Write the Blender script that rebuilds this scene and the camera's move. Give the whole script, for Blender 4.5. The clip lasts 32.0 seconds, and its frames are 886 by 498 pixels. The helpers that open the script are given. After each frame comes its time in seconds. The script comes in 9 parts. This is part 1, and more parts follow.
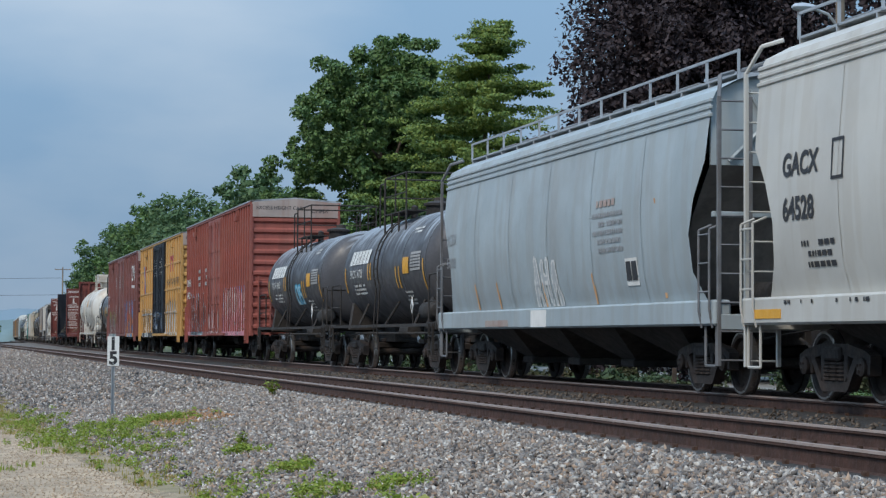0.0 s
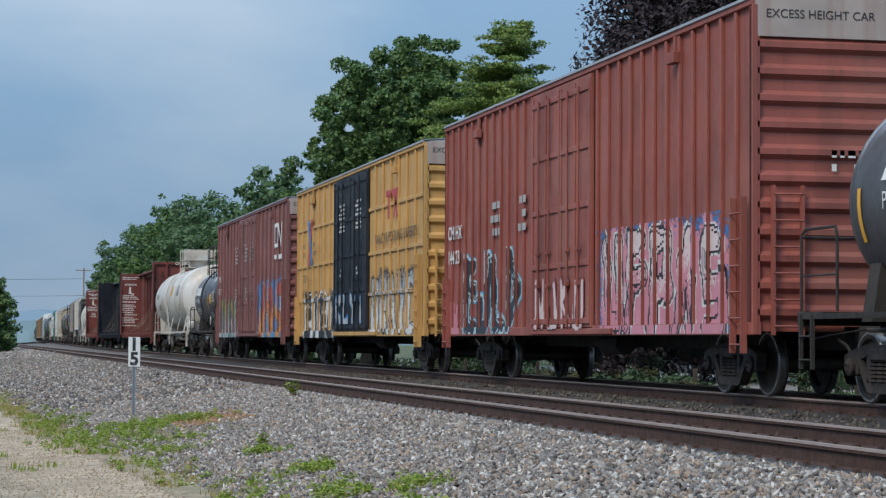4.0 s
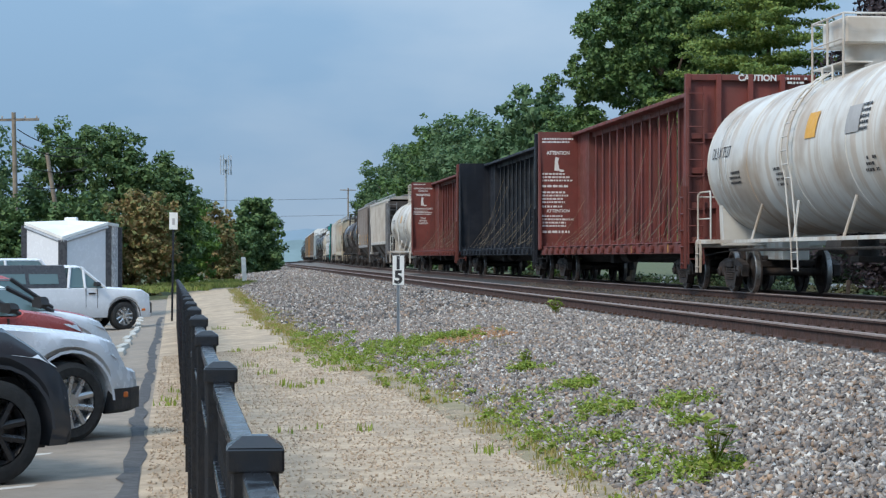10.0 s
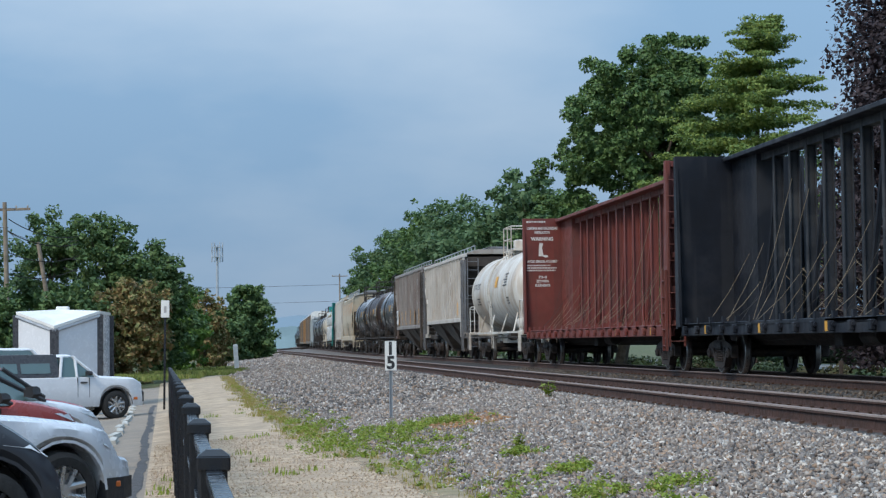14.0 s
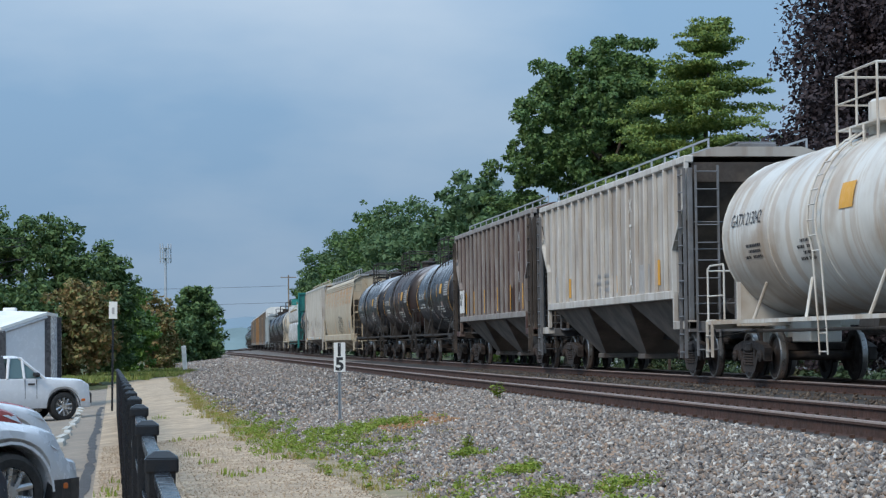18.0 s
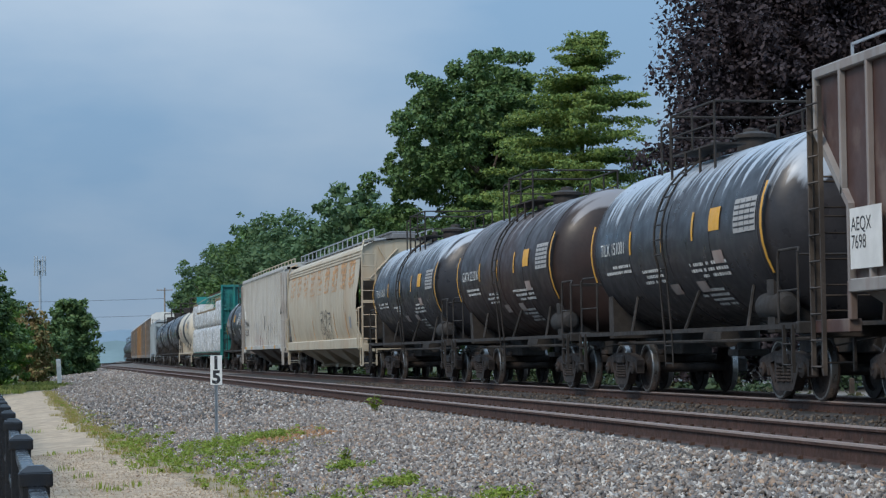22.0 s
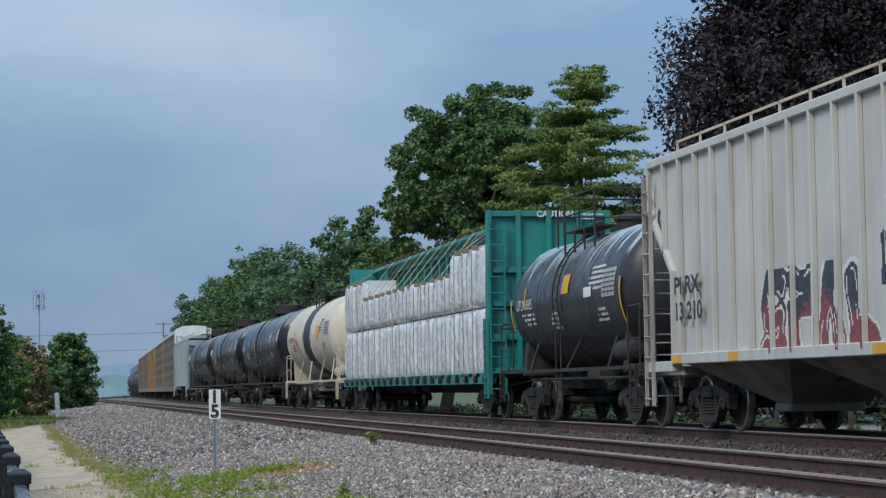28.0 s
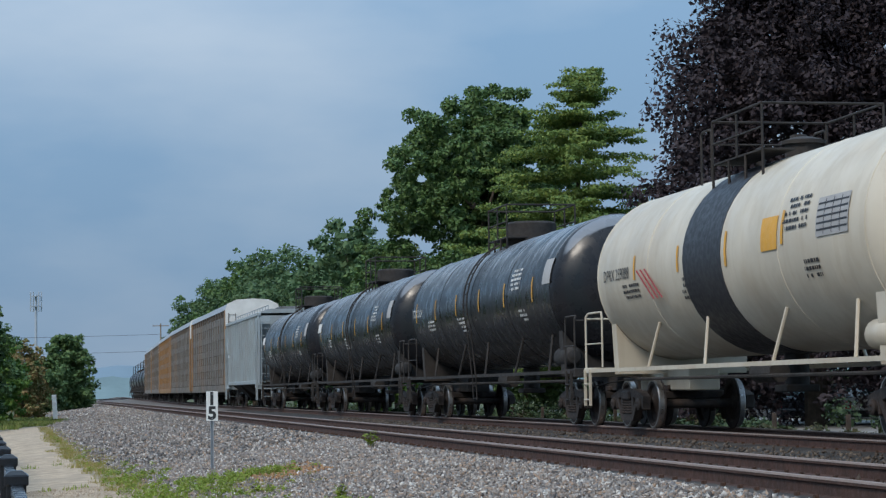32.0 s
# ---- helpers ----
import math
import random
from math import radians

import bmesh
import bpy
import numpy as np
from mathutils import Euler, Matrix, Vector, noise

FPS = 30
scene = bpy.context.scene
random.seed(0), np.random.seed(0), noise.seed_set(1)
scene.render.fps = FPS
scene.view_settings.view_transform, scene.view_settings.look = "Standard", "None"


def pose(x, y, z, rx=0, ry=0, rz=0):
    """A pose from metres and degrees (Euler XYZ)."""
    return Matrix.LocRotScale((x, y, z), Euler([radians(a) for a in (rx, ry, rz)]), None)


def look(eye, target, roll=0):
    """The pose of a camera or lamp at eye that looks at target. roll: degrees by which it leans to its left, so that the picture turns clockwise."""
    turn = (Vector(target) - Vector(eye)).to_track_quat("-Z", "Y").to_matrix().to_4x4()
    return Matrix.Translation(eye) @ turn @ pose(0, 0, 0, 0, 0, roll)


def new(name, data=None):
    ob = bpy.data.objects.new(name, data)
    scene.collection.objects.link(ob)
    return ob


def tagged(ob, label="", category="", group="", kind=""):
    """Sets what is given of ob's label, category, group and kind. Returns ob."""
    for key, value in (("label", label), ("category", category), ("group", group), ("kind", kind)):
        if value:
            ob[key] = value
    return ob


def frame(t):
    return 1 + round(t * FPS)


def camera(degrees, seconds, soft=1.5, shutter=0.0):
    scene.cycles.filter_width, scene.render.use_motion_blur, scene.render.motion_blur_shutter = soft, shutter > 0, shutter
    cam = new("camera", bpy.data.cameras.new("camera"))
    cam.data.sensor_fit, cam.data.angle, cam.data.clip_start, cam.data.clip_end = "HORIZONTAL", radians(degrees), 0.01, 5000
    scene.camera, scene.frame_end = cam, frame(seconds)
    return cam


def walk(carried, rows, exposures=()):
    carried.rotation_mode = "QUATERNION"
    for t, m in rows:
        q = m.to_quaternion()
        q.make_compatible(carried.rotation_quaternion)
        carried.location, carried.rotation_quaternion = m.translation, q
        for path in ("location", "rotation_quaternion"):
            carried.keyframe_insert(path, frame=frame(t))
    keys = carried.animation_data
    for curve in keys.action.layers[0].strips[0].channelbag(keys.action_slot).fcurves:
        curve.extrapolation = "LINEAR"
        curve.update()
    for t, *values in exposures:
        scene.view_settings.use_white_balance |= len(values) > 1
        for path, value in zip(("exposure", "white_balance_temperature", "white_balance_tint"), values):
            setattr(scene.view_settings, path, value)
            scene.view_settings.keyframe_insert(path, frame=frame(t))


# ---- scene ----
import colorsys

# ---- camera ----
EYE = (0.0, 0.0, 1.5)
LOOKS = (
    (0, 92.394, -0.328, -13.226), (0.5, 92.413, -0.428, -13.242), (1, 92.385, -0.333, -13.222), (1.5, 92.407, -0.326, -13.249),
    (2, 92.418, -0.316, -13.289), (2.5, 92.443, -0.301, -13.238), (3, 92.427, -0.332, -12.89), (3.5, 92.407, -0.305, -12.703),
    (5.5, 92.426, -0.388, -12.683), (6, 92.438, -0.388, -12.689), (6.5, 92.444, -0.415, -12.71), (7, 92.456, -0.355, -12.699),
    (7.5, 92.466, -0.407, -12.718), (8, 92.459, -0.388, -12.709), (8.4, 92.459, -0.388, -12.709), (8.5, 92.243, -0.335, -12.471),
    (8.6, 92.107, -0.339, -12.189), (8.7, 91.849, -0.347, -11.653), (8.8, 91.536, -0.357, -11.005), (8.9, 91.216, -0.367, -10.342),
    (9, 90.882, -0.377, -9.652), (9.1, 90.732, -0.353, -9.098), (9.2, 90.574, -0.327, -8.517), (9.3, 90.416, -0.302, -7.935),
    (9.4, 90.265, -0.278, -7.382), (9.5, 90.129, -0.256, -6.884), (10, 90.22, 0.011, -5.795), (10.5, 90.895, 0.364, -5.449),
    (11, 91.578, 0.535, -5.34), (11.5, 92.081, 0.649, -5.436), (12, 92.365, 0.638, -5.629), (12.5, 92.427, 0.684, -5.792),
    (13, 92.44, 0.682, -5.881), (13.5, 92.454, 0.683, -5.862), (14, 92.455, 0.659, -5.999), (14.5, 92.456, 0.65, -6.27),
    (16.5, 92.487, 0.624, -6.493), (17, 92.477, 0.649, -6.576), (17.5, 92.472, 0.674, -6.829), (18, 92.476, 0.659, -7.343),
    (18.5, 92.622, 0.679, -7.973), (19, 92.766, 0.727, -8.551), (19.5, 92.769, 0.682, -9.209), (20, 92.782, 0.788, -9.835),
    (20.5, 92.782, 0.725, -10.3), (21, 92.753, 0.745, -10.524), (21.5, 92.768, 0.789, -10.545), (22, 92.768, 0.769, -10.567),
    (22.5, 92.771, 0.76, -10.546), (23, 92.793, 0.752, -10.567), (23.5, 92.816, 0.744, -10.566), (24, 92.864, 0.735, -10.586),
    (24.5, 92.976, 0.763, -10.569), (25, 93.155, 0.78, -10.59), (25.5, 93.29, 0.791, -10.61), (27.5, 93.651, 0.8, -10.635),
    (28, 93.658, 0.8, -10.598), (28.5, 93.673, 0.823, -10.603), (29, 93.681, 0.787, -10.628), (29.5, 93.679, 0.8, -10.614),
    (30, 93.677, 0.828, -10.641), (30.5, 93.678, 0.809, -10.632), (31, 93.705, 0.749, -10.64), (31.5, 93.716, 0.79, -10.666),
    (32, 93.712, 0.743, -10.668),
)
cam = camera(23.02, 32.0, soft=1.3)
walk(cam, [(t, pose(*EYE, rx, ry, rz)) for t, rx, ry, rz in LOOKS], exposures=[(0.0, -0.05, 6850, 10), (8.2, -0.05, 6850, 10), (9.8, 0.18, 6850, 10), (13.0, 0.08, 6800, 10), (17.5, 0.0, 6780, 10), (20.5, -0.10, 6780, 10), (32.0, -0.17, 6750, 10)])

# ---- sky and sun ----
SUN_EL, SUN_AZ = 44.0, 229.0      # degrees above the horizon, clockwise from +y


def build_world():
    w = bpy.data.worlds.new("sky")
    scene.world = w
    w.use_nodes = True
    nt = w.node_tree
    nt.nodes.clear()
    N, L = nt.nodes.new, nt.links.new
    sky = N("ShaderNodeTexSky")
    sky.sky_type, sky.sun_disc = "NISHITA", False
    sky.sun_elevation, sky.sun_rotation = radians(SUN_EL), radians(SUN_AZ)
    sky.air_density, sky.dust_density = 1.6, 3.0
    tc = N("ShaderNodeTexCoord")
    mp = N("ShaderNodeMapping")
    mp.inputs["Scale"].default_value = (1.0, 1.0, 2.6)
    L(tc.outputs["Generated"], mp.inputs["Vector"])
    big = N("ShaderNodeTexNoise")
    big.inputs["Scale"].default_value, big.inputs["Detail"].default_value, big.inputs["Roughness"].default_value = 3.1, 6.0, 0.5
    L(mp.outputs["Vector"], big.inputs["Vector"])
    ramp = N("ShaderNodeValToRGB")
    ramp.color_ramp.elements[0].position, ramp.color_ramp.elements[1].position = 0.42, 0.72
    L(big.outputs["Fac"], ramp.inputs["Fac"])
    # an overcast sky: three times as bright overhead as at the horizon
    sep = N("ShaderNodeSeparateXYZ")
    L(tc.outputs["Generated"], sep.inputs["Vector"])
    grade = N("ShaderNodeMapRange")
    grade.inputs["From Min"].default_value, grade.inputs["From Max"].default_value = 0.02, 0.75
    grade.inputs["To Min"].default_value, grade.inputs["To Max"].default_value = 1.0, 2.7
    L(sep.outputs["Z"], grade.inputs["Value"])
    cloud = N("ShaderNodeMix")
    cloud.data_type = "RGBA"
    cloud.inputs["A"].default_value = (0.198, 0.347, 0.550, 1)
    cloud.inputs["B"].default_value = (0.40, 0.515, 0.665, 1)
    L(ramp.outputs["Color"], cloud.inputs["Factor"])
    lit = N("ShaderNodeVectorMath")
    lit.operation = "SCALE"
    L(cloud.outputs["Result"], lit.inputs[0])
    L(grade.outputs["Result"], lit.inputs["Scale"])
    b1, b2, add = N("ShaderNodeBackground"), N("ShaderNodeBackground"), N("ShaderNodeAddShader")
    b1.inputs["Strength"].default_value = 0.006
    b2.inputs["Strength"].default_value = 0.94
    L(sky.outputs["Color"], b1.inputs["Color"])
    L(lit.outputs["Vector"], b2.inputs["Color"])
    L(b1.outputs["Background"], add.inputs[0])
    L(b2.outputs["Background"], add.inputs[1])
    out = N("ShaderNodeOutputWorld")
    L(add.outputs["Shader"], out.inputs["Surface"])


build_world()
sun = new("sun", bpy.data.lights.new("sun", "SUN"))
sun.data.energy, sun.data.angle, sun.data.color = 2.4, radians(18), (1.0, 0.94, 0.86)
sun.matrix_world = look((0, 0, 60), (-math.sin(radians(SUN_AZ)), -math.cos(radians(SUN_AZ)), 60 - math.tan(radians(SUN_EL))))
# ---- materials ----
def surface(name, color, rough=0.6, metal=0.0, spread=0.12, scale=3.0, dirt=None, dirt_amount=0.3, dirt_scale=0.8, streak=None, streak_amount=0.4,
            streak_size=(2.0, 2.0, 0.12), bump=0.15, bump_scale=40.0, per_object=0.0, spec=0.5, coord="Object", seed=0.0, crown=None):
    """A painted, stony or metal surface: base colour with broad and fine variation, dirt patches, vertical streaks and relief."""
    m = bpy.data.materials.new(name)
    m.use_nodes = True
    nt = m.node_tree
    nt.nodes.clear()
    N, L = nt.nodes.new, nt.links.new
    out, bs = N("ShaderNodeOutputMaterial"), N("ShaderNodeBsdfPrincipled")
    L(bs.outputs["BSDF"], out.inputs["Surface"])
    tc, mp = N("ShaderNodeTexCoord"), N("ShaderNodeMapping")
    mp.inputs["Location"].default_value = (seed * 7.3, seed * 3.1, seed * 1.7)
    L(tc.outputs[coord], mp.inputs["Vector"])

    def noise_tex(s, detail=5.0, stretch=None):
        n = N("ShaderNodeTexNoise")
        n.inputs["Scale"].default_value, n.inputs["Detail"].default_value = s, detail
        src = mp.outputs["Vector"]
        if stretch:
            m2 = N("ShaderNodeMapping")
            m2.inputs["Scale"].default_value = stretch
            L(src, m2.inputs["Vector"])
            src = m2.outputs["Vector"]
        L(src, n.inputs["Vector"])
        return n.outputs["Fac"]

    def mix(fac, a, b, mode="MIX"):
        x = N("ShaderNodeMix")
        x.data_type, x.blend_type = "RGBA", mode
        for socket, v in (("Factor", fac), ("A", a), ("B", b)):
            if hasattr(v, "default_value"):
                L(v, x.inputs[socket])
            else:
                x.inputs[socket].default_value = v if socket == "Factor" else (*v, 1)
        return x.outputs["Result"]

    def ramp(fac, lo, hi, a=0.0, b=1.0):
        x = N("ShaderNodeMapRange")
        x.interpolation_type = "SMOOTHSTEP"
        for k, v in (("From Min", lo), ("From Max", hi), ("To Min", a), ("To Max", b)):
            x.inputs[k].default_value = v
        L(fac, x.inputs["Value"])
        return x.outputs["Result"]

    dark = tuple(c * (1 - spread * 1.6) for c in color)
    light = tuple(min(1.0, c * (1 + spread)) for c in color)
    col = mix(ramp(noise_tex(scale), 0.3, 0.7), dark, light)
    col = mix(ramp(noise_tex(scale * 14, 3.0), 0.25, 0.75, 0, min(0.9, spread * 2.5)), col, tuple(c * (1 - spread * 1.2) for c in color))
    if streak:
        col = mix(ramp(noise_tex(1.6, 6.0, streak_size), 0.49, 0.60, 0, streak_amount), col, streak)
    if dirt:
        col = mix(ramp(noise_tex(dirt_scale, 8.0), 0.48, 0.61, 0, dirt_amount), col, dirt)
    if crown:                                                          # painted sky sheen broken by dirt streaks: from this height up, in ragged drips
        lo, hi, sheen, amount = crown
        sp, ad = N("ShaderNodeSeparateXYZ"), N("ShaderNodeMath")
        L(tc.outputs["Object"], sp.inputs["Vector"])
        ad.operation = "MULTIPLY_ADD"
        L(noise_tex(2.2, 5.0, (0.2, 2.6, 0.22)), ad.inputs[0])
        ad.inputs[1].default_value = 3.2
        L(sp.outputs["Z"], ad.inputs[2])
        col = mix(ramp(ad.outputs["Value"], lo + 1.6, hi + 1.6, 0, amount), col, sheen)
    if per_object:
        info = N("ShaderNodeObjectInfo")
        hs = N("ShaderNodeHueSaturation")
        L(ramp(info.outputs["Random"], 0, 1, 1 - per_object, 1 + per_object), hs.inputs["Value"])
        L(col, hs.inputs["Color"])
        col = hs.outputs["Color"]
    L(col, bs.inputs["Base Color"])
    bs.inputs["Metallic"].default_value = metal
    bs.inputs["Specular IOR Level"].default_value = spec
    L(ramp(noise_tex(scale * 3), 0.3, 0.7, max(0.05, rough - 0.10), min(1, rough + 0.10)), bs.inputs["Roughness"])
    if bump:
        bp = N("ShaderNodeBump")
        bp.inputs["Strength"].default_value, bp.inputs["Distance"].default_value = bump, 0.02
        L(noise_tex(bump_scale, 4.0), bp.inputs["Height"])
        L(bp.outputs["Normal"], bs.inputs["Normal"])
    return m


def island_surface(name, colors, rough=0.85, bump=0.3, bump_scale=30.0, trans=0.0):
    """For heaps of small pieces joined in one mesh: each piece takes its own colour."""
    m = bpy.data.materials.new(name)
    m.use_nodes = True
    nt = m.node_tree
    nt.nodes.clear()
    N, L = nt.nodes.new, nt.links.new
    out, bs, geo, ra = N("ShaderNodeOutputMaterial"), N("ShaderNodeBsdfPrincipled"), N("ShaderNodeNewGeometry"), N("ShaderNodeValToRGB")
    ra.color_ramp.elements[0].color = (*colors[0], 1)
    ra.color_ramp.elements[1].color = (*colors[-1], 1)
    for i, c in enumerate(colors[1:-1], 1):
        ra.color_ramp.elements.new(i / (len(colors) - 1)).color = (*c, 1)
    L(geo.outputs["Random Per Island"], ra.inputs["Fac"])
    L(ra.outputs["Color"], bs.inputs["Base Color"])
    bs.inputs["Roughness"].default_value = rough
    bs.inputs["Specular IOR Level"].default_value = 0.35
    if trans:
        tr, mx = N("ShaderNodeBsdfTranslucent"), N("ShaderNodeMixShader")
        L(ra.outputs["Color"], tr.inputs["Color"])
        mx.inputs["Fac"].default_value = trans
        L(bs.outputs["BSDF"], mx.inputs[1])
        L(tr.outputs["BSDF"], mx.inputs[2])
        L(mx.outputs["Shader"], out.inputs["Surface"])
    else:
        L(bs.outputs["BSDF"], out.inputs["Surface"])
    if bump:
        tc, n, bp = N("ShaderNodeTexCoord"), N("ShaderNodeTexNoise"), N("ShaderNodeBump")
        n.inputs["Scale"].default_value = bump_scale
        L(tc.outputs["Object"], n.inputs["Vector"])
        bp.inputs["Strength"].default_value, bp.inputs["Distance"].default_value = bump, 0.02
        L(n.outputs["Fac"], bp.inputs["Height"])
        L(bp.outputs["Normal"], bs.inputs["Normal"])
    return m


def plain(name, color, rough=0.5, metal=0.0, spread=0.06, **kw):
    return surface(name, color, rough, metal, spread, **kw)


def glass(name, tint=(0.05, 0.07, 0.08)):
    m = bpy.data.materials.new(name)
    m.use_nodes = True
    bs = m.node_tree.nodes["Principled BSDF"]
    bs.inputs["Base Color"].default_value = (*tint, 1)
    bs.inputs["Roughness"].default_value = 0.04
    bs.inputs["Transmission Weight"].default_value = 0.35
    bs.inputs["IOR"].default_value = 1.5
    return m


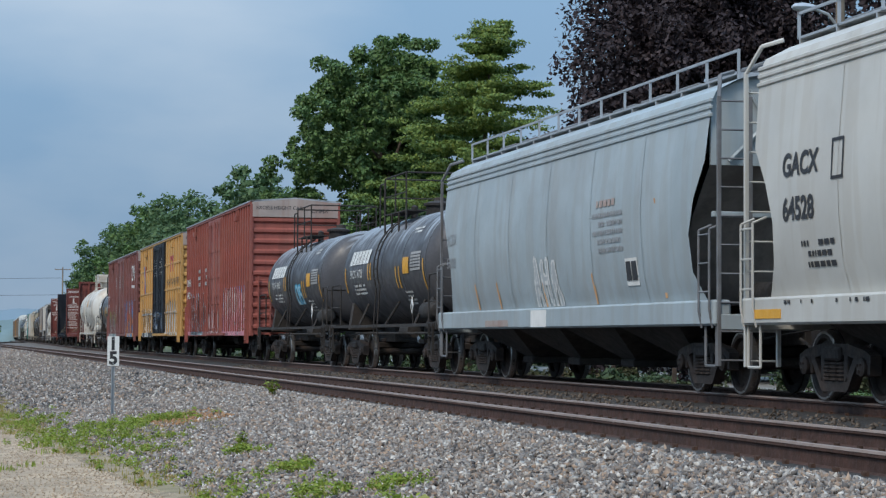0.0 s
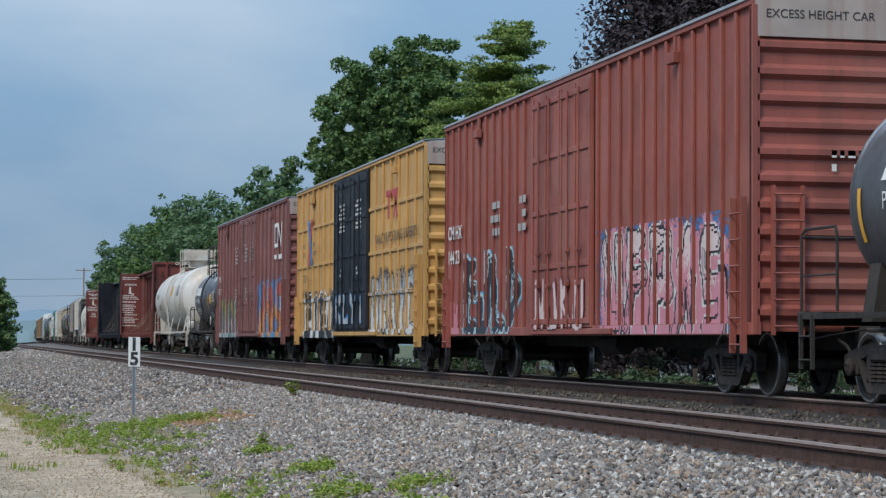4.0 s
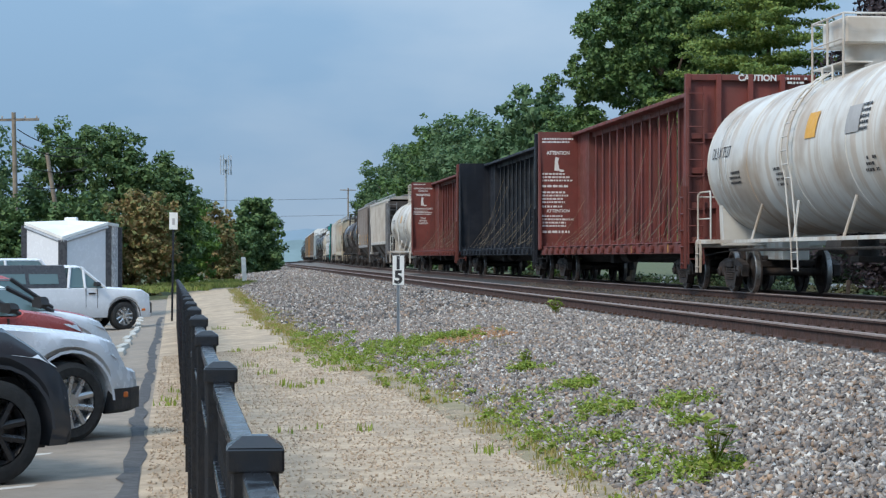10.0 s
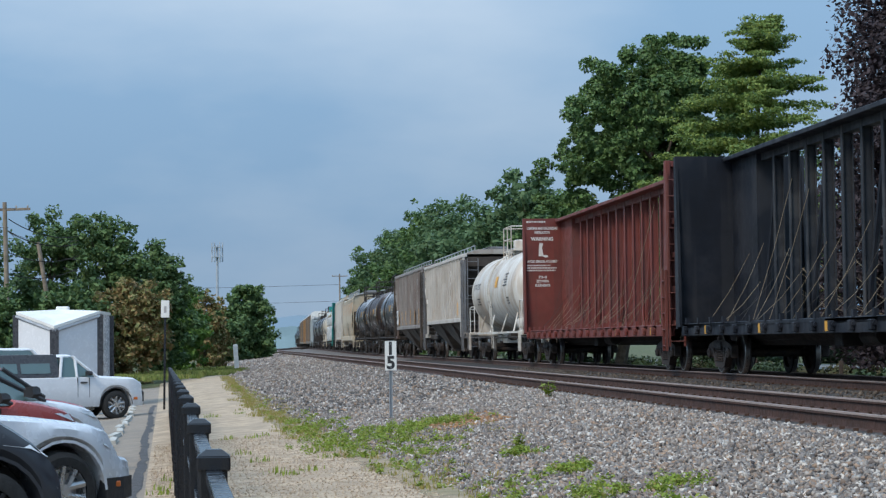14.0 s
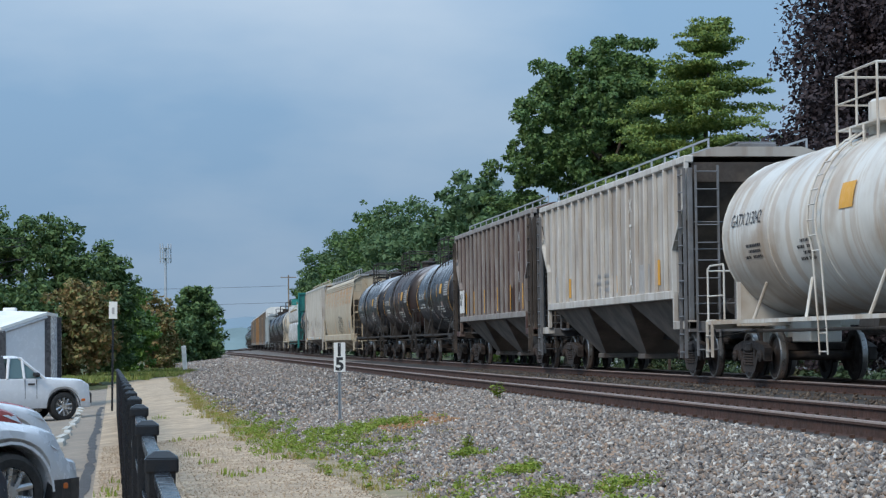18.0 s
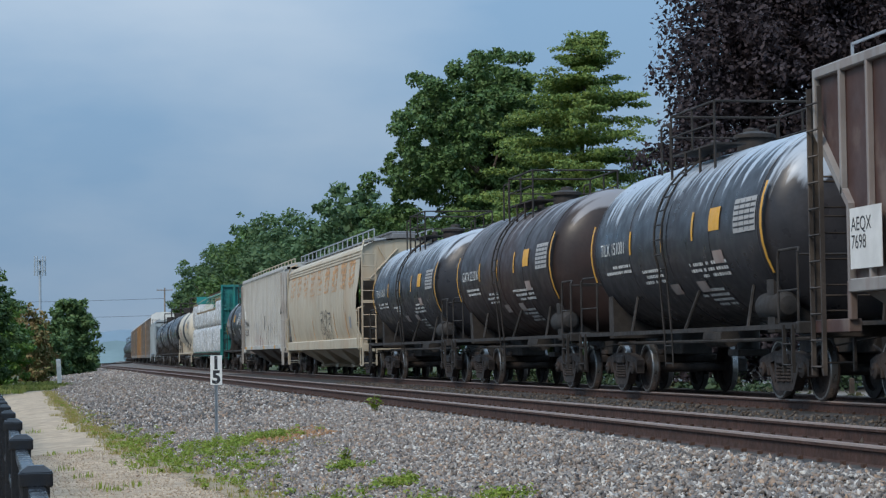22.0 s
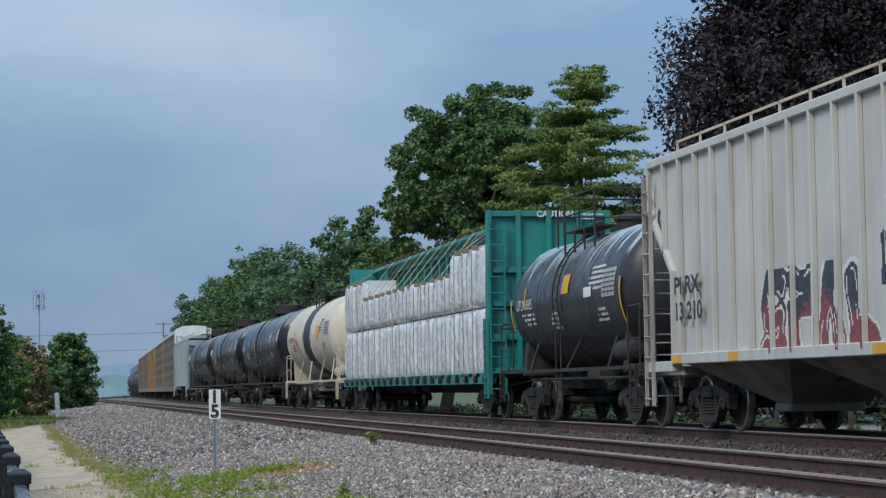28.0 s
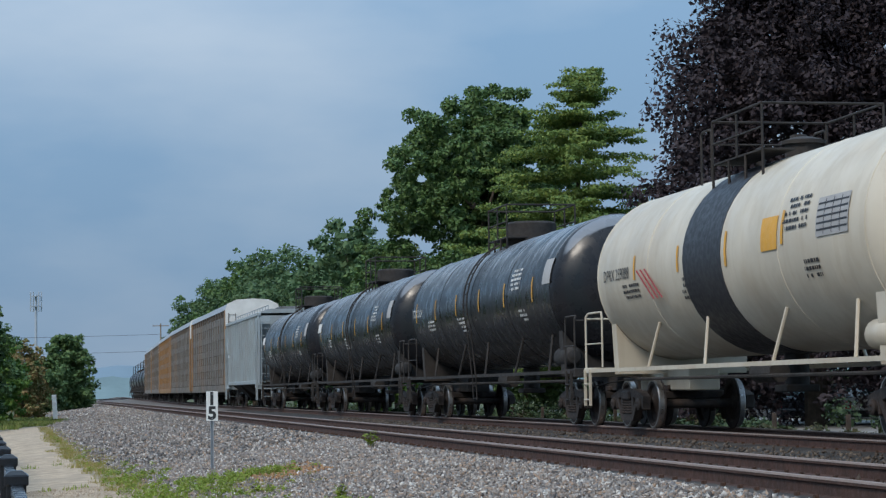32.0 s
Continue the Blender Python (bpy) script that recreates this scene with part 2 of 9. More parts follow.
RUST, SOOT = (0.16, 0.075, 0.04), (0.03, 0.027, 0.025)
MAT = {
    "rail_side": surface("rusty_rail", (0.082, 0.040, 0.029), 0.75, 0.2, 0.25, 6, dirt=(0.052, 0.031, 0.023), bump=0.3),
    # polished rail head, its sky reflection partly put into a pale matt colour
    "rail_top": surface("sheen_painted_rail_head", (0.28, 0.205, 0.17), 0.55, 0.3, 0.08, 4, bump=0.05),
    "tie": surface("weathered_tie", (0.062, 0.042, 0.031), 0.95, 0, 0.3, 3, dirt=(0.13, 0.10, 0.08), dirt_amount=0.5, bump=0.6, bump_scale=25, per_object=0.2),
    "iron": surface("rusty_iron", (0.10, 0.055, 0.038), 0.85, 0.3, 0.3, 8, bump=0.3),
    "truck": surface("truck_casting", (0.042, 0.034, 0.031), 0.75, 0.2, 0.25, 5, dirt=(0.062, 0.040, 0.030), dirt_amount=0.5, dirt_scale=2.5, bump=0.25),
    "wheel": surface("wheel_steel", (0.034, 0.027, 0.024), 0.65, 0.3, 0.2, 6, dirt=(0.07, 0.043, 0.031), bump=0.1),
    "rim": surface("worn_wheel_rim", (0.30, 0.29, 0.28), 0.35, 0.8, 0.12, 5, bump=0.05),
    "under": surface("sooty_underframe", (0.036, 0.032, 0.030), 0.85, 0.1, 0.3, 3, dirt=(0.06, 0.045, 0.035), bump=0.2),
    # black tanks: crown puts the sky's reflection into the colour of the upper shell
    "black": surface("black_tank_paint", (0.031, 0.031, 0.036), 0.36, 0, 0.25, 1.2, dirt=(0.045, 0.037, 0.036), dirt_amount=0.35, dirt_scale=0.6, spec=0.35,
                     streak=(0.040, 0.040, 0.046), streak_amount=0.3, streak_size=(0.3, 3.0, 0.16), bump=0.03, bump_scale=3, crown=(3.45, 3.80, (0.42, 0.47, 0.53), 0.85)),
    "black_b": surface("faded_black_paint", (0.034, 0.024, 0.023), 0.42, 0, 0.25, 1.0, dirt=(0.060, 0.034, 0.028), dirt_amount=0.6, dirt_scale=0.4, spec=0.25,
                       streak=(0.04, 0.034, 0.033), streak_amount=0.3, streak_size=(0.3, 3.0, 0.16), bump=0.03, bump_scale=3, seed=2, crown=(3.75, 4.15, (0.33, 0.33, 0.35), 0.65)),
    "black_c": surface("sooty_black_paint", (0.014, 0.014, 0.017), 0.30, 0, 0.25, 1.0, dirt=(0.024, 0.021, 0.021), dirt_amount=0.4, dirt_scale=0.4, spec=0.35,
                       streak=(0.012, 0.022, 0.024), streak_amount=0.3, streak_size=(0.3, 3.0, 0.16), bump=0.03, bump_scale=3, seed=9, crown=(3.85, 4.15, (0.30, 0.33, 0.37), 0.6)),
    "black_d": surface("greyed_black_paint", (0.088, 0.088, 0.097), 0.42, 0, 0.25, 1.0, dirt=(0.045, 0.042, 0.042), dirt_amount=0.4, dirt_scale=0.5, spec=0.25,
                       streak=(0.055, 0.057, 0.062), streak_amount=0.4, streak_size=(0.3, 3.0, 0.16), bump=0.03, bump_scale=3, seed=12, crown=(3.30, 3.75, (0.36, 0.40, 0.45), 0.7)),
    "white_tank": surface("stained_white_tank", (0.62, 0.605, 0.56), 0.42, 0, 0.06, 1.0, dirt=(0.30, 0.20, 0.12), dirt_amount=0.6, dirt_scale=0.45,
                          streak=(0.36, 0.22, 0.11), streak_amount=0.40, streak_size=(0.3, 2.2, 0.14), bump=0.04, bump_scale=12),
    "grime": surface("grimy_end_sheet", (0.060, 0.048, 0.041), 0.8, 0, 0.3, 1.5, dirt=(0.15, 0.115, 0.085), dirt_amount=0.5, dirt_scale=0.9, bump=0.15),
    # chute colour darkened to stand for the shadows between hopper bays
    "chute": surface("shade_dark_chute", (0.21, 0.175, 0.15), 0.8, 0, 0.25, 1.2, dirt=(0.09, 0.075, 0.064), dirt_amount=0.6, dirt_scale=0.8, bump=0.15),
    "cream_tank": surface("cream_tank", (0.56, 0.50, 0.40), 0.45, 0, 0.06, 1.0, dirt=(0.40, 0.30, 0.19), dirt_amount=0.25, dirt_scale=0.6,
                          streak=(0.40, 0.32, 0.22), streak_amount=0.2, streak_size=(3.0, 3.0, 0.14), bump=0.04, bump_scale=12, seed=4),
    "red": surface("faded_red_boxcar", (0.275, 0.075, 0.056), 0.62, 0, 0.14, 0.9, dirt=(0.30, 0.13, 0.10), dirt_amount=0.35, dirt_scale=0.5,
                   streak=(0.13, 0.045, 0.035), streak_amount=0.35, bump=0.08),
    "yellow": surface("weathered_yellow_boxcar", (0.53, 0.300, 0.098), 0.6, 0, 0.10, 0.9, dirt=(0.42, 0.26, 0.11), dirt_amount=0.45, dirt_scale=0.5,
                      streak=(0.24, 0.115, 0.035), streak_amount=0.30, bump=0.08),
    "brown": surface("oxide_brown_boxcar", (0.215, 0.082, 0.073), 0.6, 0, 0.14, 0.9, dirt=(0.17, 0.075, 0.06), dirt_amount=0.4, dirt_scale=0.5,
                     streak=(0.075, 0.03, 0.027), streak_amount=0.35, bump=0.08),
    "oxide": surface("oxide_red_flatcar", (0.165, 0.036, 0.027), 0.65, 0, 0.14, 1.0, dirt=(0.10, 0.04, 0.03), dirt_amount=0.4, dirt_scale=0.7,
                     streak=(0.08, 0.03, 0.025), streak_amount=0.35, bump=0.08),
    "car_black": surface("dull_black_flatcar", (0.010, 0.013, 0.020), 0.6, 0, 0.2, 1.0, spec=0.25, dirt=(0.040, 0.041, 0.046), dirt_amount=0.35, dirt_scale=0.7,
                         streak=(0.07, 0.07, 0.072), streak_amount=0.15, bump=0.08),
    # lighter copy of the car's black: pale dirt plus painted flange highlights
    "car_edge": surface("worn_highlit_black_post", (0.026, 0.029, 0.035), 0.65, 0, 0.25, 1.5, spec=0.25, dirt=(0.075, 0.073, 0.072), dirt_amount=0.5, dirt_scale=1.2, bump=0.08),
    "teal": surface("teal_flatcar", (0.012, 0.215, 0.198), 0.55, 0, 0.12, 1.0, dirt=(0.05, 0.09, 0.075), dirt_amount=0.35, dirt_scale=0.7, bump=0.08),
    "grey": surface("pale_grey_hopper", (0.325, 0.380, 0.405), 0.5, 0, 0.06, 0.8, dirt=(0.26, 0.27, 0.27), dirt_amount=0.35, dirt_scale=0.5,
                    streak=(0.25, 0.23, 0.20), streak_amount=0.25, bump=0.05, bump_scale=10),
    "grey_light": surface("light_grey_hopper", (0.49, 0.485, 0.455), 0.5, 0, 0.05, 0.8, dirt=(0.38, 0.36, 0.33), dirt_amount=0.3, dirt_scale=0.5,
                          streak=(0.33, 0.28, 0.22), streak_amount=0.22, bump=0.05, bump_scale=10, seed=3),
    "grey_dirty": surface("grimy_grey_hopper", (0.46, 0.435, 0.40), 0.6, 0, 0.10, 0.8, dirt=(0.24, 0.20, 0.17), dirt_amount=0.5, dirt_scale=0.5,
                          streak=(0.20, 0.14, 0.10), streak_amount=0.45, bump=0.08, seed=5),
    "rusty": surface("rusting_brown_hopper", (0.085, 0.042, 0.034), 0.6, 0, 0.25, 0.8, dirt=(0.26, 0.215, 0.18), dirt_amount=0.38, dirt_scale=0.8,
                     streak=(0.060, 0.027, 0.022), streak_amount=0.85, streak_size=(2.0, 2.0, 0.10), bump=0.1, seed=6),
    "grey_rib": surface("worn_pale_rib", (0.52, 0.50, 0.465), 0.55, 0, 0.08, 1.2, dirt=(0.36, 0.31, 0.26), dirt_amount=0.4, dirt_scale=1.0, streak=(0.30, 0.22, 0.16), streak_amount=0.3, bump=0.08),
    "rib_pale": surface("chalky_rib", (0.27, 0.25, 0.235), 0.55, 0, 0.12, 1.2, streak=(0.16, 0.09, 0.07), streak_amount=0.3, bump=0.08),
    "tan": surface("rust_stained_tan_hopper", (0.47, 0.41, 0.31), 0.55, 0, 0.06, 0.8, dirt=(0.40, 0.22, 0.10), dirt_amount=0.25, dirt_scale=0.45,
                   streak=(0.36, 0.25, 0.15), streak_amount=0.3, bump=0.05, bump_scale=10, seed=7),
    "rack": surface("autorack_panel", (0.18, 0.125, 0.085), 0.6, 0.1, 0.15, 0.8, dirt=(0.28, 0.26, 0.24), dirt_amount=0.5, dirt_scale=0.3, bump=0.1),
    "rack_grey": surface("grey_autorack_panel", (0.165, 0.145, 0.125), 0.55, 0.2, 0.12, 0.8, dirt=(0.24, 0.15, 0.09), dirt_amount=0.5, dirt_scale=0.3, bump=0.1),
    "rack_post": surface("orange_autorack_post", (0.30, 0.165, 0.07), 0.6, 0, 0.15, 1.0, bump=0.1),
    "galv": surface("galvanised_steel", (0.42, 0.44, 0.46), 0.45, 0.5, 0.08, 3, bump=0.05),
    "white": surface("white_paint", (0.74, 0.74, 0.71), 0.5, 0, 0.05, 2, dirt=(0.50, 0.46, 0.40), dirt_amount=0.25, bump=0.04),
    "letter": plain("white_stencil", (0.66, 0.65, 0.62), 0.6),
    "letter_faint": plain("worn_away_stencil", (0.27, 0.28, 0.29), 0.6),
    "letter_grey": plain("faded_stencil", (0.36, 0.35, 0.34), 0.6),
    "letter_dark": plain("black_stencil", (0.025, 0.025, 0.028), 0.6),
    "amber": plain("amber_panel", (0.66, 0.33, 0.035), 0.5),
    "orange": plain("rust_orange", (0.60, 0.33, 0.155), 0.7, spread=0.15),
    "paint_red": plain("red_paint", (0.42, 0.045, 0.05), 0.55),
    "paint_blue": plain("blue_paint", (0.03, 0.17, 0.42), 0.55),
    "paint_cyan": plain("cyan_paint", (0.05, 0.33, 0.52), 0.55),
    "paint_pink": plain("pink_paint", (0.55, 0.22, 0.27), 0.55),
    "paint_green": plain("green_paint", (0.12, 0.20, 0.10), 0.55),
    "paint_teal": plain("slate_teal_paint", (0.09, 0.17, 0.18), 0.55),
    "paint_black": plain("black_paint", (0.018, 0.018, 0.022), 0.5),
    "paint_white": plain("white_spray_paint", (0.60, 0.60, 0.58), 0.55),
    "paint_silver": plain("silver_paint", (0.38, 0.40, 0.41), 0.5),
    "paint_yellow": plain("yellow_paint", (0.62, 0.42, 0.05), 0.55),
    "band": surface("grimy_white_band", (0.37, 0.305, 0.275), 0.6, 0, 0.10, 1.5, dirt=(0.30, 0.19, 0.16), dirt_amount=0.5, dirt_scale=0.8, streak=(0.28, 0.17, 0.14), streak_amount=0.4, bump=0.05),
    "strap_dark": plain("grimy_webbing", (0.22, 0.17, 0.11), 0.8),
    "strap_pale": plain("faded_webbing", (0.50, 0.47, 0.33), 0.7),
    "paint_ice": plain("pale_blue_paint", (0.42, 0.58, 0.62), 0.55),
    "paint_azure": plain("azure_paint", (0.03, 0.22, 0.48), 0.55),
    "paint_navy": plain("blue_black_paint", (0.030, 0.038, 0.055), 0.5),
    "paint_maroon": plain("maroon_paint", (0.22, 0.055, 0.06), 0.55),
    "paint_flame": plain("flame_orange_paint", (0.66, 0.26, 0.045), 0.55, spread=0.25),
    "paint_coral": plain("coral_red_paint", (0.50, 0.085, 0.06), 0.55, spread=0.15),
    "paint_blush": plain("pale_pink_paint", (0.62, 0.50, 0.49), 0.55),
    "paint_orange": plain("orange_paint", (0.58, 0.17, 0.04), 0.55),
    "paint_lime": plain("olive_paint", (0.20, 0.25, 0.08), 0.55),
    "wrap": surface("white_plastic_wrap", (0.63, 0.645, 0.65), 0.24, 0, 0.04, 1.5, dirt=(0.56, 0.57, 0.58), dirt_amount=0.3, dirt_scale=1.2, bump=0.25, bump_scale=4.0),
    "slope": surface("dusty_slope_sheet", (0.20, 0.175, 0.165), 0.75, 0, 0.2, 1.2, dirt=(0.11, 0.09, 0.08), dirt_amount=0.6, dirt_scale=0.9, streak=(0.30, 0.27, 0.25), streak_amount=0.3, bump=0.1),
    "ladder_grey": surface("dull_grey_ladder", (0.17, 0.175, 0.185), 0.6, 0.1, 0.2, 3, dirt=(0.10, 0.085, 0.075), dirt_amount=0.5, dirt_scale=1.5, bump=0.1),
    "placard": plain("white_placard", (0.70, 0.69, 0.66), 0.5),
    "strap": plain("yellow_green_strap", (0.42, 0.45, 0.12), 0.6),
    "fence": surface("black_powder_coat", (0.010, 0.011, 0.014), 0.20, 0, 0.1, 6, bump=0.04, spec=0.6),
}
# ---- geometry helpers ----
class Geo:
    """Vertices and faces gathered for one mesh."""

    def __init__(self):
        self.v, self.f, self.s = [], [], []

    def add(self, verts, faces, smooth=False):
        k = len(self.v)
        self.v.extend(tuple(p) for p in verts)
        self.f.extend(tuple(i + k for i in f) for f in faces)
        self.s.extend([smooth] * len(faces))
        return self

    def box(self, x0, x1, y0, y1, z0, z1, c=0.0):
        if c <= 0:
            p = [(x, y, z) for x in (x0, x1) for y in (y0, y1) for z in (z0, z1)]
            return self.add(p, [(0, 1, 3, 2), (4, 6, 7, 5), (0, 4, 5, 1), (2, 3, 7, 6), (0, 2, 6, 4), (1, 5, 7, 3)])
        lo, hi, k = (x0, y0, z0), (x1, y1, z1), len(self.v)
        idx, pts = {}, []
        for sx in (0, 1):
            for sy in (0, 1):
                for sz in (0, 1):
                    s = (sx, sy, sz)
                    for a in range(3):
                        idx[(s, a)] = len(pts)
                        pts.append(tuple((hi[i] if s[i] else lo[i]) if i == a else (hi[i] - c if s[i] else lo[i] + c) for i in range(3)))
        faces = []
        for a in range(3):
            u, w = (a + 1) % 3, (a + 2) % 3
            for e in (0, 1):
                ring = []
                for du, dw in ((0, 0), (1, 0), (1, 1), (0, 1)):
                    s = [0, 0, 0]
                    s[a], s[u], s[w] = e, du, dw
                    ring.append(idx[(tuple(s), a)])
                faces.append(tuple(ring if e else ring[::-1]))
            for du in (0, 1):
                for dw in (0, 1):
                    s0, s1 = [0, 0, 0], [0, 0, 0]
                    s0[u], s0[w], s1[u], s1[w], s1[a] = du, dw, du, dw, 1
                    q = [idx[(tuple(s0), u)], idx[(tuple(s1), u)], idx[(tuple(s1), w)], idx[(tuple(s0), w)]]
                    faces.append(tuple(q if du != dw else q[::-1]))
        for s in {k2[0] for k2 in idx}:
            t = [idx[(s, 0)], idx[(s, 1)], idx[(s, 2)]]
            faces.append(tuple(t if sum(s) % 2 else t[::-1]))
        return self.add(pts, faces)

    def rod(self, a, b, r, n=6, r2=None, caps=True):
        a, b = Vector(a), Vector(b)
        d = (b - a).normalized()
        u = d.orthogonal().normalized()
        w = d.cross(u)
        r2 = r if r2 is None else r2
        ring = [(math.cos(2 * math.pi * i / n), math.sin(2 * math.pi * i / n)) for i in range(n)]
        pts = [a + r * (c * u + s * w) for c, s in ring] + [b + r2 * (c * u + s * w) for c, s in ring]
        self.add(pts, [(i, (i + 1) % n, n + (i + 1) % n, n + i) for i in range(n)], n > 5)
        if caps:
            self.add(pts, [tuple(range(n))[::-1], tuple(range(n, 2 * n))])
        return self

    def pipe(self, pts, r, n=6):
        for a, b in zip(pts, pts[1:]):
            self.rod(a, b, r, n)
        return self

    def prism(self, poly, y0, y1, axes="xz"):
        """A polygon in two axes, drawn out along the third."""
        def put(p, q):
            return {"xz": (p[0], q, p[1]), "yz": (q, p[0], p[1]), "xy": (p[0], p[1], q)}[axes]
        n = len(poly)
        pts = [put(p, y0) for p in poly] + [put(p, y1) for p in poly]
        return self.add(pts, [tuple(range(n)), tuple(range(n, 2 * n))[::-1]] + [(i, n + i, n + (i + 1) % n, (i + 1) % n) for i in range(n)])

    def sweep(self, rings, smooth=True, closed=True, caps=True):
        n = len(rings[0])
        pts = [p for r in rings for p in r]
        m = n if closed else n - 1
        self.add(pts, [(k * n + i, k * n + (i + 1) % n, (k + 1) * n + (i + 1) % n, (k + 1) * n + i) for k in range(len(rings) - 1) for i in range(m)], smooth)
        if caps and closed:
            self.add(pts, [tuple(range(n))[::-1], tuple(range((len(rings) - 1) * n, len(rings) * n))])
        return self

    def lathe(self, prof, axis="x", n=24, at=(0, 0, 0), smooth=True, caps=True):
        """A profile of (along, radius) turned about an axis through at."""
        rings = []
        for h, r in prof:
            ring = []
            for i in range(n):
                c, s = r * math.cos(2 * math.pi * i / n), r * math.sin(2 * math.pi * i / n)
                p = {"x": (h, c, s), "y": (c, h, s), "z": (c, s, h)}[axis]
                ring.append(tuple(p[k] + at[k] for k in range(3)))
            rings.append(ring)
        return self.sweep(rings, smooth, True, caps)

    def mesh(self, name, material, angle=35):
        me = bpy.data.meshes.new(name)
        me.from_pydata(self.v, [], self.f)
        if any(self.s):
            me.polygons.foreach_set("use_smooth", self.s)
        bm = bmesh.new()
        bm.from_mesh(me)
        bmesh.ops.recalc_face_normals(bm, faces=bm.faces)
        bm.to_mesh(me)
        bm.free()
        if any(self.s):
            me.set_sharp_from_angle(angle=radians(angle))
        for mt in material if isinstance(material, (list, tuple)) else [material]:
            me.materials.append(MAT[mt] if isinstance(mt, str) else mt)
        me.update()
        return me


def part(name, geo, material, parent, label="", at=None):
    """One mesh object under a thing or under a part. geo: a Geo or a ready mesh."""
    me = geo if isinstance(geo, bpy.types.Mesh) else geo.mesh(name, material)
    ob = new(name, me)
    ob.parent = parent
    if at is not None:
        ob.matrix_basis = at
    if label:
        tagged(ob, label)
    if name in ("stencilled_data", "stencilled_notice", "graffiti", "painted_logo"):
        tagged(ob, label, kind="stuff")
    return ob


def thing(name, label, category, group="", m=None, kind=""):
    ob = new(name)
    ob.empty_display_size = 0.3
    if m is not None:
        ob.matrix_world = m
    return tagged(ob, label, category, group, kind)


def solid(name, geo, material, label, category, kind="", group="", m=None):
    ob = new(name, geo if isinstance(geo, bpy.types.Mesh) else geo.mesh(name, material))
    if m is not None:
        ob.matrix_world = m
    return tagged(ob, label, category, group, kind)


def quads(name, verts, nper, material, smooth=False):
    """A mesh of many loose polygons of nper corners, from an array of corners."""
    verts = np.asarray(verts, dtype=np.float32).reshape(-1, 3)
    n = len(verts)
    me = bpy.data.meshes.new(name)
    me.vertices.add(n)
    me.vertices.foreach_set("co", verts.ravel())
    me.loops.add(n)
    me.loops.foreach_set("vertex_index", np.arange(n, dtype=np.int32))
    me.polygons.add(n // nper)
    me.polygons.foreach_set("loop_start", np.arange(0, n, nper, dtype=np.int32))
    me.update(calc_edges=True)
    for mt in material if isinstance(material, (list, tuple)) else [material]:
        me.materials.append(MAT[mt] if isinstance(mt, str) else mt)
    return me


def indexed(name, verts, faces, material):
    """A mesh from arrays of points and of equal-sided faces."""
    verts, faces = np.asarray(verts, np.float32), np.asarray(faces, np.int32)
    me = bpy.data.meshes.new(name)
    me.vertices.add(len(verts))
    me.vertices.foreach_set("co", verts.ravel())
    me.loops.add(faces.size)
    me.loops.foreach_set("vertex_index", faces.ravel())
    me.polygons.add(len(faces))
    me.polygons.foreach_set("loop_start", np.arange(0, faces.size, faces.shape[1], dtype=np.int32))
    me.update(calc_edges=True)
    for mt in material if isinstance(material, (list, tuple)) else [material]:
        me.materials.append(MAT[mt] if isinstance(mt, str) else mt)
    return me


def lettering(parent, body, size, at, material="letter", name="lettering", stretch=1.0, label="", wide=None, align="LEFT", bold=0.0):
    """Flat painted letters. at: the pose of the text's lower left corner, with x along the line and y up."""
    cu = bpy.data.curves.new("text", "FONT")
    cu.body, cu.size, cu.align_x = body, size, align
    cu.space_line = 0.9
    if bold:
        cu.offset = bold
    tmp = bpy.data.objects.new("text", cu)
    me = bpy.data.meshes.new_from_object(tmp)
    bpy.data.objects.remove(tmp)
    bpy.data.curves.remove(cu)
    xs = [v.co.x for v in me.vertices] or [0, 1]
    k = wide / (max(xs) - min(xs)) if wide else stretch
    me.transform(Matrix.Diagonal((k, 1, 1, 1)))
    me.materials.clear()
    me.materials.append(MAT[material])
    return part(name, me, material, parent, label, at)


def hug(ob, x_of, lift=0.006):
    """Presses flat writing onto a curved side; x_of(y, z): where that side stands."""
    ob.data.transform(ob.matrix_basis)
    ob.matrix_basis = Matrix.Identity(4)
    for v in ob.data.vertices:
        v.co.x = x_of(0, v.co.z) - lift
    ob.data.update()
    return ob


def west_side(x, y, z):
    """The pose of flat writing on a side that faces the camera (to -x), reading from +y to -y."""
    return Matrix.Translation((x, y, z)) @ Euler((radians(90), 0, radians(-90))).to_matrix().to_4x4()


def south_end(x, y, z):
    """The pose of flat writing on an end that faces -y."""
    return pose(x, y, z, 90, 0, 0)
# ---- the line: two tracks, straight past the camera and bending away far off ----
RAIL = 0.74                       # top of rail above the path
TRACK_1, TRACK_2 = 7.18, 12.12    # centre lines
BEND_AT, BEND_R = 250.0, 1500.0
FORK_AT, FORK = 165.0, 0.0262


def line_at(s, x0):
    """Place and heading (degrees, to the right) on a track at s metres along it."""
    if x0 > 10:                                                        # the train's track draws away from the other one
        u = (s - FORK_AT) / 10.0
        if u > 40:
            return x0 + FORK * (s - FORK_AT), s, math.degrees(math.atan(FORK))
        return x0 + FORK * 10.0 * math.log(1 + math.exp(u)), s, math.degrees(math.atan(FORK / (1 + math.exp(-u))))
    if s <= BEND_AT:
        return x0, s, 0.0
    a = (s - BEND_AT) / BEND_R
    return x0 + (BEND_R - 0.0) * (1 - math.cos(a)), BEND_AT + BEND_R * math.sin(a), math.degrees(a)


RUN = [-460, -240, -120] + list(range(-40, 250, 29)) + [250 + 20 * i for i in range(30)]


def toe(y):
    """Where the ballast's foot meets the path."""
    return 2.55 - 1.3 * max(0.0, min(1.0, (y - 20) / 30.0)) - 0.6 * max(0.0, min(1.0, (y - 50) / 60.0))


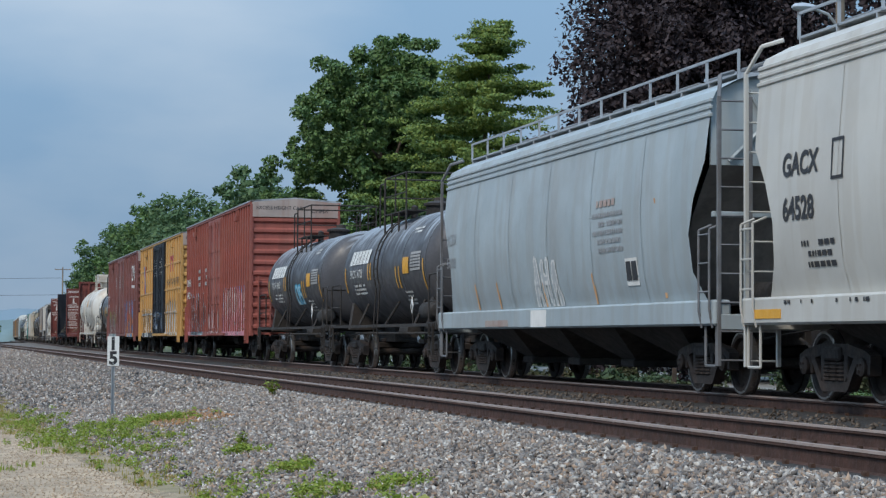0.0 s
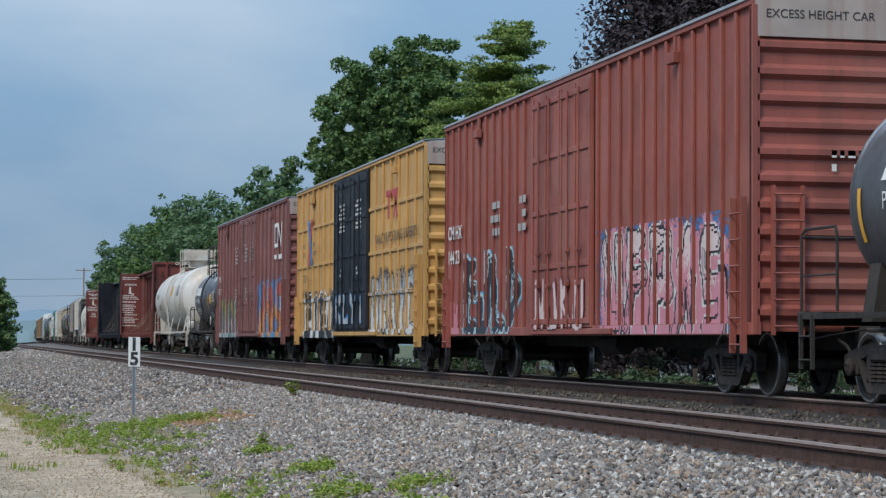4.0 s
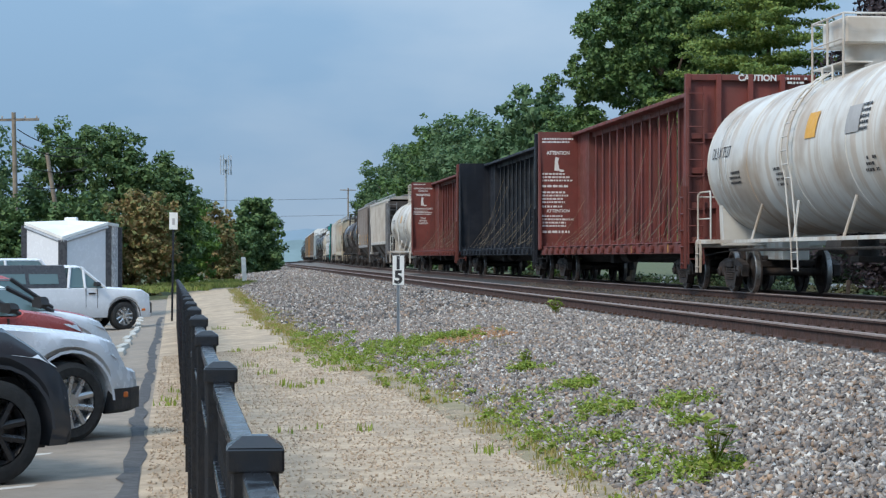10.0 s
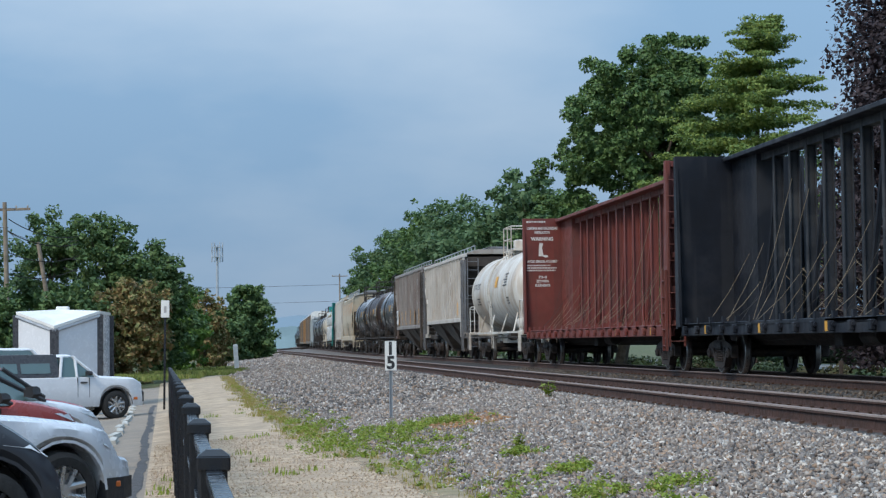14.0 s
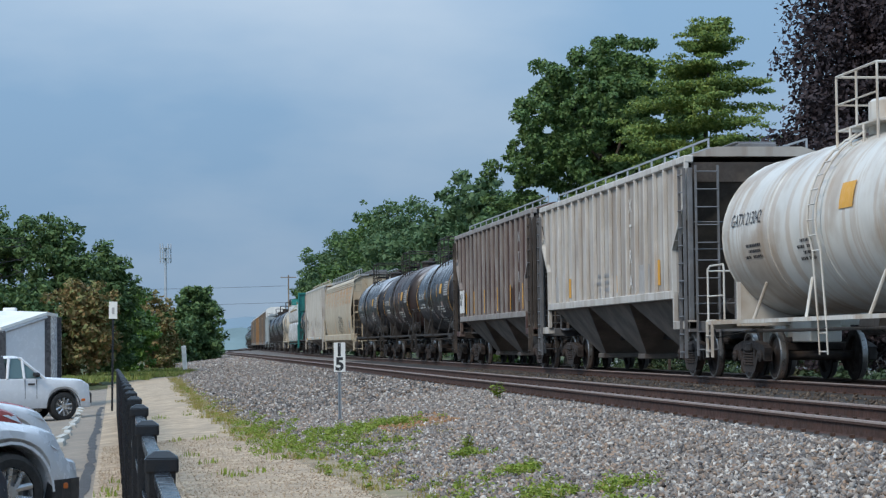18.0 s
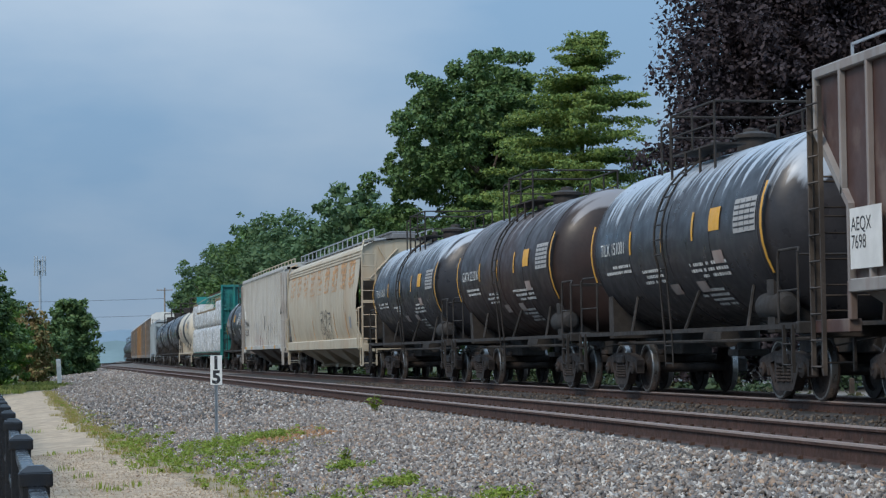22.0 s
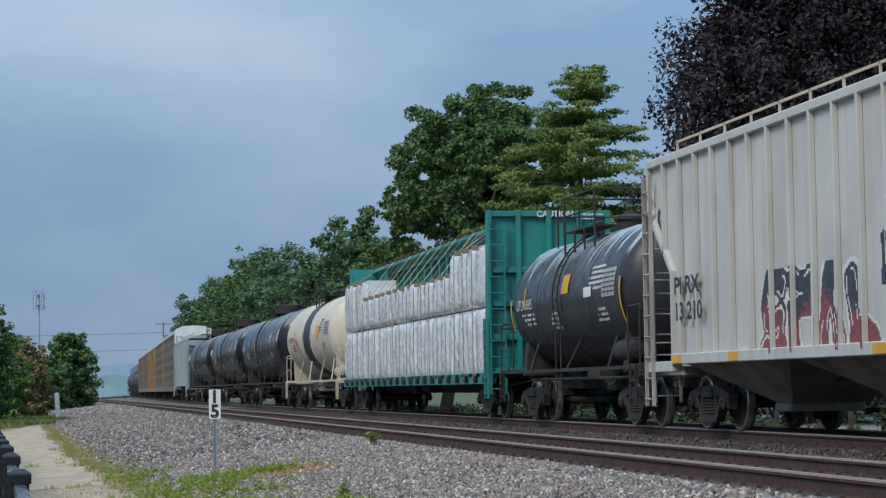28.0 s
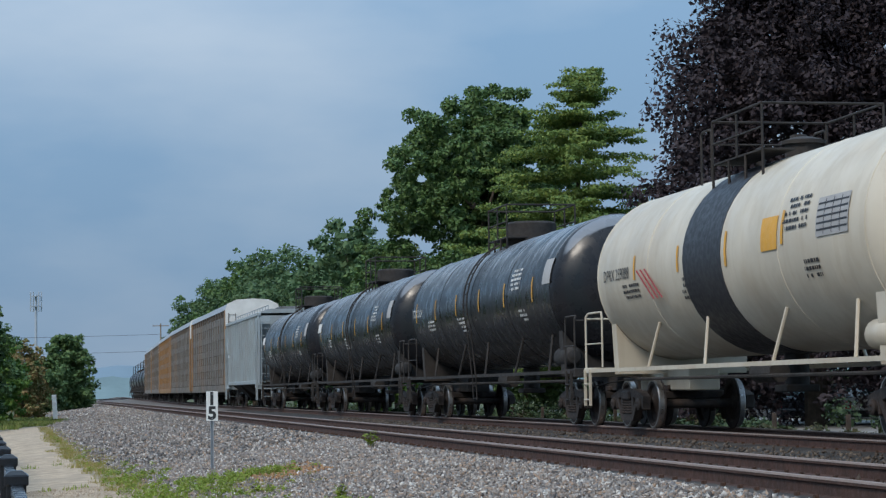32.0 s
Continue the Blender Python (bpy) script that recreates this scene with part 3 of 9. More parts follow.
def path_edge(y):
    """Where the path's gravel gives way to the weedy verge."""
    return float(np.interp(y, [12, 23, 28, 35, 49, 70, 90, 108], [2.35, 2.0, 1.72, 1.25, 0.85, 0.58, 0.36, 0.15]))


def fence_x(y):
    return 0.051 - 0.0225 * (y - 3.42)


def fence_z(y):
    """The ground falls away gently along the fence."""
    return -0.006 * max(0.0, min(y, 60.0) - 10.0)


def lot_z(y):
    return -0.0085 * max(0.0, min(y, 60.0) - 10.0)


def ballast_height(x, y):
    t0 = toe(y)
    pts = [(t0 - 0.1, -0.03), (t0 + 0.15, 0.05), (5.0, 0.47), (5.75, 0.58), (8.6, 0.58), (9.65, 0.50), (10.7, 0.58), (13.6, 0.58), (14.4, 0.50), (16.3, 0.02), (16.6, -0.05)]
    return float(np.interp(x, [p[0] for p in pts], [p[1] for p in pts]))


# near bed painted almost black as shade between stones; far bed keeps its tone
MAT["ballast"] = surface("gap_shade_ballast_bed", (0.040, 0.034, 0.030), 0.95, 0, 0.45, 9, dirt=(0.075, 0.062, 0.052), dirt_amount=0.6, bump=1.0, bump_scale=14)
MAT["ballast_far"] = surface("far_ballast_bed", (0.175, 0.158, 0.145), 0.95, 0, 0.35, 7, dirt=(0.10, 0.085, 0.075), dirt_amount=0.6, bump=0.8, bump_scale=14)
MAT["stones"] = island_surface("ballast_stones", [(0.060, 0.054, 0.053), (0.39, 0.345, 0.305), (0.105, 0.094, 0.088), (0.60, 0.555, 0.50), (0.14, 0.127, 0.122), (0.38, 0.265, 0.185), (0.070, 0.063, 0.063), (0.28, 0.235, 0.20), (0.17, 0.158, 0.155)], bump=0.25)
MAT["stones_dark"] = island_surface("sooty_stones", [(0.036, 0.029, 0.025), (0.105, 0.080, 0.062), (0.060, 0.046, 0.037), (0.165, 0.13, 0.10), (0.048, 0.039, 0.033)], bump=0.25)
MAT["path"] = surface("pale_gravel_path", (0.455, 0.345, 0.238), 0.95, 0, 0.22, 3, dirt=(0.29, 0.23, 0.165), dirt_amount=0.5, dirt_scale=0.6, bump=0.12, bump_scale=130)
MAT["verge"] = surface("dirt_verge", (0.33, 0.255, 0.165), 0.95, 0, 0.3, 4, dirt=(0.22, 0.19, 0.10), dirt_amount=0.6, dirt_scale=0.9, bump=0.5, bump_scale=40)
MAT["lot"] = surface("worn_concrete_lot", (0.27, 0.222, 0.175), 0.92, 0, 0.12, 4, dirt=(0.19, 0.165, 0.14), dirt_amount=0.5, dirt_scale=0.5, bump=0.3, bump_scale=60)
MAT["soil"] = surface("grassy_ground", (0.095, 0.115, 0.040), 0.95, 0, 0.35, 1.5, dirt=(0.13, 0.11, 0.06), dirt_amount=0.5, dirt_scale=0.25, bump=0.8, bump_scale=12)
MAT["road"] = surface("grey_road", (0.23, 0.225, 0.215), 0.9, 0, 0.12, 2, bump=0.3, bump_scale=50)


def build_ground():
    # one sheet that reaches the horizon, with the ballast bank on top
    g = Geo()
    ys = [-600, -60, -20, 0, 20, 40, 60, 90, 130, 180, 260, 400, 700, 1400, 4000]
    xs = [-3000, -400, -60, -20, -8, -3, 0, 4, 10, 17, 26, 50, 120, 500, 3000]
    n = len(xs)
    pts = []
    for y in ys:
        for x in xs:
            z = -0.03
            if -3 <= y <= 90 and x <= 0:
                z = -0.75 if x < -3 else -0.5
            if 90 < y < 700 and -20 <= x <= 0:
                z = 0.12 if x > -8 else 0.0
            pts.append((x, y, z - (0.3 if 3 < x < 15 else 0)))
    g.add(pts, [(j * n + i, j * n + i + 1, (j + 1) * n + i + 1, (j + 1) * n + i) for j in range(len(ys) - 1) for i in range(n - 1)], True)
    solid("ground", g, "soil", "rough grassy ground running out to the horizon", "ground", "structure")

    g = Geo()
    rings = []
    for s in [-460, -40, 0] + list(range(5, 130, 5)) + [v for v in RUN if v >= 130]:
        y0 = max(0.0, min(s, 110))
        ring = []
        for x in [toe(y0) - 0.1, toe(y0) + 0.15, 3.4, 4.2, 5.0, 5.75, 8.6, 9.65, 10.7, 13.6, 14.4, 16.3, 16.6]:
            px, py, h = line_at(s, 0.0)
            if x > 9:
                px, py, h = line_at(s, TRACK_2)
                px -= TRACK_2
            a = radians(h)
            ring.append((px + x * math.cos(a), py - x * math.sin(a), ballast_height(x, y0)))
        rings.append(ring)
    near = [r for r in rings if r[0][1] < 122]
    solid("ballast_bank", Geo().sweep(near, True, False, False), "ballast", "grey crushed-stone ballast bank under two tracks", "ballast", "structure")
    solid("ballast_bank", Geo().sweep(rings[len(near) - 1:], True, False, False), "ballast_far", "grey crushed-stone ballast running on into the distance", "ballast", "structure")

    ys = [-20, 0, 6, 12, 18, 23, 28, 35, 42, 49, 58, 70, 84, 96, 108]
    solid("gravel_path", Geo().sweep([[(fence_x(y) - 0.35, y, fence_z(y)), (0.45 * fence_x(y) + 0.55 * path_edge(y) - 0.1, y, 0.35 * fence_z(y)), (path_edge(y), y, 0.0)] for y in ys], True, False, False),
          "path", "pale sandy gravel path between fence and ballast", "path", "structure")
    solid("path_verge", Geo().sweep([[(path_edge(y), y, -0.001), ((path_edge(y) + toe(max(0, y))) / 2, y, 0.012), (toe(max(0, y)) + 0.25, y, 0.03)] for y in ys], True, False, False),
          "verge", "trodden dirt verge between path and ballast", "verge", "structure")
    ys = [-20, 0, 10, 20, 30, 40, 50, 60, 72, 84, 95]
    solid("parking_lot", Geo().sweep([[(-60, y, lot_z(y) - 0.1), (-8, y, lot_z(y)), (fence_x(y) - 0.95 - 0.012 * max(0, y), y, lot_z(y)), (fence_x(y) - 0.34, y, fence_z(y) - 0.004)] for y in ys], True, False, False),
          "lot", "worn pale concrete parking lot beside the fence", "parking lot", "structure")


def rail_profile(x, side):
    """A flat-bottomed rail, 0.18 high, with a rusty web."""
    return [(x - 0.075, RAIL - 0.18), (x - 0.075, RAIL - 0.165), (x - 0.012, RAIL - 0.145), (x - 0.010, RAIL - 0.05), (x - 0.036, RAIL - 0.04), (x - 0.036, RAIL - 0.006),
            (x - 0.028, RAIL), (x + 0.028, RAIL), (x + 0.036, RAIL - 0.006), (x + 0.036, RAIL - 0.04), (x + 0.010, RAIL - 0.05), (x + 0.012, RAIL - 0.145), (x + 0.075, RAIL - 0.165), (x + 0.075, RAIL - 0.18)]


def build_tracks():
    for k, x0 in enumerate((TRACK_1, TRACK_2)):
        track = tagged(new("track"), "rusty steel rails spiked to wooden ties" if k == 0 else "rusty steel rails under the freight train", "railway track", "tracks", "structure")
        for side in (-1, 1):
            rings, heads = [], []
            for s in RUN:
                px, py, h = line_at(s, x0)
                a = radians(h)
                o = rail_profile(side * 0.7535, side)
                rings.append([(px + q[0] * math.cos(a), py - q[0] * math.sin(a), q[1]) for q in o])
                heads.append([(px + q * math.cos(a), py - q * math.sin(a), RAIL + dz) for q, dz in ((side * 0.7535 - 0.040, -0.016), (side * 0.7535 - 0.033, 0.003), (side * 0.7535 + 0.033, 0.003))])
            rail = part("rail", Geo().sweep(rings, False), "rail_side", track)
            part("rail_head", Geo().sweep(heads, False, False, False), "rail_top", rail, "polished running surface of the rail with its reflection painted in")
        tie = Geo().box(-1.3, 1.3, -0.115, 0.115, -0.20, 0.0, 0.012).mesh("tie", "tie")
        plate = Geo()
        for sx in (-0.7535, 0.7535):
            plate.box(sx - 0.19, sx + 0.19, -0.09, 0.09, 0.0, 0.022)
            for dx, dy in ((-0.11, 0.05), (-0.15, -0.05), (0.11, -0.05), (0.15, 0.05)):
                plate.box(sx + dx - 0.018, sx + dx + 0.018, dy - 0.02, dy + 0.02, 0.022, 0.055)
        plate = plate.mesh("tie_plate", "iron")
        # ties near the camera are pieces of their own, the rest one mesh
        y, n, rest = 12.0, 0, Geo()
        while y < 60:
            t = part("tie", tie, "tie", track, at=pose(x0 + random.uniform(-0.03, 0.03), y, RAIL - 0.185, 0, 0, random.uniform(-1.2, 1.2)))
            part("tie_plate", plate, "iron", t)
            y += 0.50 + random.uniform(-0.015, 0.015)
        y = 60.0
        while y < 420:
            px, py, h = line_at(y, x0)
            rest.box(px - 1.3, px + 1.3, py - 0.115, py + 0.115, RAIL - 0.385, RAIL - 0.185)
            y += 0.5
        tagged(part("far_ties", rest, "tie", track), kind="stuff")


build_ground()
build_tracks()
# ---- running gear shared by all cars; car space: y along the car (its -y end comes first), z from the top of rail ----
def wheel_mesh():
    g = Geo()
    R = 0.457
    # profile across the wheel, outer face first (towards -x)
    g.lathe([(-0.07, 0.001), (-0.07, 0.10), (-0.045, 0.12), (-0.012, 0.20), (-0.005, 0.33), (-0.045, 0.355), (-0.055, 0.365)], "x", 22, caps=False)
    g.lathe([(-0.055, 0.365), (-0.055, R - 0.012), (-0.04, R)], "x", 22, caps=False)
    g.lathe([(-0.04, R), (0.05, R + 0.003), (0.06, R + 0.025), (0.08, R + 0.022), (0.085, R - 0.03), (0.085, 0.36), (0.02, 0.33), (0.015, 0.20), (0.06, 0.12), (0.08, 0.1), (0.08, 0.02)], "x", 22, caps=False)
    return g.mesh("wheel", "wheel")


def rim_mesh():
    g = Geo()
    R = 0.457
    g.lathe([(-0.058, 0.415), (-0.058, R - 0.012), (-0.042, R + 0.001), (0.049, R + 0.004)], "x", 22, caps=False)
    return g.mesh("wheel_rim", "rim")


def side_frame_mesh():
    """A cast side frame: arched top member, sagging tension member, columns and boxes over the axle ends."""
    g = Geo()
    W = 0.075
    top = [(-1.10, 0.60), (-0.92, 0.66), (-0.42, 0.74), (0.42, 0.74), (0.92, 0.66), (1.10, 0.60), (1.10, 0.50), (0.84, 0.51), (0.40, 0.60), (-0.40, 0.60), (-0.84, 0.51), (-1.10, 0.50)]
    g.prism(top, -W, W, "yz")
    low = [(-0.72, 0.54), (-0.60, 0.56), (-0.34, 0.27), (0.34, 0.27), (0.60, 0.56), (0.72, 0.54), (0.42, 0.17), (0.36, 0.14), (-0.36, 0.14), (-0.42, 0.17)]
    g.prism(low, -W, W, "yz")
    for s in (-1, 1):
        g.box(-W, W, s * 0.36 - 0.055, s * 0.36 + 0.055, 0.26, 0.62, 0.01)
        g.box(-W * 1.05, W * 1.05, s * 0.889 - 0.16, s * 0.889 + 0.16, 0.48, 0.60, 0.015)
        g.box(-W, W, s * 1.02, s * 1.08, 0.36, 0.52, 0.01)
        g.box(-W, W, s * 0.70, s * 0.76, 0.36, 0.52, 0.01)
        # bearing with its end cap
        g.lathe([(-0.13, 0.02), (-0.13, 0.085), (-0.11, 0.115), (0.10, 0.12), (0.10, 0.02)], "x", 14, (0, s * 0.889, 0.457))
        for k in range(3):
            a = k * 2.094 + 0.5
            g.rod((-0.15, s * 0.889 + 0.05 * math.cos(a), 0.457 + 0.05 * math.sin(a)), (-0.12, s * 0.889 + 0.05 * math.cos(a), 0.457 + 0.05 * math.sin(a)), 0.016, 6)
    return g.mesh("side_frame", "truck")


def springs_mesh():
    prof = []
    for k in range(5):                                                 # one coil, its turns as ribs
        z = 0.275 + 0.05 * k
        prof += [(z, 0.066), (z + 0.010, 0.092), (z + 0.030, 0.092), (z + 0.040, 0.066)]
    g = Geo().lathe(prof, "z", 8, (-0.03, 0, 0))
    return g.mesh("spring", "truck")


def bolster_mesh():
    g = Geo()
    g.box(-1.12, 1.12, -0.27, 0.27, 0.53, 0.70, 0.03)
    g.box(-0.35, 0.35, -0.30, 0.30, 0.70, 0.80, 0.02)
    # brake beams and rods
    for s in (-1, 1):
        g.box(-0.80, 0.80, s * 0.36 - 0.04, s * 0.36 + 0.04, 0.36, 0.46)
        for x in (-0.72, 0.72):
            g.box(x - 0.05, x + 0.05, s * 0.40 - 0.03, s * 0.40 + 0.05, 0.30, 0.60, 0.01)
    return g.mesh("truck", "truck")


TR = {"wheel": wheel_mesh(), "rim": rim_mesh(), "frame": side_frame_mesh(), "spring": springs_mesh(), "bolster": bolster_mesh(),
      "axle": Geo().rod((-0.75, 0, 0.457), (0.75, 0, 0.457), 0.085, 12).mesh("axle", "truck")}


def add_truck(car, y):
    t = part("truck", TR["bolster"], "truck", car, at=pose(0, y, 0))
    for sx in (-1, 1):
        turn = pose(sx * 1.0, 0, 0) if sx < 0 else pose(1.0, 0, 0, 0, 0, 180)
        part("side_frame", TR["frame"], "truck", t, at=turn)
        for dy in (-0.22, 0.0, 0.22):
            part("spring", TR["spring"], "truck", t, at=turn @ pose(0, dy, 0))
    for sy in (-1, 1):
        part("axle", TR["axle"], "truck", t, at=pose(0, sy * 0.889, 0))
        for sx in (-1, 1):
            m = pose(sx * 0.7735, sy * 0.889, 0.457) if sx < 0 else pose(0.7735, sy * 0.889, 0.457, 0, 0, 180)
            part("wheel", TR["wheel"], "wheel", t, at=m)
            part("wheel_rim", TR["rim"], "rim", t, at=m)
    return t


def coupler_mesh():
    g = Geo()
    g.box(-0.10, 0.10, 0.0, 0.62, 0.76, 0.98, 0.02)                     # shank towards +y (outwards)
    g.prism([(-0.20, 0.55), (0.20, 0.55), (0.23, 0.72), (0.10, 0.88), (-0.05, 0.76), (-0.16, 0.92), (-0.24, 0.80)], 0.72, 1.02, "xy")
    return g.mesh("coupler", "truck")


COUPLER = coupler_mesh()
HOSE = Geo().pipe([(0.35, 0.05, 0.80), (0.33, 0.30, 0.72), (0.25, 0.50, 0.42), (0.15, 0.70, 0.34), (0.05, 0.82, 0.36)], 0.022, 6).mesh("air_hose", "under")


def add_ends(car, half, cut="under"):
    """Couplers, hoses and cut levers. half: from the middle to the striker plate."""
    for s in (-1, 1):
        turn = pose(0, s * half, 0, 0, 0, 0 if s > 0 else 180)
        c = part("coupler", COUPLER, "truck", car, at=turn)
        part("air_hose", HOSE, "under", c)
        g = Geo().pipe([(-1.25, 0.10, 0.98), (-1.2, 0.16, 0.80), (-0.9, 0.18, 0.86), (-0.12, 0.30, 0.98)], 0.014, 5)
        part("uncoupling_lever", g, cut, car, at=turn)


def ladder_geo(x, y, z0, z1, wide=0.42, along="y", step=0.36, r=0.014, out=0.09, stiles=True):
    """A ladder of grab irons standing off a wall. along y: on a side that faces -x; along x: on an end that faces -y."""
    g = Geo()

    def p(u, o, z):
        return (x - o, y + u, z) if along == "y" else (x + u, y - o, z)
    if stiles:
        for u in (-wide / 2, wide / 2):
            g.box(*sorted((p(u - 0.02, 0, 0)[0], p(u + 0.02, out, 0)[0])), *sorted((p(u - 0.02, 0, 0)[1], p(u + 0.02, out, 0)[1])), z0, z1)
    z = z0 + 0.12
    while z < z1 - 0.03:
        g.pipe([p(-wide / 2, 0, z), p(-wide / 2, out, z), p(wide / 2, out, z), p(wide / 2, 0, z)], r, 5)
        z += step
    return g


def flat_marks(x, y0, y1, z0, rows, h, seed, face="side", fill=0.8):
    """Lines of small unreadable stencilling as plain bars. On a side: from y0 to y1, rows downwards from z0."""
    rnd, g = random.Random(seed), Geo()
    for r in range(rows):
        z, u = z0 - r * h * 1.9, y0
        end = y0 + (y1 - y0) * rnd.uniform(0.6, 1.0)
        while u < end:
            w = rnd.uniform(0.5, 2.2) * h
            w = min(w, end - u)
            if w < h * 0.3:
                break
            if rnd.random() < fill + 0.1:
                q = [(x, u, z), (x, u + w, z), (x, u + w, z + h), (x, u, z + h)] if face == "side" else [(u, x, z), (u + w, x, z), (u + w, x, z + h), (u, x, z + h)]
                g.add(q, [(0, 1, 2, 3)])
            u += w + h * 0.5
    return g


def spray(x_of, y0, y1, z0, z1, colors, seed, word=5, cell=0.035, back=None, style="block", glow=None, shine=None, fade=None, fat=1.0):
    """Sprayed letters as a layer of small tiles that follows the ribs of a side. x_of(y): where the wall stands. colors: fill, outline, upper fill; back: the field behind; glow: a rim round it all."""
    rnd = random.Random(seed)
    grain = np.random.default_rng(seed)
    ny, nz = int((y1 - y0) / cell), int((z1 - z0) / cell)
    Y, Z = np.meshgrid(y0 + (np.arange(ny) + 0.5) * cell, z0 + (np.arange(nz) + 0.5) * cell, indexing="ij")
    block = style == "block"
    kinds = word if isinstance(word, str) else [rnd.choice("EFRHUNKSBO") for _ in range(word)]
    word = len(kinds)
    m = 0.25 if back is not None else 0.05
    lw = (y1 - y0 - 2 * m) / word
    d, inner = np.full(Y.shape, 9.0), np.full(Y.shape, 9.0)
    H = z1 - z0
    for k in range(word):
        c = y1 - m - (k + 0.5) * lw
        top, bot = z1 - H * rnd.uniform(0.14, 0.26), z0 + H * rnd.uniform(0.04, 0.12)
        a, b = c + lw * 0.27, c - lw * 0.27
        mid = (top + bot) / 2 + rnd.uniform(-0.1, 0.1) * H
        seg = {"E": [(a, bot, a, top), (a, top, b, top), (a, mid, b, mid), (a, bot, b, bot)], "F": [(a, bot, a, top), (a, top, b, top), (a, mid, b, mid)],
               "R": [(a, bot, a, top), (a, top, b, top), (b, top, b, mid), (b, mid, a, mid), (a, mid, b, bot)], "H": [(a, bot, a, top), (b, bot, b, top), (a, mid, b, mid)],
               "U": [(a, top, a, bot), (a, bot, b, bot), (b, bot, b, top)], "N": [(a, bot, a, top), (a, top, b, bot), (b, bot, b, top)],
               "B": [(a, bot, a, top), (a, top, b, top), (b, top, b, bot), (a, mid, b, mid), (a, bot, b, bot)], "O": [(a, bot, a, top), (a, top, b, top), (b, top, b, bot), (b, bot, a, bot)],
               "A": [(a, bot, c, top), (c, top, b, bot), ((a + c) / 2, mid, (b + c) / 2, mid)], "C": [(b, top, a, top), (a, top, a, bot), (a, bot, b, bot)], "I": [(c, bot, c, top)], "L": [(a, top, a, bot), (a, bot, b, bot)],
               "Y": [(a, top, c, mid), (b, top, c, mid), (c, mid, c, bot)], "J": [(b, top, b, bot), (b, bot, a, bot), (a, bot, a, mid)], "D": [(a, bot, a, top), (a, top, b, mid), (b, mid, a, bot)], "P": [(a, bot, a, top), (a, top, b, top), (b, top, b, mid), (b, mid, a, mid)],
               "K": [(a, bot, a, top), (a, mid, b, top), (a, mid, b, bot)], "S": [(b, top, a, top), (a, top, a, mid), (a, mid, b, mid), (b, mid, b, bot), (b, bot, a, bot)]}[kinds[k]]
        lean = rnd.uniform(-0.16, 0.16)
        for p0, q0, p1, q1 in seg:
            p0, p1 = p0 - lean * (q0 - mid), p1 - lean * (q1 - mid)
            vy, vz = p1 - p0, q1 - q0
            t = np.clip(((Y - p0) * vy + (Z - q0) * vz) / (vy * vy + vz * vz + 1e-9), 0, 1)
            taper = 1.0 + 0.35 * (t - 0.5) * rnd.choice((-1, 1))
            d = np.minimum(d, np.hypot(Y - p0 - t * vy, Z - q0 - t * vz) / taper)
    wob = np.sin(Y * 7 + seed) * np.sin(Z * 8 + seed * 2) * 0.045 * lw + np.sin(Y * 17 + seed) * np.sin(Z * 13) * 0.012
    stroke = lw * (0.135 if block else 0.085) * fat
    rim = 0.055 if block else 0.05
    d = d + wob
    idx = np.full(Y.shape, -1)
    if back is not None:
        edge = np.minimum(np.minimum(Y - y0, y1 - Y), (z1 - Z) * 0.9)
        ragged = 0.16 + 0.10 * np.sin(Y * 4.3 + seed) + 0.07 * np.sin(Y * 11 + seed) + 0.05 * np.sin(Z * 9 + seed) + grain.normal(0, 0.035, Y.shape)
        if glow:
            idx[(edge > ragged - 0.13) & (grain.random(Y.shape) < 0.7)] = 4
        idx[edge > ragged] = 2
    idx[d < stroke + rim] = 1
    idx[d < stroke] = 0
    if len(colors) > 2:                                                # the fill turns from one colour to the other up the letter
        rise = (Z - z0) / H + 0.12 * np.sin(Y * 3.1 + seed) + grain.normal(0, 0.09, Y.shape)
        idx[(idx == 0) & (rise > 0.48)] = 3
    if block:                                                          # a bright line inside the strokes
        idx[(idx % 3 == 0) & (idx >= 0) & (np.abs(d - stroke * 0.62) < 0.016) & (np.sin(Y * 2.3 + Z * 3.7 + seed) > 0.1)] = 1
    if shine:                                                          # a thin light rim outside the dark outline
        idx[(d >= stroke + rim) & (d < stroke + rim * 1.7) & (np.sin(Y * 3.7 + Z * 2.9 + seed) > -0.5)] = 5
    if fade:                                                           # dark mist at the heads of the letters
        mist = (idx == -1) & (d < stroke + 0.30) & (Z > z0 + H * 0.62) & (grain.random(Y.shape) < np.clip(0.75 - (d - stroke) * 4.5, 0.0, 1.0))
        idx[mist] = 6
        idx[(idx % 3 == 0) & (idx >= 0) & (Z > z0 + H * 0.74) & (grain.random(Y.shape) < (Z - z0 - H * 0.72) / H * 3.0)] = 6
    names = [colors[0], colors[1], back or colors[0], colors[2] if len(colors) > 2 else colors[0], glow or colors[1], shine or colors[1], fade or colors[1]]
    ii, jj = np.nonzero(idx >= 0)
    ya, yb = y0 + ii * cell, y0 + (ii + 1) * cell
    za, zb = z0 + jj * cell, z0 + (jj + 1) * cell
    xs = np.array([x_of(v, w) for v, w in zip((ya + yb) / 2, (za + zb) / 2)]) if len(ii) else np.zeros(0)
    V = np.stack([np.stack([xs, ya, za], 1), np.stack([xs, yb, za], 1), np.stack([xs, yb, zb], 1), np.stack([xs, ya, zb], 1)], 1)
    me = quads("graffiti", V, 4, names)
    me.polygons.foreach_set("material_index", idx[ii, jj].astype(np.int32))
    me.update()
    return me
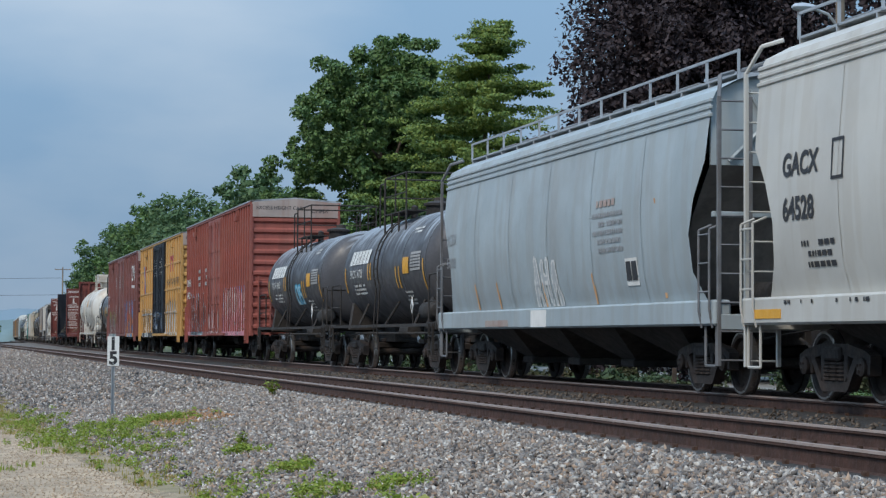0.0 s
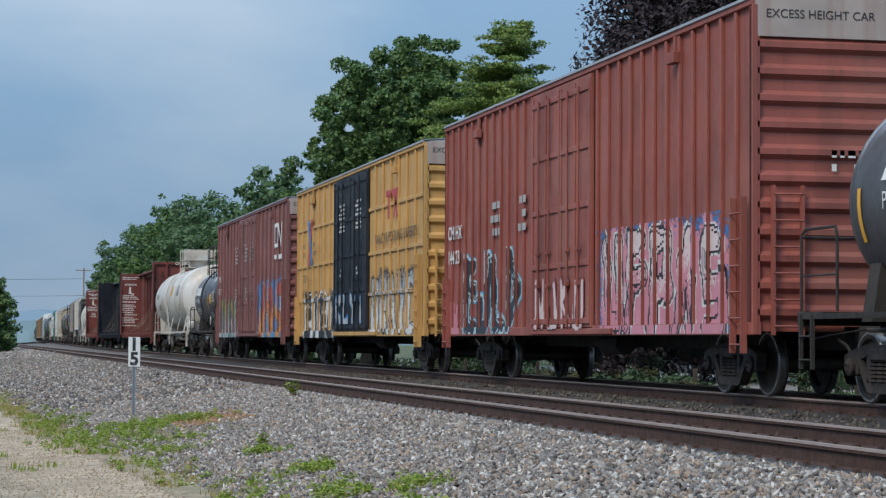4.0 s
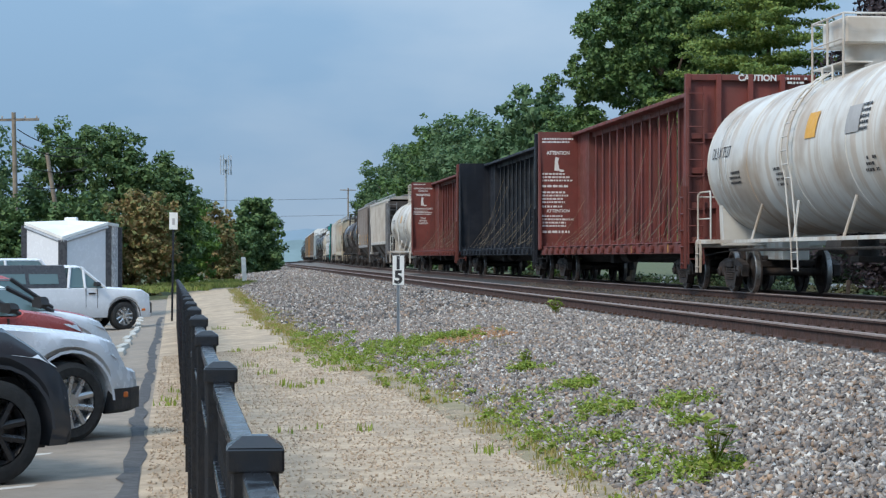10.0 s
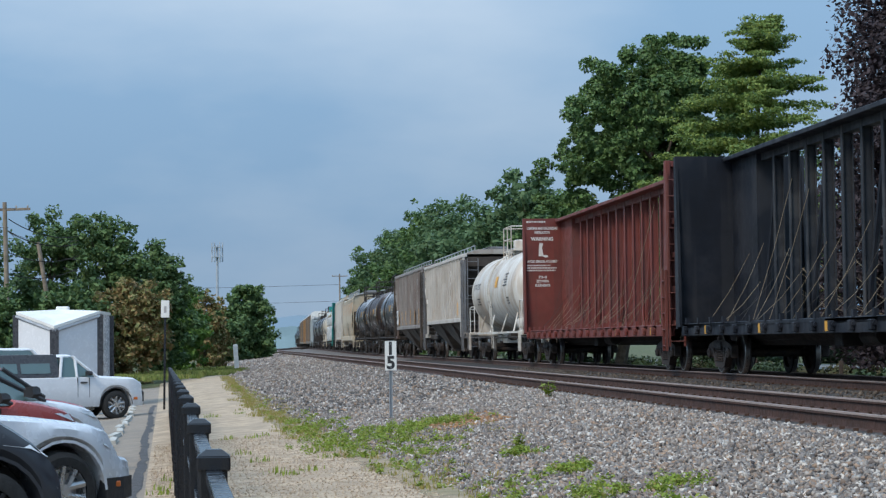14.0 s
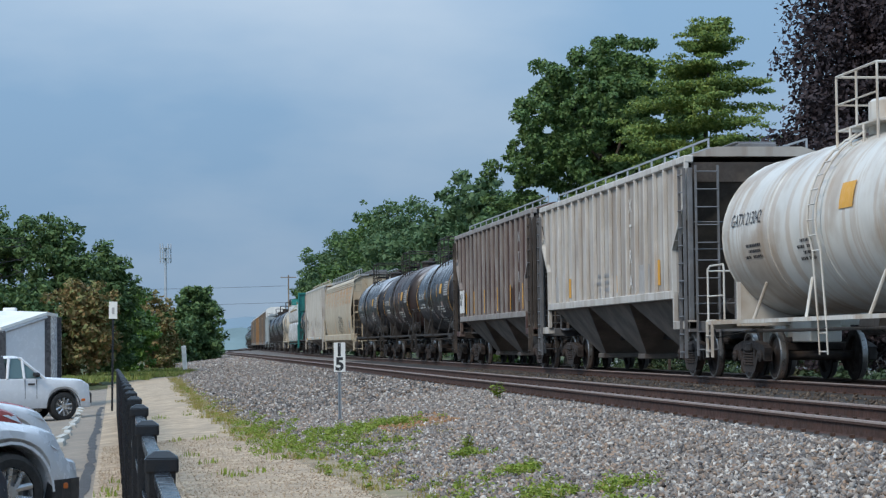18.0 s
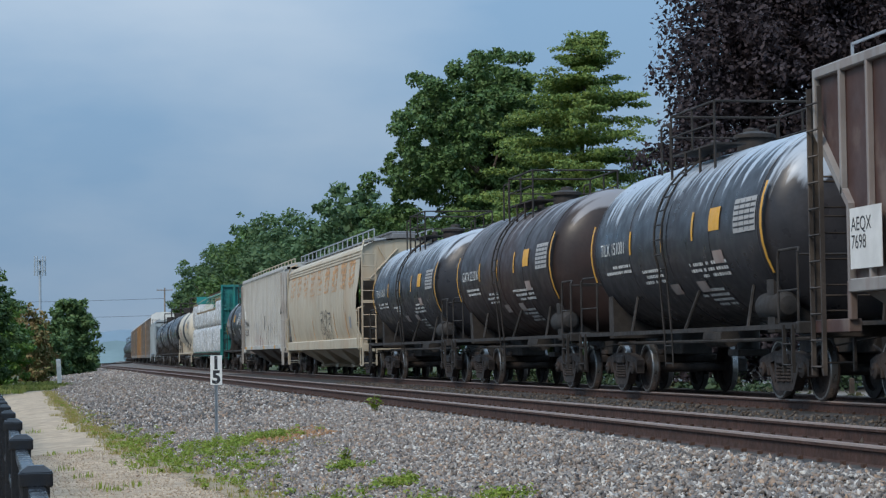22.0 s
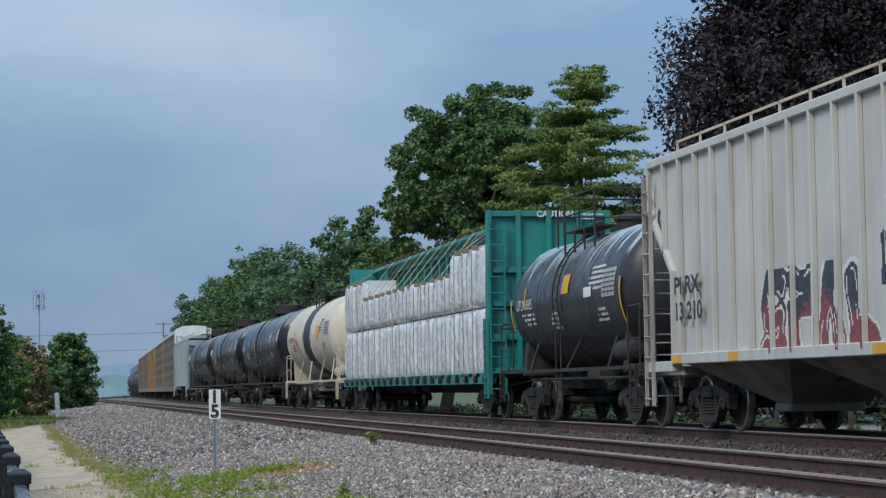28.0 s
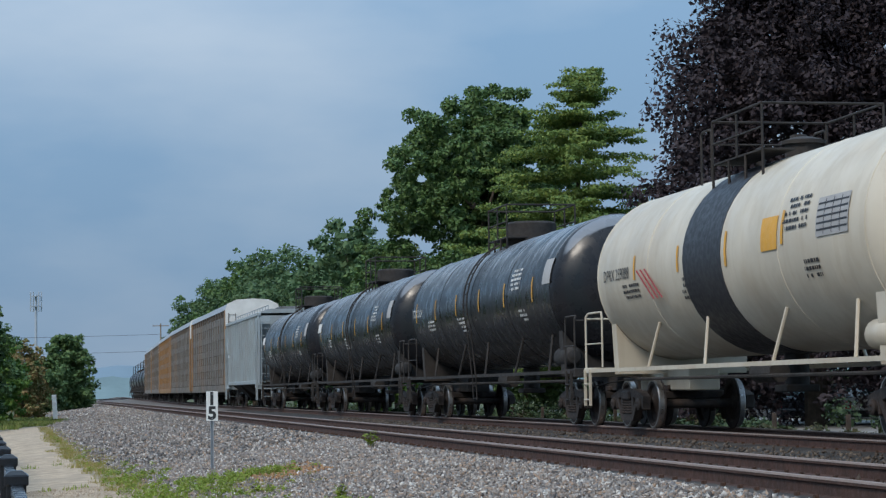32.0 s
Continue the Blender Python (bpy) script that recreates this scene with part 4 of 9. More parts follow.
# ---- the cars ----
def end_sheet(yo, s, half_w, z0, z1, ribs, depth=0.07):
    """A corrugated steel end: level ridges pressed outwards."""
    prof = []
    h = (z1 - z0) / ribs
    for k in range(ribs):
        z = z0 + k * h
        prof += [(0, z), (0, z + h * 0.42), (depth, z + h * 0.60), (depth, z + h * 0.82)]
    prof.append((0, z1))
    g = Geo()
    g.sweep([[(-half_w, yo + s * p, z) for p, z in prof], [(half_w, yo + s * p, z) for p, z in prof]], False, False, False)
    return g


def boxcar(name, label, L, paint, posts, doors, z0=0.86, eave=4.92, ridge=5.10, W=1.56, end_paint=None, rails=(), door_paint=None, truck_at=None, end_band=None, post_d=0.055, end_ribs=11):
    """posts: spacing of the side posts; doors: (y from, y to) of the doorway, in car space."""
    car = thing(name, label, "boxcar", "cars of the freight train")
    hl, wall = L / 2, W - post_d
    end_paint = end_paint or paint
    for s in (-1, 1):
        part("side_wall", Geo().box(*sorted((s * wall, s * (wall - 0.06))), -hl, hl, z0 + 0.16, eave), paint, car)
        part("side_sill", Geo().box(*sorted((s * (W - 0.005), s * (W - 0.14))), -hl, hl, z0, z0 + 0.17, 0.01), paint, car)
        part("eave_rail", Geo().box(*sorted((s * (W + 0.015), s * (W - 0.12))), -hl, hl, eave, eave + 0.11, 0.01), paint, car)
    post = Geo().box(-0.0, post_d, -0.045, 0.045, z0 + 0.17, eave, 0.008).mesh("side_post", paint)
    ys = []
    n = int(L / posts)
    for k in range(n + 1):
        y = -hl + 0.06 + (L - 0.12) * k / n
        if doors and doors[0] - 0.05 < y < doors[1] + 0.05:
            continue
        ys.append(y)
        for s in (-1, 1):
            part("side_post", post, paint, car, at=pose(-W, y, 0) if s < 0 else pose(W, y, 0, 0, 0, 180))
    car_x = -wall - 0.004

    def x_of(y, z=0.0):
        if doors and doors[0] < y < doors[1]:
            return -W - 0.050
        if z < z0 + 0.17:
            return -W + 0.001
        if any(abs(z - q) < 0.05 for q in rails):
            return -W + 0.006 if not any(abs(y - q) < 0.048 for q in ys) else -W - 0.004
        return -W - 0.004 if any(abs(y - q) < 0.048 for q in ys) else car_x
    # level rails between the posts
    for z in rails:
        for s in (-1, 1):
            for a, b in ((-hl, doors[0]), (doors[1], hl)) if doors else ((-hl, hl),):
                part("side_rail", Geo().box(*sorted((s * (W - 0.01), s * wall)), a, b, z - 0.045, z + 0.045, 0.008), paint, car)
    if doors:
        dp = door_paint or paint
        a, b = doors
        mid = (a + b) / 2
        for s in (-1, 1):
            xo, xi = s * (W + 0.03), s * (W - 0.04)
            for u, v in ((a, mid - 0.02), (mid + 0.02, b)):
                d = part("door", Geo().box(*sorted((xo, xi)), u, v, z0 + 0.14, eave - 0.03, 0.01), dp, car)
                q = Geo()
                for k in range(5):
                    z = z0 + 0.25 + (eave - z0 - 0.5) * k / 4
                    q.box(*sorted((xo, xo + s * 0.03)), u + 0.03, v - 0.03, z - 0.05, z + 0.05, 0.008)
                for y in (u + 0.05, v - 0.05, (u + v) / 2):
                    q.box(*sorted((xo, xo + s * 0.022)), y - 0.04, y + 0.04, z0 + 0.2, eave - 0.1, 0.006)
                part("door_frame", q, dp, d)
                for y in ((u + v) / 2 - 0.35, (u + v) / 2 + 0.35):
                    lock = Geo().rod((xo + s * 0.055, y, z0 + 0.15), (xo + s * 0.055, y, eave - 0.2), 0.022, 6)
                    for z in (z0 + 0.9, z0 + 1.5):
                        lock.box(*sorted((xo + s * 0.03, xo + s * 0.09)), y - 0.06, y + 0.06, z - 0.03, z + 0.03)
                    part("lock_rod", lock, dp, d)
            part("door_track", Geo().box(*sorted((s * (W + 0.05), s * (W - 0.05))), a - 1.2, b + 0.1, z0 + 0.02, z0 + 0.12, 0.008), dp if dp != "car_black" else paint, car)
    for s in (-1, 1):
        part("end_wall", end_sheet(s * (hl - 0.07), s, W - 0.06, z0 + 0.05, eave - (0.42 if end_band else 0.0), end_ribs), end_paint, car)
        for sx in (-1, 1):
            part("corner_post", Geo().box(*sorted((sx * W, sx * (W - 0.09))), *sorted((s * (hl + 0.01), s * (hl - 0.10))), z0, eave + 0.02, 0.012), paint, car)
        top = Geo().prism([(-W + 0.05, eave - 0.42), (W - 0.05, eave - 0.42), (W - 0.05, eave + 0.08), (0, ridge), (-W + 0.05, eave + 0.08)], *sorted((s * (hl - 0.08), s * (hl + 0.005))))
        band = part("end_top_panel", top, end_band or end_paint, car, "white band across the top of the car end" if end_band else "")
        if end_band and s < 0:
            lettering(band, "EXCESS HEIGHT CAR", 0.17, south_end(-W + 0.2, -hl - 0.012, eave - 0.16), "letter_dark", "warning_lettering")
        # end platform, ladders, sill steps
        part("end_platform", Geo().box(-0.9, 0.9, *sorted((s * hl, s * (hl + 0.34))), 1.02, 1.06), "under", car)
    roof = Geo()
    seams = int(L / 1.1)
    roof.prism([(-W - 0.04, eave + 0.085), (W + 0.04, eave + 0.085), (W + 0.04, eave + 0.125), (0, ridge), (-W - 0.04, eave + 0.125)], -hl, hl)
    for k in range(seams + 1):
        y = -hl + 0.03 + (L - 0.06) * k / seams
        for s in (-1, 1):
            roof.prism([(s * (W + 0.01), eave + 0.10), (0, ridge), (0, ridge + 0.04), (s * (W + 0.01), eave + 0.14)], y - 0.03, y + 0.03)
    part("roof", roof, "galv", car)
    part("floor_frame", Geo().box(-W + 0.1, W - 0.1, -hl + 0.1, hl - 0.1, z0 + 0.10, z0 + 0.22).box(-0.2, 0.2, -hl, hl, 0.66, z0 + 0.12), "under", car)
    brake = Geo().rod((-0.55, -0.6, 0.72), (-0.55, 0.5, 0.72), 0.19, 10)
    part("brake_valve", Geo().box(0.2, 0.7, -1.9, -1.3, 0.5, 0.85, 0.02), "under", car)
    part("brake_reservoir", brake, "under", car)
    for y in (-hl + 3.2, hl - 3.2):                                     # boxed brackets under the eave
        part("side_bracket", Geo().box(-W - 0.10, -W + 0.02, y - 0.16, y + 0.16, eave - 0.42, eave - 0.24, 0.012).box(-W - 0.03, -W + 0.02, y - 0.05, y + 0.05, eave - 0.24, eave, 0.006), paint, car)
    # ladders: full height at the leading corner, short grabs at the other
    part("side_ladder", ladder_geo(-W, -hl + 0.42, z0 - 0.25, 2.75), paint, car)
    part("side_ladder", ladder_geo(-W, hl - 0.42, z0 - 0.25, 2.10), paint, car)
    part("end_ladder", ladder_geo(-W + 0.5, -hl, z0, 2.9, along="x"), paint, car)
    part("end_ladder", ladder_geo(W - 0.45, -hl, z0, 2.2, along="x"), paint, car)
    part("hand_brake_wheel", Geo().lathe([(0.0, 0.20), (0.015, 0.235), (0.03, 0.20), (0.015, 0.18), (0.0, 0.20)], "y", 14, (0.75, -hl - 0.17, 2.5)).rod((0.75, -hl, 2.5), (0.75, -hl - 0.16, 2.5), 0.02).box(0.55, 0.95, -hl - 0.06, -hl, 2.2, 2.7, 0.02), "under", car)
    ta = truck_at or hl - 2.2
    add_truck(car, -ta)
    add_truck(car, ta)
    add_ends(car, hl + 0.05)
    return car, x_of


def tank_ring(y, r, zc, n=40):
    return [(r * math.cos(2 * math.pi * i / n), y, zc + r * math.sin(2 * math.pi * i / n)) for i in range(n)]


def shell_patch(R, zc, y0, y1, a0, a1, lift=0.006, n=6):
    """A patch painted on the shell's side that faces -x; angles in degrees above the level of the axis."""
    rings = []
    for y in (y0, y1):
        rings.append([(-(R + lift) * math.cos(radians(a0 + (a1 - a0) * k / n)), y, zc + (R + lift) * math.sin(radians(a0 + (a1 - a0) * k / n))) for k in range(n + 1)])
    return Geo().sweep(rings, True, False, False)


def bend_to_shell(ob, R, zc, lift=0.006):
    """Wraps flat writing, set upright at the level of the axis, round the shell."""
    me = ob.data
    m = ob.matrix_basis.copy()
    me.transform(m)
    ob.matrix_basis = Matrix.Identity(4)
    for v in me.vertices:
        a = (v.co.z - zc) / R
        v.co.x, v.co.z = -(R + lift) * math.cos(a), zc + (R + lift) * math.sin(a)
    me.update()
    return ob


def tank_car(name, label, L, R, paint, top="low", mark="", marks=(), zc=None, frame="under", strips=(), bands=(), logo=None, sump=True, dome_paint=None, text="letter", seed=1, jacket=0, saddle_paint=None,
             slope=0.0, rail_top=None, ladder=True, data=None, grid=None, placard=None):
    """L: from striker to striker. top: style of the fittings on the crown. marks: (y, angle, text, size)."""
    car = thing(name, label, "tank car", "cars of the freight train")
    zc = zc or 1.17 + R
    hl = L / 2
    tl = hl - 0.95                     # tank's half length
    saddle_paint = saddle_paint or frame
    g, rings, head = Geo(), [], R * 0.42
    prof = []
    for k in range(9):
        a = math.pi / 2 * k / 8
        prof.append((-tl + head * (1 - math.sin(a)), R * math.cos(a) if k < 8 else 0.001))
    prof = prof[::-1]
    for k in range(jacket * 2 + 1 if jacket else 3):
        y = -tl + head + (2 * (tl - head)) * (k + 1) / ((jacket * 2 + 1 if jacket else 3) + 1)
        prof.append((y, R))
    prof += [(-p, r) for p, r in prof[:9][::-1]]
    for y, r in prof:
        rings.append(tank_ring(y, r, zc + (slope * (abs(y) / tl) if slope else 0), 44))
    g.sweep(rings, True, True, True)
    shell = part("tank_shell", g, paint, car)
    # welded seams and jacket bands
    for y in [(-tl + head) * 1.0, tl - head] + [(-tl + head) * f for f in (0.5, 0.0, -0.5)]:
        part("seam", Geo().lathe([(y - 0.02, R + 0.001), (y - 0.012, R + 0.009), (y + 0.012, R + 0.009), (y + 0.02, R + 0.001)], "y", 44, (0, 0, zc)), paint, shell)
    for y0, y1, mt in bands:
        part("painted_band", Geo().lathe([(y0, R + 0.002), (y0, R + 0.010), (y1, R + 0.010), (y1, R + 0.002)], "y", 44, (0, 0, zc)), mt, shell, "black band round the tank")
    for y, a0, a1 in strips:
        part("reflector_strip", shell_patch(R, zc, y - 0.05, y + 0.05, a0, a1, 0.012), "amber", shell, "amber reflective strip")
    if logo:
        y0, a0, w, h, mt = logo
        g2 = Geo()
        for k in range(6):                                            # slanting blocks in place of a brand name
            u, e = y0 - k * w / 6, w / 6 * 0.80
            for u0, u1, z0, z1 in ((0, 0.42, 0, 1), (0.50, 1, 0, 1)):
                g2.add([(-R, u - e * u0 - 0.10 * z0, h * z0), (-R, u - e * u1 - 0.10 * z0, h * z0), (-R, u - e * u1 - 0.10 * z1, h * z1), (-R, u - e * u0 - 0.10 * z1, h * z1)], [(0, 1, 2, 3)])
        blk = part("painted_logo", g2, mt, shell, "blocks of white paint in a row", at=Matrix.Translation((0, 0, zc + R * radians(a0))))
        bend_to_shell(blk, R, zc, 0.030)
    for y, a, body, size in marks:
        ob = lettering(shell, body, size, west_side(-R, y, zc + R * radians(a)), text, "lettering")
        bend_to_shell(ob, R, zc, 0.012)
    rnd = random.Random(seed)
    for y, a, w, rows in data or ((-tl * 0.55, 20, 1.1, 5), (-tl * 0.62, -14, 0.8, 3), (tl * 0.15, -12, 0.9, 4), (tl * 0.62, -10, 1.2, 3)):
        q = part("stencilled_data", flat_marks(-R, y - w / 2, y + w / 2, zc + R * radians(a), rows, 0.055, seed * 10 + int(w * 10) + rows), text, shell, "rows of small stencilled data")
        bend_to_shell(q, R, zc, 0.012)
    if grid:                                                           # a table of maintenance data: pale field crossed by dark lines
        y0, w, a0, a1 = grid
        tab = part("data_table", shell_patch(R, zc, y0 - w, y0, a0, a1, 0.013), "letter_grey", shell, "pale stencilled table of maintenance data")
        for k in range(1, 6):
            a = a0 + (a1 - a0) * k / 6
            part("table_line", shell_patch(R, zc, y0 - w + 0.03, y0 - 0.03, a - 0.5, a + 0.5, 0.016, 2), "letter_dark", tab)
        for k in range(1, 4):
            y = y0 - w * k / 4
            part("table_line", shell_patch(R, zc, y - 0.012, y + 0.012, a0 + 1, a1 - 1, 0.016, 3), "letter_dark", tab)
    if placard:
        y0, z0 = placard
        bp = Geo().prism([(y0 - 0.14, z0), (y0, z0 - 0.20), (y0 + 0.14, z0), (y0, z0 + 0.20)], -1.40, -1.385, "yz")
        pl_ob = part("placard", bp, "placard", car, "white diamond placard on a bracket")
        part("placard_mark", Geo().prism([(y0 - 0.06, z0 - 0.02), (y0, z0 - 0.10), (y0 + 0.06, z0 - 0.02), (y0, z0 + 0.06)], -1.405, -1.401, "yz"), "letter_dark", pl_ob)
        part("placard_bracket", Geo().rod((-1.37, y0, 1.1), (-1.37, y0, z0 + 0.2), 0.015, 5), frame, car)
    # underframe: stub sills, saddles, bolsters
    for a, b in ((-hl, -hl + 3.2), (hl - 3.2, hl)):
        part("draft_sill", Geo().box(-0.30, 0.30, a, b, 0.70, 1.16, 0.02), frame, car)
    ta = hl - 1.75
    for s in (-1, 1):
        sad = Geo()
        arc = [(R * 1.005 * math.sin(radians(a)), zc - R * 1.005 * math.cos(radians(a))) for a in range(-56, 57, 8)]
        sad.prism([(-1.25, 1.02), *arc, (1.25, 1.02)], *sorted((s * ta - 0.16, s * ta + 0.16)))
        part("saddle", sad, saddle_paint, car)
        part("end_sill", Geo().box(-1.45, 1.45, *sorted((s * hl, s * (hl - 0.16))), 0.98, 1.16, 0.015).box(-1.45, 1.45, *sorted((s * (hl - 0.16), s * (hl - 0.85))), 1.12, 1.15), frame, car)
        rail = Geo()
        for sx in (-1, 1):
            rail.pipe([(sx * 1.42, s * (hl - 0.08), 1.15), (sx * 1.42, s * (hl - 0.08), 2.15), (sx * 1.38, s * (hl - 0.12), 2.22), (sx * 1.36, s * (hl - 1.05), 2.22), (sx * 1.36, s * (hl - 1.1), 2.1), (sx * 1.36, s * (hl - 1.1), 1.16)], 0.020, 6)
            rail.pipe([(sx * 1.42, s * (hl - 0.08), 1.62), (sx * 1.36, s * (hl - 1.1), 1.62)], 0.014, 6)
        rail.pipe([(-1.42, s * (hl - 0.08), 2.12), (1.42, s * (hl - 0.08), 2.12)], 0.018, 6)
        part("end_handrail", rail, frame, car)
        st = ladder_geo(-1.45, s * (hl - 0.38), 0.42, 1.12, 0.38, "y", 0.30, 0.014, 0.05)
        part("sill_step", st, frame, car)
    # running board along the foot of the tank, on brackets
    for sx in (-1, 1):
        run = Geo().box(*sorted((sx * 1.47, sx * 1.36)), -hl + 0.1, hl - 0.1, 1.06, 1.13)
        k = 0
        y = -hl + 2.4
        while y < hl - 2.3:
            run.rod((sx * 1.40, y, 1.10), (sx * (R * 0.80), y - 0.25 * (1 if k % 2 else -1), zc - R * 0.60), 0.03, 6)
            y += 3.3
            k += 1
        part("side_walkway", run, frame, car)
    # crown fittings
    dp = dome_paint or frame
    zt = zc + R
    rt = rail_top or zt + 0.95
    plat = Geo()
    pl = 1.25 if top == "low" else 1.05
    pw = 1.0 if top == "low" else 0.85
    for sx in (-1, 1):
        plat.box(*sorted((sx * pw, sx * (pw - 0.55))), -pl, pl, zt + 0.02, zt + 0.05)
        for y in (-pl, -pl / 3, pl / 3, pl):
            plat.rod((sx * pw, y, zc + math.sqrt(max(0.01, R * R - pw * pw)) - 0.05), (sx * pw, y, zt + 0.03), 0.025, 5)
    part("top_platform", plat, dp, car)
    rl = Geo()
    for sx in (-1, 1):
        for y in (-pl, 0, pl):
            rl.rod((sx * pw, y, zt + 0.03), (sx * pw, y, rt), 0.021, 6)
        rl.pipe([(sx * pw, -pl, rt), (sx * pw, pl, rt)], 0.021)
        rl.pipe([(sx * pw, -pl, (rt + zt) / 2), (sx * pw, pl, (rt + zt) / 2)], 0.016)
    for sy in (-1, 1):
        rl.pipe([(-pw, sy * pl, rt), (pw, sy * pl, rt)], 0.021)
        if sy > 0:
            rl.pipe([(-pw, sy * pl, (rt + zt) / 2), (pw, sy * pl, (rt + zt) / 2)], 0.016)
    if top == "low":                                                   # a lower hoop at the head of the side ladder
        lo_z = rt - 0.16
        for sx in (-1, 1):
            rl.pipe([(sx * pw, pl + 0.06, zt - 0.2), (sx * pw, pl + 0.06, lo_z), (sx * pw, pl + 0.12, lo_z + 0.05), (sx * pw, pl + 0.55, lo_z + 0.05), (sx * pw, pl + 0.62, lo_z), (sx * pw, pl + 0.62, zt - 0.25)], 0.021)
    part("top_railing", rl, dp, car)
    if top == "tall":                                                  # tall housing inside a railed box
        dome = Geo().box(-0.72, 0.72, -0.8, 0.8, rt - 0.52, rt - 0.02, 0.03)
        part("valve_housing", dome, dp, car)
        part("dome_neck", Geo().lathe([(zt - 0.1, 0.55), (zt + 0.45, 0.55), (zt + 0.5, 0.4)], "z", 20), dp, car)
    elif top == "drum":
        part("valve_housing", Geo().lathe([(zt - 0.12, 0.62), (zt + 0.42, 0.62), (zt + 0.47, 0.56), (zt + 0.47, 0.02)], "z", 24), dp, car)
    else:
        man = Geo().lathe([(zt - 0.1, 0.30), (zt + 0.20, 0.30), (zt + 0.20, 0.36), (zt + 0.26, 0.36), (zt + 0.32, 0.15), (zt + 0.33, 0.01)], "z", 18, (0, -0.35, 0))
        part("manway", man, dp, car)
        valve = Geo().lathe([(zt - 0.1, 0.12), (zt + 0.34, 0.12), (zt + 0.36, 0.16), (zt + 0.46, 0.14), (zt + 0.48, 0.02)], "z", 12, (0.25, 0.55, 0))
        part("vent_valve", Geo().lathe([(zt - 0.1, 0.09), (zt + 0.24, 0.09), (zt + 0.28, 0.02)], "z", 12, (-0.35, 0.75, 0)), dp, car)
        part("safety_valve", valve, dp, car)
    # side ladder from the walkway to the crown
    if ladder:
        lad = Geo()
        path = [(-1.47, 1.05)] + [(-(R + 0.12) * math.cos(radians(a)), zc + (R + 0.12) * math.sin(radians(a))) for a in range(-18, 72, 9)]
        for y in (-0.22, 0.22):
            lad.pipe([(x, y + 0.1, z) for x, z in path], 0.02, 5)
        for (xa, za), (xb, zb) in zip(path[1:], path[2:]):
            lad.rod((xa, -0.12, za), (xa, 0.32, za), 0.014, 5)
        for z in (0.55, 0.85):
            lad.rod((-1.45, -0.12, z), (-1.45, 0.32, z), 0.014, 5)
        for y in (-0.12, 0.32):
            lad.rod((-1.45, y, 0.5), (-1.47, y, 1.08), 0.016, 5)
        part("side_ladder", lad, dp if dp != "under" else frame, car)
    if sump:
        part("air_reservoir", Geo().lathe([(-0.55, 0.02), (-0.52, 0.14), (-0.42, 0.21), (0.42, 0.21), (0.52, 0.14), (0.55, 0.02)], "y", 16, (-1.12, -ta + 0.1, 1.42)), frame, car)
    out = Geo().rod((0, 0.2, zc - R + 0.05), (0, 0.2, 0.72), 0.20, 12).box(-0.28, 0.28, -0.1, 0.5, 0.66, 0.78, 0.02)
    out.rod((-0.75, -1.1, 0.98), (-0.75, -0.1, 0.98), 0.17, 10)
    out.pipe([(-0.9, -hl + 1, 0.92), (-0.9, hl - 1, 0.92)], 0.03)
    part("bottom_outlet", out, "under", car)
    add_truck(car, -ta)
    add_truck(car, ta)
    add_ends(car, hl + 0.0)
    return car, (R, zc, tl)


def roof_walk(car, hl, W, z, rail_paint="galv", h=0.30):
    """Hatches under a grated walk with a low rail along both edges of the roof."""
    walk_g = Geo()
    for sx in (-1, 1):
        walk_g.box(*sorted((sx * W, sx * (W - 0.42))), -hl, hl, z, z + 0.03)
        k = 0
        y = -hl
        while y < hl + 0.01:
            walk_g.box(*sorted((sx * W, sx * (W - 0.42))), y - 0.02, y + 0.02, z - 0.12, z)
            y += 1.2
    part("running_board", walk_g, rail_paint, car)
    r = Geo()
    for sx in (-1, 1):
        n = max(4, int(2 * hl / 1.25))
        for k in range(n + 1):
            y = -hl + 2 * hl * k / n
            r.box(*sorted((sx * W, sx * (W - 0.035))), y - 0.018, y + 0.018, z, z + h)
        r.box(*sorted((sx * W, sx * (W - 0.035))), -hl, hl, z + h - 0.035, z + h)
    part("roof_rail", r, rail_paint, car)
    hp = "under" if rail_paint == "under" else "ladder_grey"
    part("hatch_coaming", Geo().box(-0.40, 0.40, -hl, hl, z - 0.06, z + h * 0.55, 0.02), hp, car)
    n = int(2 * hl / 1.5)
    for k in range(n):
        y = -hl + 2 * hl * (k + 0.5) / n
        part("roof_hatch", Geo().box(-0.44, 0.44, y - 0.62, y + 0.62, z + h * 0.55, z + h * 0.75, 0.02), hp, car)


def hopper_outlets(car, hl, n, z_top, paint, W=1.42, z_low=0.32):
    """Tapered discharge chutes under the body."""
    for k in range(n):
        a, b = -hl + 2 * hl * k / n, -hl + 2 * hl * (k + 1) / n
        m = (a + b) / 2
        g = Geo()
        g.sweep([[(-W, a, z_top), (W, a, z_top), (W, b, z_top), (-W, b, z_top)], [(-0.55, m - 0.30, z_low + 0.12), (0.55, m - 0.30, z_low + 0.12), (0.55, m + 0.30, z_low + 0.12), (-0.55, m + 0.30, z_low + 0.12)]], False)
        g.box(-0.62, 0.62, m - 0.36, m + 0.36, z_low, z_low + 0.13, 0.02)
        part("discharge_chute", g, paint, car)


